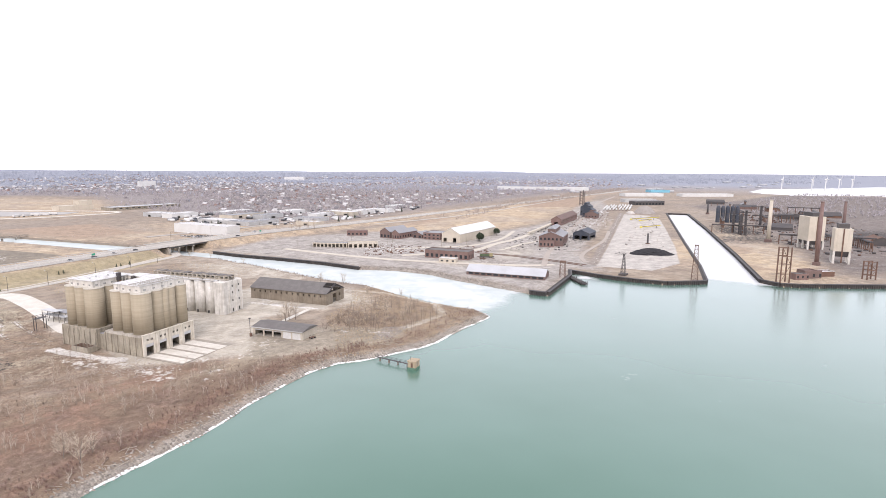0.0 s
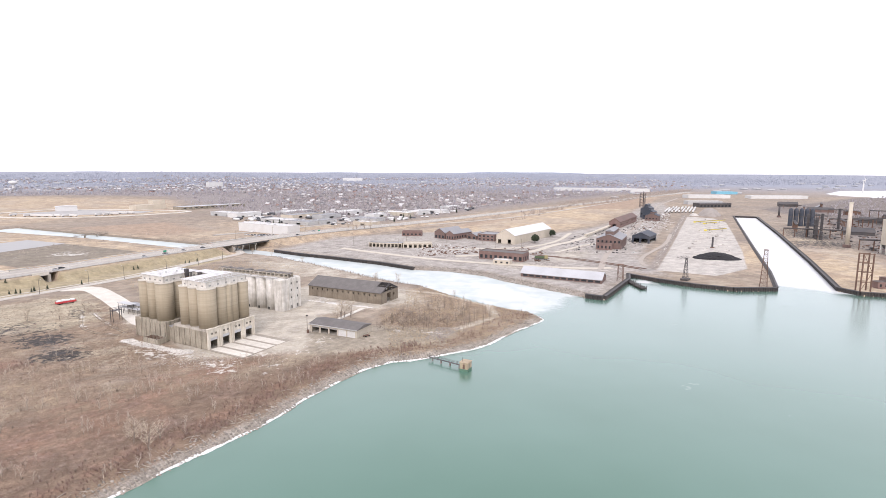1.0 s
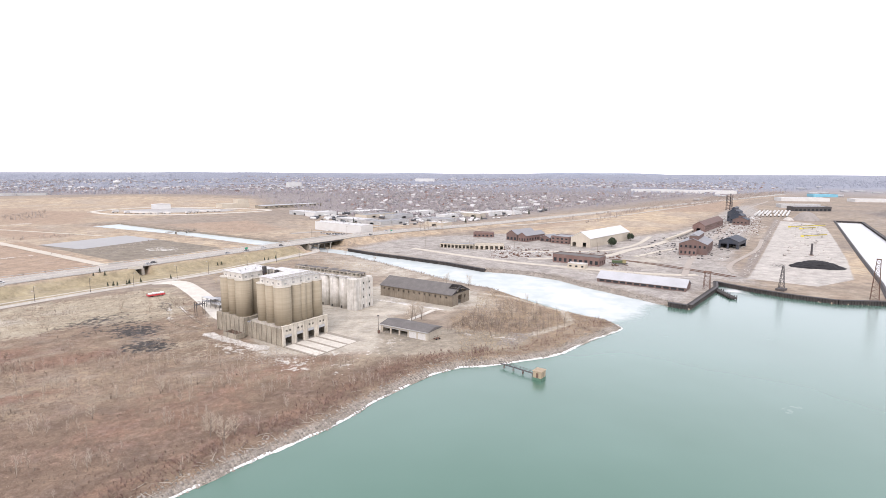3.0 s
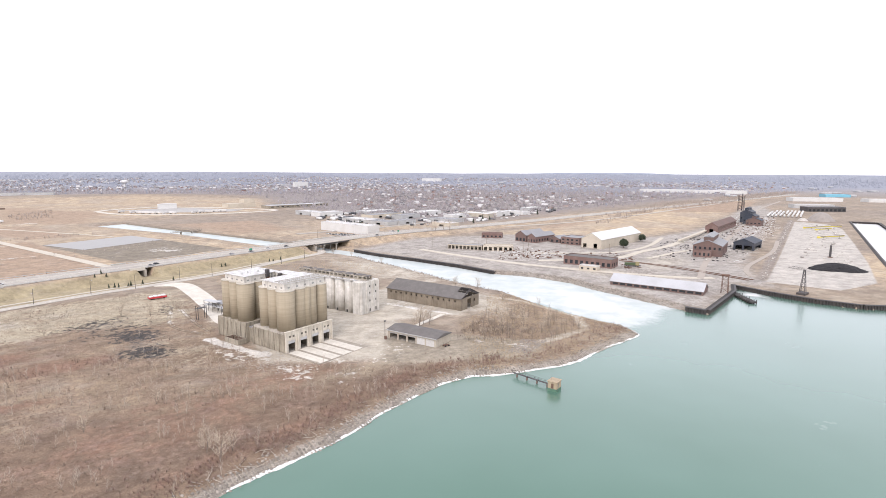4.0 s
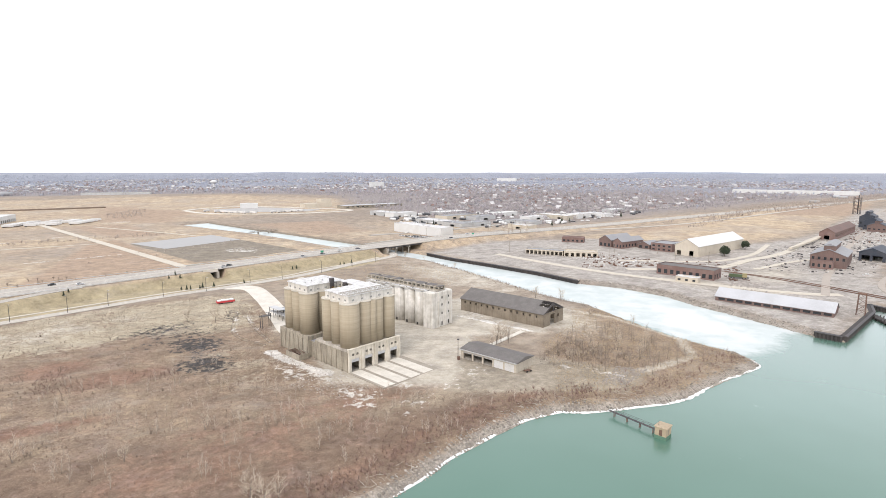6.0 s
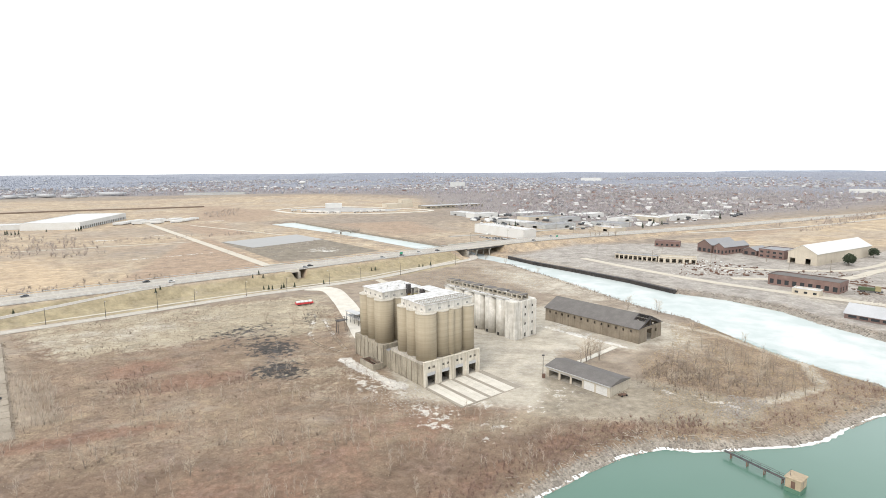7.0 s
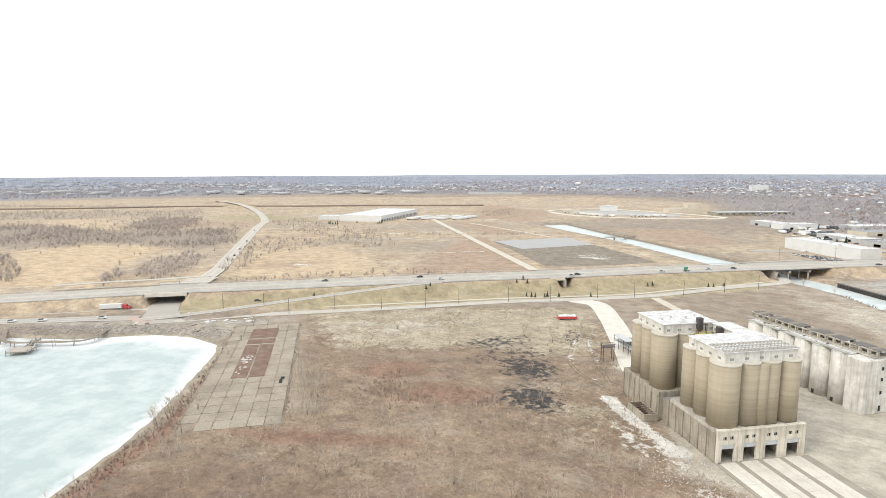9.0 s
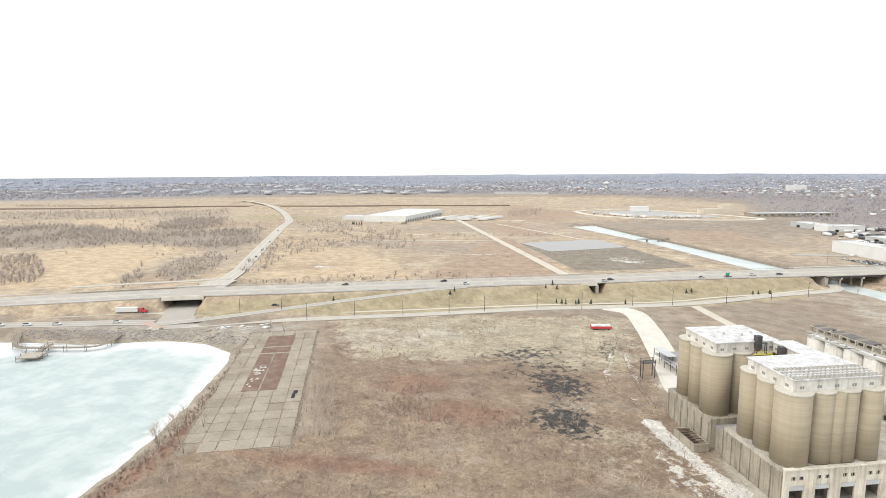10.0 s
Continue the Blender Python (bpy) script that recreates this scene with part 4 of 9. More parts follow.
masks = {
    "reed": np.maximum.reduce([soft(GX, GY, [(NORTH, 25, 0.6), (ORANGE, 25, 0.8), (STRIP, 5, 0.7)]), 0.75 * np.clip(1.35 - hwy_d / 26, 0, 1), 0.62 * blob(GX, GY, 100, 700, 200, 120), 0.7 * blob(GX, GY, 470, 260, 90, 60, 37), 0.95 * blob(GX, GY, 500, 178, 130, 42, 37), 0.8 * blob(GX, GY, 660, 300, 110, 22, 37), 0.7 * blob(GX, GY, 142, 196, 26, 20, 60), 0.8 * np.clip(1.2 - away([(78, 183), (96, 163), (112, 157)], GX, GY) / 3, 0, 1)]),
    "ochre": np.maximum.reduce([soft(GX, GY, [([(-640, 296), (-634, 394), (-585, 436), (-545, 462), (-485, 372), (-446, 318), (-400, 262), (-470, 215)], 14, 0.9), ([(-330, 318), (-440, 470), (-540, 585), (-430, 590), (-330, 500), (-215, 382)], 18, 0.72), ([(-1040, 560), (-985, 632), (-809, 606), (-705, 540), (-789, 486)], 20, 0.75)]), 0.42 * np.clip(1.3 - np.abs(hwy_d - 24) / 14, 0, 1)]),
    "mown": np.maximum(soft(GX, GY, [(STRIP, 4, 0.85)]), 0.8 * blob(GX, GY, -700, 760, 130, 60)),
    "wood": np.maximum.reduce([soft(GX, GY, [(WESTWOOD, 22, 0.8), ([(-1403, 603), (-1276, 709), (-1194, 780), (-1061, 780), (-996, 882), (-869, 779), (-948, 688), (-1006, 610), (-1180, 510)], 25, 0.5), ([(-418, 312), (-472, 377), (-462, 401), (-438, 408), (-383, 339), (-365, 296)], 12, 0.6)]), 0.55 * blob(GX, GY, -380, 540, 80, 45, 40), 0.62 * blob(GX, GY, -250, 560, 110, 60, 40), 0.6 * blob(GX, GY, -330, 760, 130, 70, 30), 0.6 * blob(GX, GY, -160, 860, 150, 50, 20), 0.55 * blob(GX, GY, 0, 760, 160, 60, -40), soft(GX, GY, [([(700, 850), (1000, 1030), (1300, 1230), (2200, 1650), (2200, 1500), (1300, 1100), (1000, 960)], 20, 0.6)])]),
    "town": soft(GX, GY, [(TOWN, 60, 0.8)]),
    "soil": np.maximum(soft(GX, GY, [(EAST, 12, 0.9), (SOUTHPLANT, 12, 0.25)]), 0.6 * soft(GX, GY, [([(-360, 180), (-250, 232), (-205, 262), (-214, 212), (-280, 198)], 6, 1.0)])),
    "brown": np.maximum.reduce([soft(GX, GY, [([(-264, 632), (-246, 655), (-121, 452), (-180, 398), (-215, 380)], 7, 0.9), ([(-516, 1308), (-259, 1090), (-238, 851), (-360, 890)], 30, 0.8), ([(-135, 817), (-5, 855), (45, 692), (-29, 659)], 20, 0.75), ([(1060, 1063), (1210, 1014), (876, 763), (745, 805)], 12, 0.95), ([(-200, 690), (-260, 665), (-380, 830), (-300, 850)], 14, 0.7)]), 0.6 * blob(GX, GY, -330, 395, 40, 22, 40), 0.6 * blob(GX, GY, -470, 560, 60, 30, 50), 0.65 * blob(GX, GY, -700, 640, 160, 60, 40), 0.6 * blob(GX, GY, 420, 640, 130, 22, 32)]),
    "pave": np.maximum(soft(GX, GY, [([(-205, 268), (-130, 318), (-62, 345), (-46, 300), (-40, 262), (-60, 248), (-92, 250), (-150, 222)], 9, 0.7)]), np.maximum(0.5 * blob(GX, GY, -40, 205, 16, 30, 30), 0.68 * blob(GX, GY, 22, 148, 36, 14, 28))),
    "scrub": np.maximum(soft(GX, GY, [(FIELD, 8, 0.8), (POINT, 6, 0.68)]), 0) * np.clip((355 - GY - 0.35 * GX) / 70, 0.35, 1),
    "red": np.maximum.reduce([0.85 * blob(GX, GY, -113, 213, 14, 12, 40), 0.85 * blob(GX, GY, -88, 197, 18, 9, 20), 0.75 * blob(GX, GY, -104, 152, 34, 5, 17), 0.5 * np.exp(-((shore_d - 13) / 6) ** 2) * np.clip((118 - GX) / 30, 0.3, 1) * (GX > -60) * (GX < 170) * (GY < 175), 0.55 * blob(GX, GY, 10, 160, 40, 16, 20), 0.5 * blob(GX, GY, -30, 130, 60, 22, 30), 0.7 * np.exp(-((lag_d - 10) / 4) ** 2) * (GX > -185) * (GY < 150)]),
    "bare": np.maximum.reduce([soft(GX, GY, [(YARD2, 9, 0.95)]), 0.8 * blob(GX, GY, 110, 262, 24, 50, 20), 0.62 * blob(GX, GY, 118, 236, 26, 12, 30), 0.62 * blob(GX, GY, 90, 370, 30, 90, 25), 0.5 * blob(GX, GY, -150, 262, 60, 22, 35), 0.7 * np.clip(1.2 - np.abs(away([(55, 158), (75, 158), (96, 152), (120, 165), (150, 176), (160, 200), (148, 240), (128, 262), (110, 262)], GX, GY)) / 4.5, 0, 1), 0.3 * soft(GX, GY, [([(-350, 178), (-250, 232), (-207, 256), (-216, 218), (-280, 203)], 5, 1.0)]), 0.75 * blob(GX, GY, 260, 300, 40, 16, -55), 0.6 * blob(GX, GY, 330, 330, 60, 25, 37), 0.5 * blob(GX, GY, 620, 440, 90, 40, 37)]),
    "yard": soft(GX, GY, [(YARD, 4, 1.0)]),
    "works": soft(GX, GY, [([(474, 112), (580, 188), (772, 326), (972, 488), (1100, 650), (1850, 830), (2050, 500), (1500, -300), (640, 20)], 18, 0.85)]),
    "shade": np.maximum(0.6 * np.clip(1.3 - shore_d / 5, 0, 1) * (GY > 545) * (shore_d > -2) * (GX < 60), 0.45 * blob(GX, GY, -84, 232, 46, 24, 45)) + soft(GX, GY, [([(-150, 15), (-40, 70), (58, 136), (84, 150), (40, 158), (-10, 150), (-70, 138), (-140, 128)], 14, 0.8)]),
    # how much painted haze the ground takes, by distance
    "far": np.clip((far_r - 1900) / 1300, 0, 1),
    "lumps": np.clip(1.1 - away([(351, 248), (585, 425), (819, 602)], GX, GY) / 7, 0, 1),
    "mud": soft(GX, GY, [(LOT, 4, 1.0)]),
    "dark": np.maximum.reduce([0.72 * blob(GX, GY, -66, 236, 16, 12, -40), 0.72 * blob(GX, GY, -55, 206.5, 13, 11, -20), 0.5 * blob(GX, GY, -90, 263, 26, 10, 42), 0.42 * blob(GX, GY, -75, 250, 30, 16, 50), 0.42 * blob(GX, GY, -58, 285, 6, 18, 10), 0.6 * blob(GX, GY, 640, 270, 60, 40), 0.7 * blob(GX, GY, 720, 330, 90, 35, 37), 0.65 * blob(GX, GY, 800, 200, 120, 60), 0.5 * blob(GX, GY, 1000, 380, 200, 60, 37), 0.5 * blob(GX, GY, 420, 276, 16, 8, 40)]),
    "gravel": np.maximum.reduce([soft(GX, GY, [([(38, 160), (44, 178), (50, 194), (64, 206), (84, 190), (112, 172), (122, 160), (100, 146), (60, 154)], 6, 0.85)]), 0.75 * np.clip(1.2 - lag_d / 6.5, 0, 1) * (lag_d > -3), 0.5 * soft(GX, GY, [([(-350, 178), (-250, 232), (-214, 250), (-216, 214), (-280, 200)], 5, 1.0)])]),
    "rock": np.clip(1.1 - shore_d / 5.0, 0, 1) * (shore_d > -4) * (GY < 330) * (GX < 232),
    "snow": np.maximum.reduce([0.95 * np.clip(1.3 - away([(-31, 218), (-25.6, 211), (-19.7, 203.5), (-13.7, 195.2), (-4.9, 187)], GX, GY) / 3.2, 0, 1), 0.5 * blob(GX, GY, -18, 190, 12, 7, -50), 0.44 * blob(GX, GY, 10, 153, 14, 4, -20), 0.4 * blob(GX, GY, 22, 143, 8, 3, -40), 0.5 * blob(GX, GY, -10, 188, 14, 9, -50), 0.46 * blob(GX, GY, 8, 164, 16, 9, -30), 0.4 * blob(GX, GY, 48, 178, 9, 15, 35), 0.4 * blob(GX, GY, 28, 156, 14, 8, 20), 0.44 * blob(GX, GY, 22, 170, 20, 7, -30), 0.42 * blob(GX, GY, 40, 164, 16, 6, 5), 0.45 * blob(GX, GY, 78, 262, 18, 8, 110), 0.62 * np.clip(1.2 - away([(94, 226), (64, 262)], GX, GY) / 2.6, 0, 1), 0.5 * np.clip(1.2 - away([(-56, 292), (-53, 257), (-46, 240), (-30, 226)], GX, GY) / 2.4, 0, 1), 0.44 * np.clip(1.2 - away([(-53, 293), (-42, 257), (-32, 232)], GX, GY) / 2.4, 0, 1), 0.5 * np.clip(1.2 - away([(-30, 262), (-18, 244)], GX, GY) / 3, 0, 1),
                              0.4 * blob(GX, GY, 225, 430, 40, 14, -40), 0.42 * blob(GX, GY, 690, 520, 60, 16, 37), 0.44 * blob(GX, GY, 395, 372, 30, 16, 37), 0.2 * soft(GX, GY, [(LOT, 20, 1.0)]), 0.5 * blob(GX, GY, -92, 540, 24, 16, -40), 0.52 * blob(GX, GY, -367, 643, 22, 6, 20), 0.5 * blob(GX, GY, -323, 687, 22, 7, 20), 0.56 * blob(GX, GY, -321, 880, 22, 10, 20), 0.55 * np.clip(1.2 - away([(-263, 496), (-200, 536)], GX, GY) / 3, 0, 1), 0.5 * blob(GX, GY, -316, 400, 16, 5, 20), 0.48 * blob(GX, GY, -110, 455, 14, 4, 30), 0.4 * blob(GX, GY, 100, 168, 16, 5, -35)]),
}
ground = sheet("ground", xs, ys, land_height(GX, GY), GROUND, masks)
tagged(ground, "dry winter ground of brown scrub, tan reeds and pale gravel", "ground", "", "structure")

# water: open lake, with ice in the channel, the ship canal and the lagoon
wx = steps(4.0, -400, 420, -700, 4600, 1.08, 120, (920, 7))
wy = steps(4.0, -40, 560, -3600, 1800, 1.08, 120, (880, 7))
WX, WY = np.meshgrid(wx, wy)
CHANNEL = [(176, 176), (190, 182), (215, 200), (240, 205), (215, 290), (160, 390), (90, 500), (-190, 880), (-240, 850), (20, 530), (80, 440), (120, 330), (150, 260)]
CANAL = [(388, 168), (404, 128), (420, 130), (700, 340), (930, 520), (900, 580), (540, 300), (420, 206)]
ice = np.maximum.reduce([soft(WX, WY, [(CHANNEL, 16, 1.05), (CANAL, 22, 1.2), (FARLAKE, 30, 1.6)]), soft(WX, WY, [([(-620, 30), (-170, 20), (-140, 130), (-200, 230), (-360, 200)], 5, 1.3)])])
lagoon_in = inside(LAGOON, WX, WY)[0]
channel_in = inside(LAKE, WX, WY)[0]
drift = np.maximum.reduce([0.95 * np.clip(1.25 - lagoon_in / np.interp(WX, [-325, -297, -250, -225, -205, -190, -170], [46, 26, 19, 16, 11, 6.5, 4]), 0, 1) * (lagoon_in > -5), 0.72 * blob(WX, WY, 190, 232, 22, 40, -10), 0.55 * blob(WX, WY, 195, 205, 20, 14), soft(WX, WY, [(CANAL, 14, 1.15), (FARLAKE, 30, 1.6)]), 0.6 * blob(WX, WY, 306, 218, 9, 14), 0.3 * soft(WX, WY, [(CHANNEL, 10, 1.0)])])
drift = np.where((WY > 545) & (WX < 60), 0.12, drift)
water = sheet("water", wx, wy, np.zeros(WX.shape), WATER, {"ice": ice, "drift": drift})
tagged(water, "calm green lake water with pale ice in the channel", "water", "", "structure")

# hills at the far edge of the land: a haze-coloured ring, heights set to fit the camera's horizon
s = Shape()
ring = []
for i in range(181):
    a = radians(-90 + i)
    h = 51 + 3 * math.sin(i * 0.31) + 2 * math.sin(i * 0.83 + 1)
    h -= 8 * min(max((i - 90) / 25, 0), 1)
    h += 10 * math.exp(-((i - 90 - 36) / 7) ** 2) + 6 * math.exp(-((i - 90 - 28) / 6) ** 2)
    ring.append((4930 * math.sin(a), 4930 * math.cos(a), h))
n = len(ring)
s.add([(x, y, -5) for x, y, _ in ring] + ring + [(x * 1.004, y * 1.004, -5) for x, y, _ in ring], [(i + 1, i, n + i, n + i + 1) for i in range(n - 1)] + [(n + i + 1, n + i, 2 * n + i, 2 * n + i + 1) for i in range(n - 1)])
tagged(solid("backdrop", s, DISTANT, "wooded hills along the horizon, tinted blue-grey by haze", "hills", kind="structure"), kind="structure")

# ---- roads, bridges, quays ----
def ground_z(x, y):
    return float(land_height(np.array([x]), np.array([y]))[0])


def road(name, pts, width, z, material, label, step=5.0, lines=(), thick=0.3):
    line = smooth_line(pts, step)
    ob = solid(name, ribbon(line, width / 2, -width / 2, z, thick), material, label, "road", kind="structure")
    for off, dash in lines:
        s = Shape()
        if dash:
            for i in range(0, len(line) - 1, 2):
                seg = line[i:i + 2]
                q = ribbon(seg, off + 0.11, off - 0.11, (lambda p: (z(p) if callable(z) else z) + 0.03), 0.02)
                s.add(q.v, q.f)
        else:
            s = ribbon(line, off + 0.1, off - 0.1, (lambda p: (z(p) if callable(z) else z) + 0.03), 0.02)
        part("lane_marking", s, PAINT, ob)
    return ob


def crest(p):
    return float(road_height(p[0], p[1])) + 0.4


hw_line = smooth_line(HIGHWAY, 6)
hn = normals(hw_line)
for name, off in (("road_north", 7.6), ("road_south", -7.6)):
    pts = [tuple(p[:2] + q * off) for p, q in zip(hw_line[::6], hn[::6])]
    road(name, pts, 11.6, crest, ASPHALT, "pale worn asphalt carriageway of a divided highway", 6, [(5.2, 0), (-5.2, 0), (1.8, 1), (-1.8, 1)])
solid("median", ribbon(hw_line, 1.7, -1.7, lambda p: crest(p) + 0.08, 0.5), OLDASPHALT, "raised pale concrete median between carriageways", "median", kind="structure")
# low guard rails at both shoulders
for off in (14.6, -14.6):
    sub = [(p, q) for p, q in zip(hw_line, hn) if -420 < p[0] < 260]
    root = thing("guard_rail", float(sub[0][0][0]), float(sub[0][0][1]), 0, 0, "galvanised steel guard rail along the highway shoulder", "guard rail", "highway guard rails")
    inv = root.matrix_world.inverted()
    s = Shape()
    prev = None
    for i, (p, q) in enumerate(sub):
        a = inv @ Vector((*(p[:2] + q * off), crest(p) + 0.75))
        if prev is not None:
            s.bar(prev, a, 0.16)
        prev = a
        if i % 2 == 0:
            part("post", Shape().bar(a - Vector((0, 0, 1.3)), a, 0.09), GALV, root)
    part("rail", s, GALV, root)

road("road_front", [(-276, 213), (-261, 224), (-237, 246), (-207, 268), (-168, 296), (-138, 319), (-108, 342), (-74, 363), (-28, 396), (12, 438), (36, 460), (50, 474), (53, 488), (48, 502), (36, 512)], 7.5, 2.78, OLDASPHALT, "pale worn road running beside the embankment", 5, [(0, 1)])
road("road_ramp", RAMP, 6.5, lambda p: float(ramp_height(p[0])), ASPHALT, "asphalt slip road climbing to the highway", 5, [(2.9, 0), (-2.9, 0)])
road("path", [(-268, 240), (-249, 256), (-214, 278), (-173, 306), (-144, 327), (-108, 352), (-47, 390), (-18, 418), (14, 446), (38, 472)], 2.4, 2.76, PATHM, "narrow pale footpath through mown grass", 5)
road("road_shore", [(-640, 20), (-480, 122), (-420, 157), (-369, 191.5), (-344, 205), (-323, 221), (-307, 233), (-292, 238)], 6.5, 2.8, OLDASPHALT, "pale slip road beside the shore road", 5, [(2.9, 0)])
road("road_shore_drive", [(-640, -5), (-480, 98), (-420, 138), (-348.5, 182), (-326, 195), (-304, 209.4), (-284, 220)], 10, 2.82, ASPHALT, "worn grey shore road beside the frozen lagoon", 5, [(0, 0), (4.4, 0), (-4.4, 0)])
road("road_cross", [(-264, 217), (-270, 222), (-283, 235), (-297.5, 249), (-307.5, 263), (-322, 284)], 17, 2.84, ASPHALT, "asphalt street under the highway overpass", 5)
branch_z = lambda p: float(branch_height(p[1]))
road("road_branch", BRANCH, 12, branch_z, OLDASPHALT, "pale two-lane road leading away over flat land", 8, [(0, 0), (5.2, 0), (-5.2, 0)])
road("road_junction", [(-306, 274), (-314, 287), (-322, 300)], 19, lambda p: branch_z(p) - 0.02, OLDASPHALT, "wide pale junction at the highway edge", 4)
road("road_merge", [(-322, 304), (-334, 300), (-346, 290), (-372, 266), (-400, 243)], 5.5, lambda p: float(np.interp(p[0], [-400, -372, -346, -322], [6.9, 7.6, 7.4, 8.4])), OLDASPHALT, "pale merging lane joining the highway", 4)
road("street_mouth", [(-266, 220), (-273, 226), (-281, 234)], 19, 2.81, ASPHALT, "wide asphalt street mouth by the lagoon drive", 4)
solid("brick_crossing", ribbon(smooth_line([(-288, 219), (-278, 217), (-268, 216)], 4), 2.6, -2.6, 2.88, 0.1), surf("crossing_brick", (0.42, 0.31, 0.26), (0.36, 0.28, 0.24), 0.9), "pinkish brick-paved crossing by the lagoon", "paving", kind="structure")
road("road_drive", [(-74, 362), (-58, 356), (-46, 326), (-38, 300), (-30, 272), (-24, 250), (-17, 240)], 12, 2.70, APRON, "wide white concrete drive to the silos", 4)
road("road_drive_east", [(-28, 388), (-14, 362), (-1, 340), (14, 318), (26, 306)], 5.5, 2.72, PATHM, "narrow gravel drive beside the silos", 4)
road("road_lot", [(-124, 452), (-230, 598), (-370, 790), (-420, 860)], 8, 2.9, PATHM, "straight dirt track across the reed field", 8)
road("field_track", [(-332, 814), (-250, 748), (-168, 679)], 4, 2.75, PATHM, "pale field track through reeds", 6)
road("field_track_south", [(-405, 556), (-330, 590), (-250, 622)], 3, 2.75, PATHM, "faint pale field track", 6)
road("road_plant", [(318, 262), (300, 268), (270, 292), (225, 340), (196, 380), (168, 432), (150, 470)], 7, 2.72, PATHM, "dusty works road on the far bank", 5)
DIRTWAY = surf("works_dirt", (0.36, 0.32, 0.28), (0.30, 0.265, 0.23), 0.95)
road("road_plant_long", [(306, 262), (380, 330), (545, 462), (745, 616), (990, 812), (1300, 1022)], 5, 2.74, DIRTWAY, "long dusty works road beside the storage yard", 8)
road("road_plant_mid", [(230, 372), (300, 362), (360, 392), (420, 420), (520, 492), (640, 572)], 7, 2.73, PATHM, "curving dirt works road among ruins", 6)
road("track_mill", [(245, 414), (292, 399), (333, 394), (389, 421), (454, 476)], 5, 2.745, PATHM, "dusty track past the hangar", 6)
road("track_spur", [(332, 352), (360, 364), (388, 376), (427, 387)], 5, 2.755, PATHM, "short dusty track to the old mill", 6)
road("track_rubble", [(350, 256), (366, 276), (392, 296), (421, 313), (485, 352), (560, 410)], 4, 2.75, DIRTWAY, "faint track worn through rubble beside the yard", 6)
for off in (-2.6, 2.6):
    for rail in (-0.75, 0.75):
        ln = [(300 + 0.2 * off, 350), (318 + off, 318), (330 + off, 282), (338 + off, 246)]
        road("rail", [(x + rail, y) for x, y in ln], 0.35, 2.80, RUST, "rusted rail of an old siding", 6)
road("road_old", [(150, 605), (300, 640), (520, 700), (900, 900), (1300, 1120)], 7, 2.9, OLDASPHALT, "old pale road along the open field", 8)
road("road_town", [(40, 640), (180, 700), (420, 860), (900, 1130), (1500, 1450)], 9, 2.95, ASPHALT, "town road behind the highway", 10)
road("walk_strip", [(62, 203), (72, 211), (84, 221), (90, 226)], 2.6, 2.72, APRON, "pale concrete walkway strip", 3)

# two overgrown rail sidings west of the silos
for line in ([(-57, 300), (-56, 292), (-53, 257), (-46, 240), (-34, 228)], [(-54, 301), (-53, 293), (-42, 257), (-32, 232)]):
    sid = smooth_line(line, 3)
    rs = thing("rail_siding", 0, 0, 0, 0, "overgrown rusty rail siding in the scrub", "rail siding", "", "structure")
    for off in (0.75, -0.75):
        part("rail", ribbon(sid, off + 0.05, off - 0.05, 2.68, 0.16), TIMBER, rs)
    for p, q in zip(sid[::2], normals(sid)[::2]):
        part("sleeper", Shape().bar((p[0] + 1.2 * q[0], p[1] + 1.2 * q[1], 2.46), (p[0] - 1.2 * q[0], p[1] - 1.2 * q[1], 2.5), 0.1, 4), DRIFT, rs)


def span(name, x, y, turn, length, width, top, deep, piers, label):
    """A girder bridge: deck, girders, parapets, pier bents; x runs along it from its middle."""
    root = thing(name, x, y, 0, turn, label, "bridge", "", "structure")
    part("deck", Shape().box(-length / 2, -width / 2, top - 0.35, length / 2, width / 2, top), ASPHALT, root)
    for k in range(7):
        w0 = -width / 2 + 1 + k * (width - 2) / 6
        part("girder", Shape().box(-length / 2, w0 - 0.25, top - 0.35 - deep, length / 2, w0 + 0.25, top - 0.36), OLDASPHALT if length < 30 else STEEL, root)
    for w0 in (-width / 2, width / 2 - 0.4):
        part("parapet", Shape().box(-length / 2, w0, top, length / 2, w0 + 0.4, top + 0.95, 0.08), APRON, root)
        if length < 30:
            part("edge_beam", Shape().box(-length / 2, w0 - 0.15 if w0 < 0 else w0 + 0.1, top - 1.6, length / 2, w0 + 0.3 if w0 < 0 else w0 + 0.55, top - 0.004), APRON, root, "pale concrete edge beam")
    for px in piers:
        bent = part("pier_cap", Shape().box(px - 0.7, -width / 2 + 0.6, top - deep - 1.7, px + 0.7, width / 2 - 0.6, top - deep - 0.37), CONCRETE, root)
        for k in range(4):
            part("pier_column", Shape().drum(px, -width / 2 + 2.2 + k * (width - 4.4) / 3, -2, top - deep - 1.7, 0.6, n=12), CONCRETE, root)
    for px in (-length / 2, length / 2):
        part("abutment", Shape().box(px - 1.0, -width / 2, -0.5, px + 1.0, width / 2, top - 0.36 - deep), CONCRETE, root)
    return root


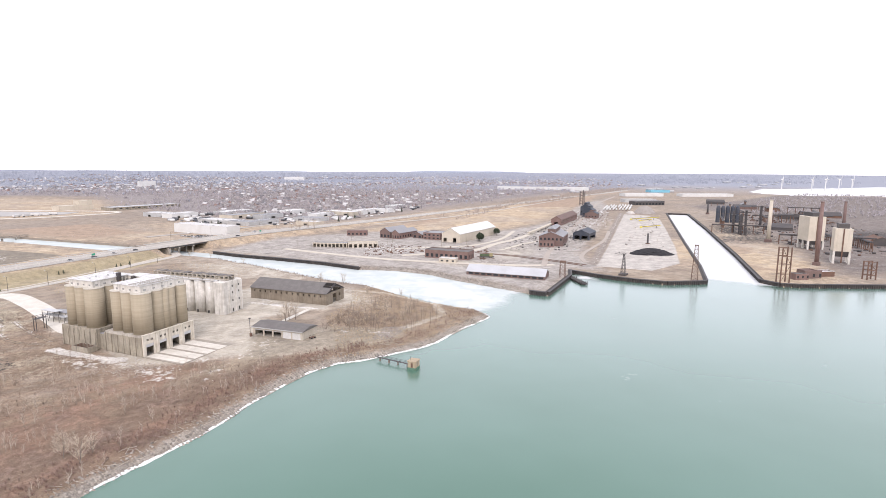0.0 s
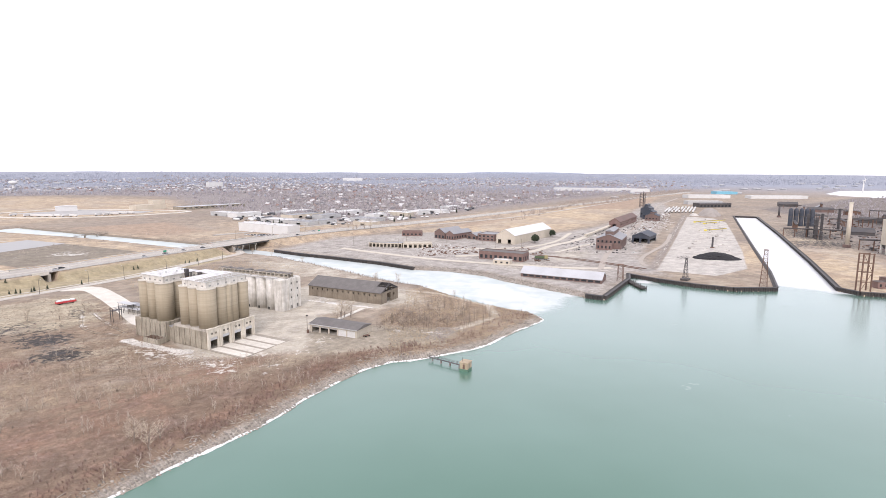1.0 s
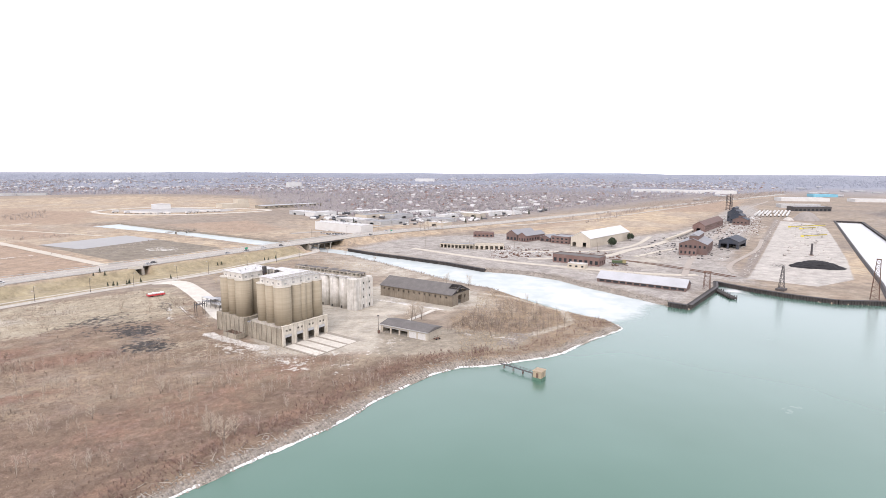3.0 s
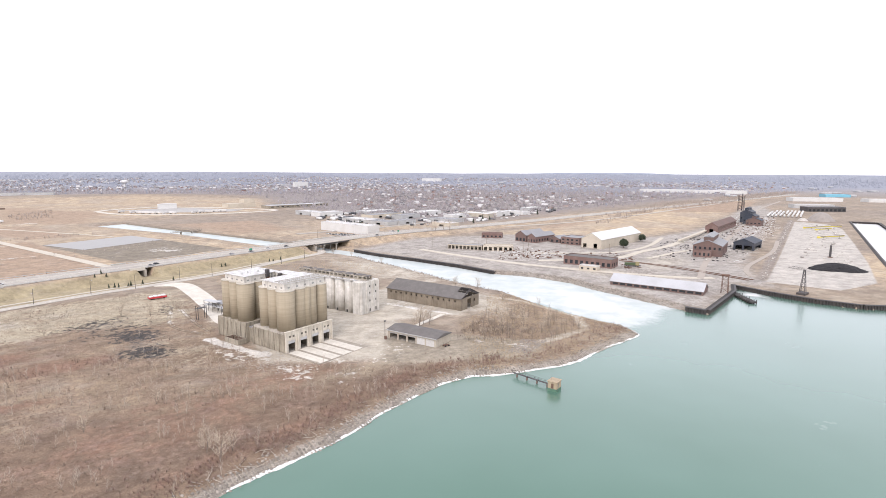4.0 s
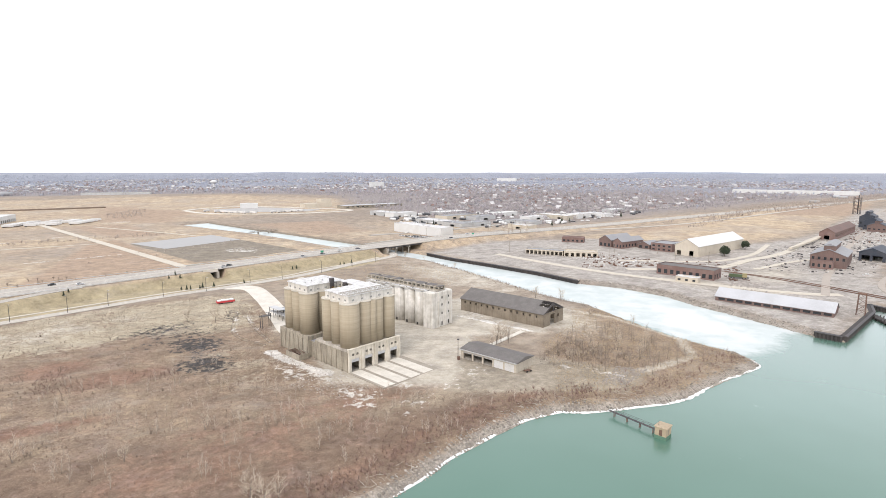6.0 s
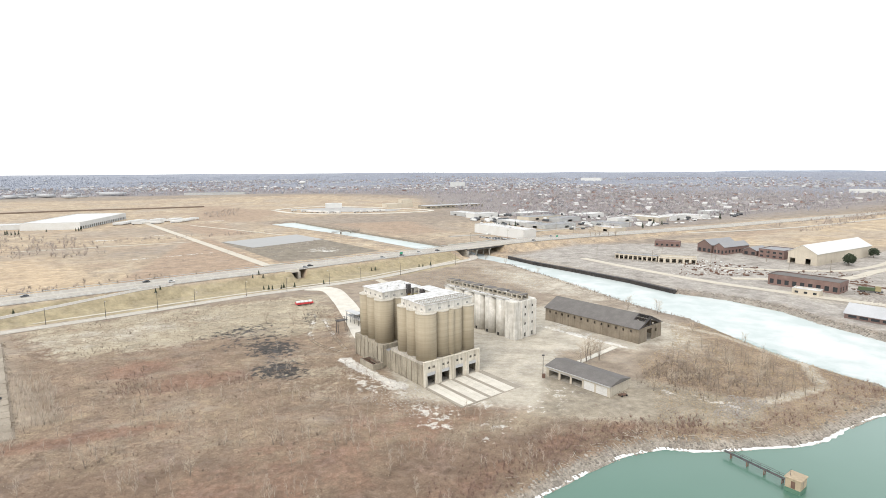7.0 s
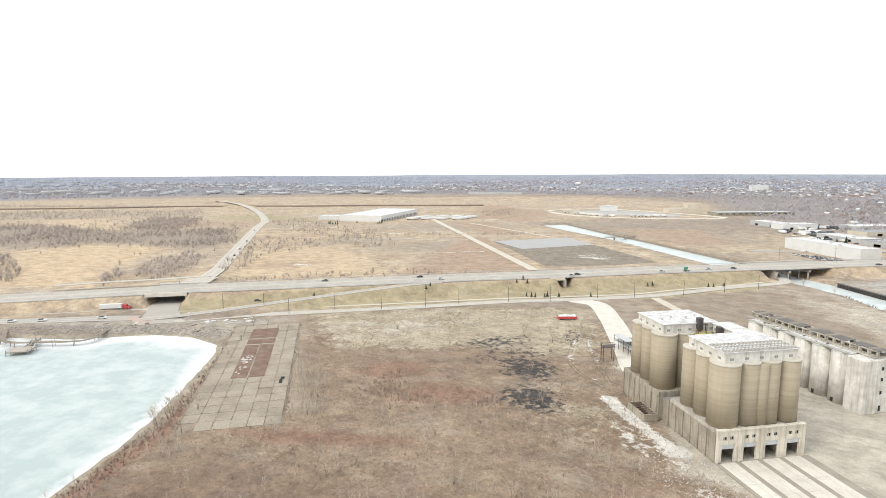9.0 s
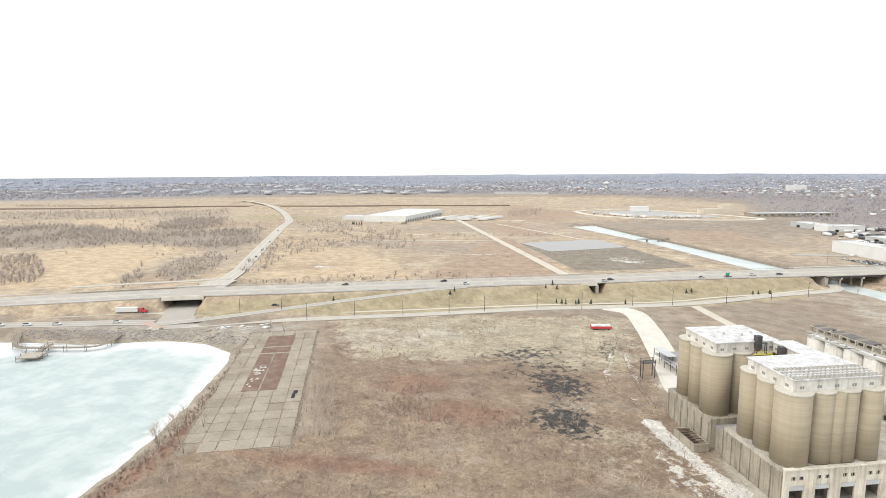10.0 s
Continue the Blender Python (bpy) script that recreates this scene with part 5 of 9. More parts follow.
span("bridge_channel", 63, 521, 35.0, 58, 30.5, 9.05, 1.3, (-17, 0, 17), "steel girder highway bridge over the frozen channel")
span("bridge_street", -306.5, 261.7, 36.0, 24, 31, 9.05, 1.1, (), "short highway overpass above the street")
span("bridge_underpass", -100.5, 407.5, 35.0, 11, 31, 9.05, 0.9, (), "small underpass through the highway embankment")
foot = thing("footbridge", -92, 708, 0, 45, "low steel footbridge over the pond", "footbridge", "", "structure")
part("deck", Shape().box(-22, -1.6, 3.0, 22, 1.6, 3.3), TIMBER, foot)
for k in (-1.6, 1.5):
    part("railing", Shape().box(-22, k, 4.3, 22, k + 0.12, 4.45), STEEL, foot)
    for i in range(12):
        part("post", Shape().box(-22 + i * 3.98, k, 3.3, -21.85 + i * 3.98, k + 0.12, 4.3), STEEL, foot)
for k in (-8, 8):
    part("pier", Shape().box(k - 0.5, -1.2, -2, k + 0.5, 1.2, 3.0), CONCRETE, foot)


def quay(name, pts, top, material, label, thick=2.6, depth=4.0, pitch=1.6):
    """A sheet-piled wall along the water's edge, with a capping beam."""
    line = np.array(pts, float)
    root = thing(name, float(line[0][0]), float(line[0][1]), 0, 0, label, "quay wall", "", "structure")
    inv = root.matrix_world.inverted()
    for a, b in zip(line, line[1:]):
        L = float(np.linalg.norm(b - a))
        d = (b - a) / L
        q = np.array((d[1], -d[0]))
        k = max(1, int(L / pitch))
        outer = []
        for i in range(k):
            for f, o in ((0.0, 0.0), (0.3, 0.0), (0.42, 0.45), (0.88, 0.45)):
                p = a + d * (i + f) * L / k + q * (o + thick * 0.5)
                outer.append((p[0], p[1]))
        p = b + q * thick * 0.5
        outer.append((p[0], p[1]))
        inner = [tuple(b - q * thick * 0.5), tuple(a - q * thick * 0.5)]
        o = [tuple((inv @ Vector((*p, 0)))[:2]) for p in outer + inner]
        s = Shape()
        m = len(o)
        s.add([(x, y, -depth) for x, y in o] + [(x, y, top) for x, y in o], [(i, (i + 1) % m, m + (i + 1) % m, m + i) for i in range(m)] + [tuple(range(m, 2 * m))])
        part("sheet_piling", s, material, root)
        c = [a + q * (thick * 0.5 + 0.6), b + q * (thick * 0.5 + 0.6), b + q * (thick * 0.5 - 0.7), a + q * (thick * 0.5 - 0.7)]
        part("capping_beam", Shape().slab([tuple((inv @ Vector((*p, 0)))[:2]) for p in c], top - 0.2, top + 0.28), CONCRETE if material is not PILE else STEEL, root)
    return root


quay("quay_dock", LAKE[50:53], 2.75, PILE, "dark timber-faced wharf wall with rusted piles")
quay("quay_yard", LAKE[52:58], 2.7, PILE, "dark sheet-piled quay wall below the storage yard")
quay("quay_canal_north", LAKE[57:61], 2.7, PILE, "dark canal wall along the storage yard")
quay("quay_canal_south", LAKE[60:69], 2.7, PILE, "dark canal wall along the old plant")
quay("quay_channel", LAKE[41:46], 2.65, PILE, "dark sheet-piled wall along the channel")
jt = thing("jetty", 296, 222, 0, -112, "broken dark timber jetty below the wharf", "jetty")
part("deck", Shape().box(0, -2.2, 0.6, 27, 2.2, 1.5, 0.2), PILE, jt)
for i in range(9):
    for k in (-2.3, 2.3):
        part("pile", Shape().drum(1 + i * 3.1, k, -3, 1.6 + 0.5 * ((i * 7) % 3), 0.28, n=8), PILE, jt)

# ---- the silos ----
def silo_group(x, y, turn):
    root = thing("grain_silos", x, y, LAND, turn, "two blocks of tan concrete grain silos on a stained base", "silos")
    W, D, H, TOP = 27.0, 23.0, 9.3, 27.1
    bay = W / 4
    # front base: pierced front with four truck bays, two small windows over each
    holes = []
    for k in range(4):
        c = (k + 0.5) * bay
        holes += [(c - 1.95, c + 1.95, 0, 5.2), (c - 1.6, c - 0.5, 6.5, 7.5), (c + 0.5, c + 1.6, 6.5, 7.5)]
    part("front_wall", pierced(Shape(), W, 0, H, 0.6, holes, lambda s, d, z: (s, d, z)), PALE, root, "pale painted front wall with four truck bays")
    for k in range(5):
        part("pilaster", Shape().box(max(-0.12, k * bay - 0.5), -0.28, 0, min(W + 0.12, k * bay + 0.5), -0.004, H), PALE, root)
    part("cornice", Shape().box(-0.2, -0.45, H, W + 0.2, 0.7, H + 0.35, 0.08), PALE, root)
    for k in range(4):
        c = (k + 0.5) * bay
        sh = Shape().stack([[(c - 1.9, 0.14 + 0.05 * (i % 2), 3.9 + i * 0.09), (c + 1.9, 0.14 + 0.05 * (i % 2), 3.9 + i * 0.09), (c + 1.9, 0.25, 3.9 + i * 0.09), (c - 1.9, 0.25, 3.9 + i * 0.09)] for i in range(15)])
        part("roller_shutter", sh, GALV, root, "half-raised slatted metal shutter")
        for a in (c - 1.05, c + 1.05):
            part("pane", Shape().box(a - 0.54, 0.3, 6.5, a + 0.54, 0.34, 7.5), SHADEFILL, root)
            part("pane_bar", Shape().box(a - 0.05, 0.24, 6.5, a + 0.05, 0.296, 7.5), PALE, root)
    body = Shape().box(0, 0.6, 8.2, W, D, H)
    part("base_deck", body, CONCRETE, root)
    part("base_wall", Shape().box(0, 0.6, 0, 0.6, D, 8.2), BLOCK, root, "grey stained side wall")
    part("base_wall", Shape().box(W - 0.6, 0.6, 0, W, D, 8.2), BLOCK, root)
    part("base_wall", Shape().box(0.6, D - 0.6, 0, W - 0.6, D, 8.2), BLOCK, root)
    # back wall coloured near-black in place of the bays' inner shade
    part("bay_back_wall", Shape().box(0.6, 9.0, 0, W - 0.6, 9.4, 8.2), SHADEFILL, root)
    part("bay_floor", Shape().box(0.6, 0.6, -0.5, W - 0.6, 9, 0.05), CONCRETE, root)
    for k in range(1, 4):
        part("bay_divider", Shape().box(k * bay - 0.25, 0.6, 0, k * bay + 0.25, 9.0, 8.2), BLOCK, root)
    for k in range(7):
        v0 = 0.7 + k * 3.7
        part("buttress", Shape().box(-0.3, v0, 0, -0.004, v0 + 0.55, 8.4 - 0.3 * (k % 3)), BLOCK, root)
    # rear base, standing a little proud at the side
    part("rear_base", Shape().box(-1.0, 27.5, 0, 25.5, 50.5, H, 0.1), BLOCK, root, "grey stained rear base")
    for k in range(7):
        v0 = 28 + k * 3.6
        part("buttress", Shape().box(-1.3, v0, 0, -1.004, v0 + 0.5, 8.2 - 0.35 * (k % 2)), BLOCK, root)
    part("link_building", Shape().box(0.6, D + 0.004, 0, 25, 27.496, 7.2, 0.1), BLOCK, root, "low grey building between the silo blocks")
    part("link_roof", Shape().box(0.4, D + 0.1, 7.2, 25.2, 27.4, 7.5), GREYROOF, root)
    # drums, four by three in each block
    r = bay / 2
    for v_base, u_base in ((0.2, 0.0), (28.6, -0.9)):
        for i in range(4):
            for j in range(3):
                big = i == 0 and j == 0
                rr = 4.05 if big else 3.38
                cx, cy = u_base + (4.05, 10.9, 17.2, 23.6)[i], v_base + (4.05, 11.2, 17.6)[j]
                part("silo_drum", Shape().drum(cx, cy, H, TOP, rr - 0.03, n=40), SILO, root, smooth=True)
                part("drum_rim", Shape().drum(cx, cy, TOP, TOP + 0.3, rr + 0.09, n=40), RIMC, root)
        for i in range(3):
            for j in range(2):
                part("drum_infill", Shape().box(u_base + 6.3 + 6.3 * i, v_base + 6.3 + 6.4 * j, H, u_base + 9.6 + 6.3 * i, v_base + 9.6 + 6.4 * j, TOP), SILO, root)
        for cx, cy in ((14.0, 2.35),):
            part("silo_bin", Shape().drum(u_base + cx, v_base + cy, H, TOP - 0.05, 1.95, n=24), SILO, root, smooth=True)
    # roof houses with small windows, snow on top
    def roof_house(u0, v0, u1, v1, z0, z1, north=True):
        hs = part("roof_house", Shape().box(u0, v0, z0, u1, v1, z1), WHITEWASH, root, "low whitewashed house on the silo tops")
        part("roof_house_roof", Shape().box(u0 - 0.35, v0 - 0.35, z1, u1 + 0.35, v1 + 0.35, z1 + 0.3, 0.08), SNOWROOF, root)
        for k in range(5):
            c = u0 + (k + 0.5) * (u1 - u0) / 5
            part("window_pane", Shape().box(c - 0.55, v0 - 0.05, z0 + 0.9, c + 0.55, v0 + 0.02, z0 + 1.6), DULLGLASS, hs)
            part("window_mullion", Shape().box(c - 0.04, v0 - 0.09, z0 + 0.85, c + 0.04, v0 - 0.055, z0 + 1.65), GALV, hs)
        for k in range(4):
            c = v0 + (k + 0.5) * (v1 - v0) / 4
            part("window_pane", Shape().box(u0 - 0.05, c - 0.55, z0 + 0.9, u0 + 0.02, c + 0.55, z0 + 1.6), DULLGLASS, hs)
        return hs
    roof_house(2.4, 2.6, 25.2, 18.6, TOP + 0.1, TOP + 3.2)
    roof_house(1.6, 31.0, 20.5, 46.5, TOP + 0.1, TOP + 3.2)
    roof_house(19.0, 18.95, 25.0, 30.65, TOP + 0.1, TOP + 2.9)
    # bare tile ribs on the front half of the front roof, snow lying on some
    rr_ = random.Random(3)
    for i in range(12):
        tops = [TOP + 3.53 + (0.14 if (k + i) % 2 else 0.0) + rr_.uniform(0, 0.05) for k in range(40)]
        snowy = rr_.random() < 0.3
        part("roof_rib", Shape().ribbed(2.2 + 0.2 * (i % 2), 25.2, 2.35 + i * 0.62, 2.8 + i * 0.62, TOP + 3.5, tops), SNOWROOF if snowy else TILED, root, "snow-dusted tiled roof rib" if snowy else "bare grey tiled roof rib")
    tank = part("dust_hopper", Shape().box(13.2, 29.8, TOP + 1.6, 15.0, 31.4, TOP + 5.2, 0.15), STEEL, root, "dark rusted dust hopper")
    part("hopper_cone", Shape().stack([[(13.7, 30.3, TOP + 0.5), (14.5, 30.3, TOP + 0.5), (14.5, 30.9, TOP + 0.5), (13.7, 30.9, TOP + 0.5)], [(13.2, 29.8, TOP + 1.6), (15.0, 29.8, TOP + 1.6), (15.0, 31.4, TOP + 1.6), (13.2, 31.4, TOP + 1.6)]]), RUST, tank)
    part("dust_hopper", Shape().box(16.8, 24.8, TOP + 0.4, 18.4, 26.4, TOP + 3.4, 0.15), STEEL, root, "dark rusted dust hopper")
    for a, b in ((12.6, 28.9), (15.6, 28.9), (12.6, 29.6), (15.6, 29.6), (18.7, 25.2), (19.8, 25.2)):
        part("hoist_post", Shape().box(a - 0.09, b - 0.09, TOP + 0.1, a + 0.09, b + 0.09, TOP + (3.4 if b > 28 else 2.6)), STEEL, root, "dark steel hoist post")
    part("hoist_beam", Shape().box(12.4, 28.8, TOP + 3.3, 15.8, 29.0, TOP + 3.5), STEEL, root)
    part("catwalk", Shape().box(12, 28.4, TOP + 0.1, 17.5, 29.5, TOP + 0.25).box(12, 28.4, TOP + 1.1, 17.5, 28.48, TOP + 1.18).box(12, 28.4, TOP + 0.65, 17.5, 28.46, TOP + 0.7), YELLOW, root, "yellow catwalk with rail")
    for k in range(4):
        part("vent_pipe", Shape().drum(4 + 4.4 * k, 36 + 2 * (k % 2), TOP + 3.5, TOP + 4.3, 0.35, n=10), GALV, root)
    return root


SILO_X, SILO_Y, SILO_T = 3.2, 185.2, 35.0
silo_group(SILO_X, SILO_Y, SILO_T)

# four concrete drive strips in front of the bays
sm = pose(SILO_X, SILO_Y, LAND, 0, 0, SILO_T)
apron = thing("truck_apron", SILO_X, SILO_Y, LAND, SILO_T, "pale concrete drive strips with dark gaps before the bays", "apron", "", "structure")
part("apron_bed", Shape().box(-0.3, -22, -0.4, 28.4, -0.5, 0.10), surf("apron_joint", (0.31, 0.28, 0.235), (0.22, 0.195, 0.16), 0.95), apron)
for k in range(4):
    c = (k + 0.5) * 6.75
    for a, b in ((-3.1, -0.05), (0.05, 2.0)) if k else ((-2.6, -0.05), (0.05, 2.0)):
        for j in range(4):
            part("concrete_panel", Shape().box(c + a, -21.5 + j * 5.25, -0.3, c + b, -16.32 + j * 5.25, 0.16), APRON, apron)

# concrete pit beside the rear base
bk = thing("concrete_pit", -17.2, 203.4, LAND, SILO_T + 90, "grey concrete pit with a rusty grid top", "pit")
for bx in ((0, -0.4, 10.5, 0), (0, -4.8, 10.5, -4.4), (0, -4.4, 0.4, -0.4), (10.1, -4.4, 10.5, -0.4)):
    part("pit_wall", Shape().box(bx[0], bx[1], 0, bx[2], bx[3], 2.4), BLOCK, bk)
for i in range(7):
    part("grid_bar", Shape().box(0.5 + i * 1.45, -4.4, 2.2, 0.8 + i * 1.45, -0.4, 2.38), RUST, bk)
part("pit_floor", Shape().box(0.4, -4.4, -0.2, 10.1, -0.4, 0.4), SHADEFILL, bk)

# steel loading canopy and a small gantry west of the silos
cn = thing("loading_platform", -31, 272, LAND, SILO_T + 90, "grey steel loading platform with a low white hut", "platform")
part("deck", Shape().box(-9, -2.0, 3.2, 9, 1.6, 3.45), GALV, cn)
part("canopy_roof", Shape().box(-2.5, -2.2, 5.6, 9.2, 1.8, 5.8, 0.05), GALV, cn)
for i in range(5):
    for k in (-1.9, 1.5):
        part("post", Shape().box(-8.8 + i * 4.35, k - 0.09, 0, -8.62 + i * 4.35, k + 0.09, 5.6 if i > 1 else 4.4), STEEL, cn)
for k in (-2.0, 1.55):
    part("railing", Shape().box(-9, k, 4.3, 9, k + 0.07, 4.38).box(-9, k, 3.85, 9, k + 0.05, 3.9), STEEL, cn)
part("hut", Shape().box(-6, -6.4, 0, 6, -2.2, 4.4, 0.1), WHITEWASH, cn, "low whitewashed hut")
part("hut_roof", Shape().box(-6.3, -6.7, 4.4, 6.3, -1.9, 4.65), GREYROOF, cn)
gn = thing("pipe_gantry", -37, 258, LAND, SILO_T, "thin steel gantry frame on four legs", "gantry")
for a in (-2.4, 2.4):
    for b in (-1, 1):
        part("leg", Shape().box(a - 0.12, b - 0.12, 0, a + 0.12, b + 0.12, 7.2), STEEL, gn)
part("platform", Shape().box(-2.8, -1.4, 6.0, 2.8, 1.4, 6.2), STEEL, gn)
part("top_rail", Shape().box(-2.8, -1.4, 7.2, 2.8, -1.25, 7.35).box(-2.8, 1.25, 7.2, 2.8, 1.4, 7.35), STEEL, gn)

# ---- the white elevator ----
we = thing("white_elevator", 46.4, 238.3, LAND, 38.5, "weathered whitewashed concrete grain elevator with crumbling top", "elevator")
part("head_house", Shape().box(0, 0.06, 0, 15.6, 6.6, 18.3, 0.35), WHITEWASH, we, "flat whitewashed end block")
for u in (4.6, 9.8, 14.4):
    part("end_pier", Shape().box(u, -0.3, 0, u + 0.9, 0.056, 17.6), WHITEWASH, we)
# flat near-black plates on the face stand for shaded openings
for z0 in (0.6, 6.4, 10.9, 14.6):
    for c in (7.4, 12.6):
        part("opening_plate", Shape().box(c - 0.4, -0.04, z0, c + 0.4, 0.03, z0 + (1.1 if z0 > 1 else 1.9)), SHADEFILL, we)
for j in range(6):
    for i in range(2):
        part("silo_drum", Shape().drum(3.75 + 8.0 * i, 10.7 + 7.5 * j, 0, 18.0, 3.6, n=32), WHITEWASH, we, smooth=True)
        part("drum_rim", Shape().drum(3.75 + 8.0 * i, 10.7 + 7.5 * j, 18.0, 18.4, 3.68, n=32), SNOWROOF, we)
    part("drum_infill", Shape().box(3.0, 6.61 + 7.5 * j, 0, 12.6, 7.9 + 7.5 * j, 17.8), BLOCK, we)
    # vent mouth drawn as a plate in the same shade colour
    part("foot_vent", Shape().box(0.08, 10.2 + 7.5 * j, 0.4, 0.3, 11.2 + 7.5 * j, 1.8), SHADEFILL, we)
part("gallery_floor", Shape().box(4.8, 1, 18.42, 10.8, 55, 18.7), CONCRETE, we)
gallery_holes = [(0.9 + i * 3.15, 2.7 + i * 3.15, 0.5, 1.4) for i in range(17)]
part("gallery_wall", pierced(Shape(), 54, 0, 1.7, 0.3, gallery_holes, lambda s_, d_, z_: (6.3 + d_, 1 + s_, 18.7 + z_)), BLOCK, we)
part("gallery_wall", pierced(Shape(), 54, 0, 1.7, 0.3, gallery_holes, lambda s_, d_, z_: (10.6 - d_, 1 + s_, 18.7 + z_)), BLOCK, we)
for i in range(17):
    part("gallery_post", Shape().box(6.02, 1.1 + i * 3.15, 18.7, 6.29, 1.5 + i * 3.15, 20.4), CONCRETE, we)
rj = random.Random(12)
for i in range(34):
    part("roof_debris", Shape().box(0, 0, 0, rj.uniform(0.6, 2.0), rj.uniform(0.3, 0.9), rj.uniform(0.1, 0.5), 0.05), rj.choice((TILED, DARKROOF, CONCRETE)), we).matrix_local = pose(rj.choice((1.5, 3.2, 12.2, 13.8)) + rj.uniform(-0.8, 0.8), rj.uniform(3, 50), 18.45, 0, rj.uniform(-6, 6), rj.uniform(0, 180))
part("gallery_beam", Shape().box(6.1, 1, 20.4, 6.6, 55, 20.7).box(10.3, 1, 20.4, 10.8, 55, 20.7), CONCRETE, we)
for i in range(27):
    if i % 9 != 5:
        part("roof_panel", Shape().box(6.0 + 0.25 * (i % 3), 1.05 + i * 1.96, 20.7, 10.9, 2.95 + i * 1.96, 20.86 + 0.04 * (i % 3)), TIMBER if i % 4 == 1 else DARKROOF, we)
part("side_ledge", Shape().box(0.5, 7.5, 18.42, 2.2, 51, 18.7), TILED, we)

# ---- the long shed ----
SHED_L, SHED_W = 54.5, 20.0
wins = [(3.2 + k * 3.95, 4.2 + k * 3.95, 4.6, 5.8) for k in range(13)]
shed = thing("long_shed", 102.2, 229.4, LAND, 37.3, "long stained block shed with dark roof and broken gable", "shed")
wall_set(shed, SHED_W, SHED_L, 6.8, 0.45, OLDWALL, {"left": wins, "right": wins, "front": [(7.0, 11.5, 0, 5.6), (14.2, 16.0, 3.0, 4.8)]})
part("gable", Shape().prism([(0, 6.8), (SHED_W, 6.8), (SHED_W / 2, 11.2)], SHED_L - 0.45, SHED_L), OLDWALL, shed)
part("gable_truss", Shape().prism([(0, 6.8), (2.2, 6.8), (SHED_W / 2, 10.4), (SHED_W / 2, 11.2)], 0, 0.4).prism([(SHED_W / 2, 10.4), (SHED_W - 2.2, 6.8), (SHED_W, 6.8), (SHED_W / 2, 11.2)], 0, 0.4).box(9.8, 0.05, 6.9, 10.2, 0.35, 10.5), STEEL, shed, "dark open gable truss")
for s_ in (0, 1):
    o = [(-0.6, 6.75), (SHED_W / 2, 11.4), (SHED_W / 2, 11.65), (-0.6, 7.0)]
    if s_:
        o = [(SHED_W - a, b) for a, b in reversed(o)]
    part("roof_slope", Shape().prism(o, 6.0 if not s_ else -0.4, SHED_L + 0.5), DARKROOF, shed)
for i in range(5):
    part("bare_rafter", Shape().prism([(-0.6, 6.8), (SHED_W / 2, 11.4), (SHED_W / 2, 11.6), (-0.6, 7.0)], 0.2 + i * 1.25, 0.42 + i * 1.25), STEEL, shed)
part("roof_patch", Shape().prism([(-0.6, 6.76), (5.0, 9.36), (5.0, 9.6), (-0.6, 7.0)], -0.3, 5.99), DARKROOF, shed)
for i in range(9):
    part("truss", Shape().box(0.5, 6 * i + 1, 6.5, SHED_W - 0.5, 6 * i + 1.3, 6.8), STEEL, shed)
part("floor_slab", Shape().box(0.1, 0.1, -0.5, SHED_W - 0.1, SHED_L - 0.1, 0.06), CONCRETE, shed)

# ---- the five-bay garage ----
GL, GW = 28.0, 12.4
gr = thing("garage", 68.3, 171.8, LAND, 38.2, "tan block garage with three open bays and two white doors", "garage")
bays = [(0.7 + k * 5.3, 5.2 + k * 5.3, 0, 3.2) for k in range(5)]
wall_set(gr, GW, GL, 4.0, 0.4, TANWALL, {"left": bays})
for k in (0, 1):
    d = Shape()
    for i in range(6):
        d.box(0.1, 1.1 + k * 5.3, 0.03 + i * 0.53, 0.2, 5.6 + k * 5.3, 0.52 + i * 0.53)
    part("garage_door", d, WHITE, gr, "closed white sectional door")
for k in (2, 3, 4):
    part("door_header", Shape().box(0.12, 1.1 + k * 5.3, 2.7, 0.25, 5.6 + k * 5.3, 3.2), GALV, gr)
part("roof", Shape().prism([(-0.6, 4.0), (GW + 0.3, 4.02), (GW + 0.3, 4.3), (GW * 0.5, 5.6), (-0.6, 4.25)], -0.5, GL + 0.5), DARKROOF, gr, "dark felt roof")
part("fascia", Shape().box(-0.72, -0.55, 3.85, -0.604, GL + 0.55, 4.28), GALV, gr)
part("floor_slab", Shape().box(0.1, 0.1, -0.5, GW - 0.1, GL - 0.1, 0.06), CONCRETE, gr)
part("back_shelf", Shape().box(11, 12, 0.1, 11.8, 26, 1.8), TIMBER, gr)
fl = thing("floodlight_pole", 49.4, 193.0, LAND, 0, "dark floodlight pole with a small control box", "pole")
part("pole", Shape().drum(0, 0, 0, 8.6, 0.16, 0.1, 8), STEEL, fl)
part("lamp_head", Shape().box(-0.5, -0.2, 8.4, 0.5, 0.2, 8.9, 0.05), STEEL, fl)
part("control_box", Shape().box(-0.5, -1.6, 0, 0.6, -0.5, 1.5, 0.05), RUST, fl)
cart = thing("utility_cart", 73.5, 173.0, LAND, 20, "small dark utility trailer with rusted frame", "cart")
part("bed", Shape().box(-1.4, -0.8, 0.5, 1.4, 0.8, 0.75, 0.05), RUST, cart)
for a in (-1.0, 1.0):
    part("frame_hoop", Shape().bar((a, -0.8, 0.7), (a, -0.8, 1.6), 0.05).bar((a, -0.8, 1.6), (a, 0.8, 1.6), 0.05).bar((a, 0.8, 1.6), (a, 0.8, 0.7), 0.05), STEEL, cart)
    for b in (-0.85, 0.85):
        part("wheel", Shape().bar((a, b - 0.12, 0.38), (a, b + 0.12, 0.38), 0.38, 12), RUBBER, cart)

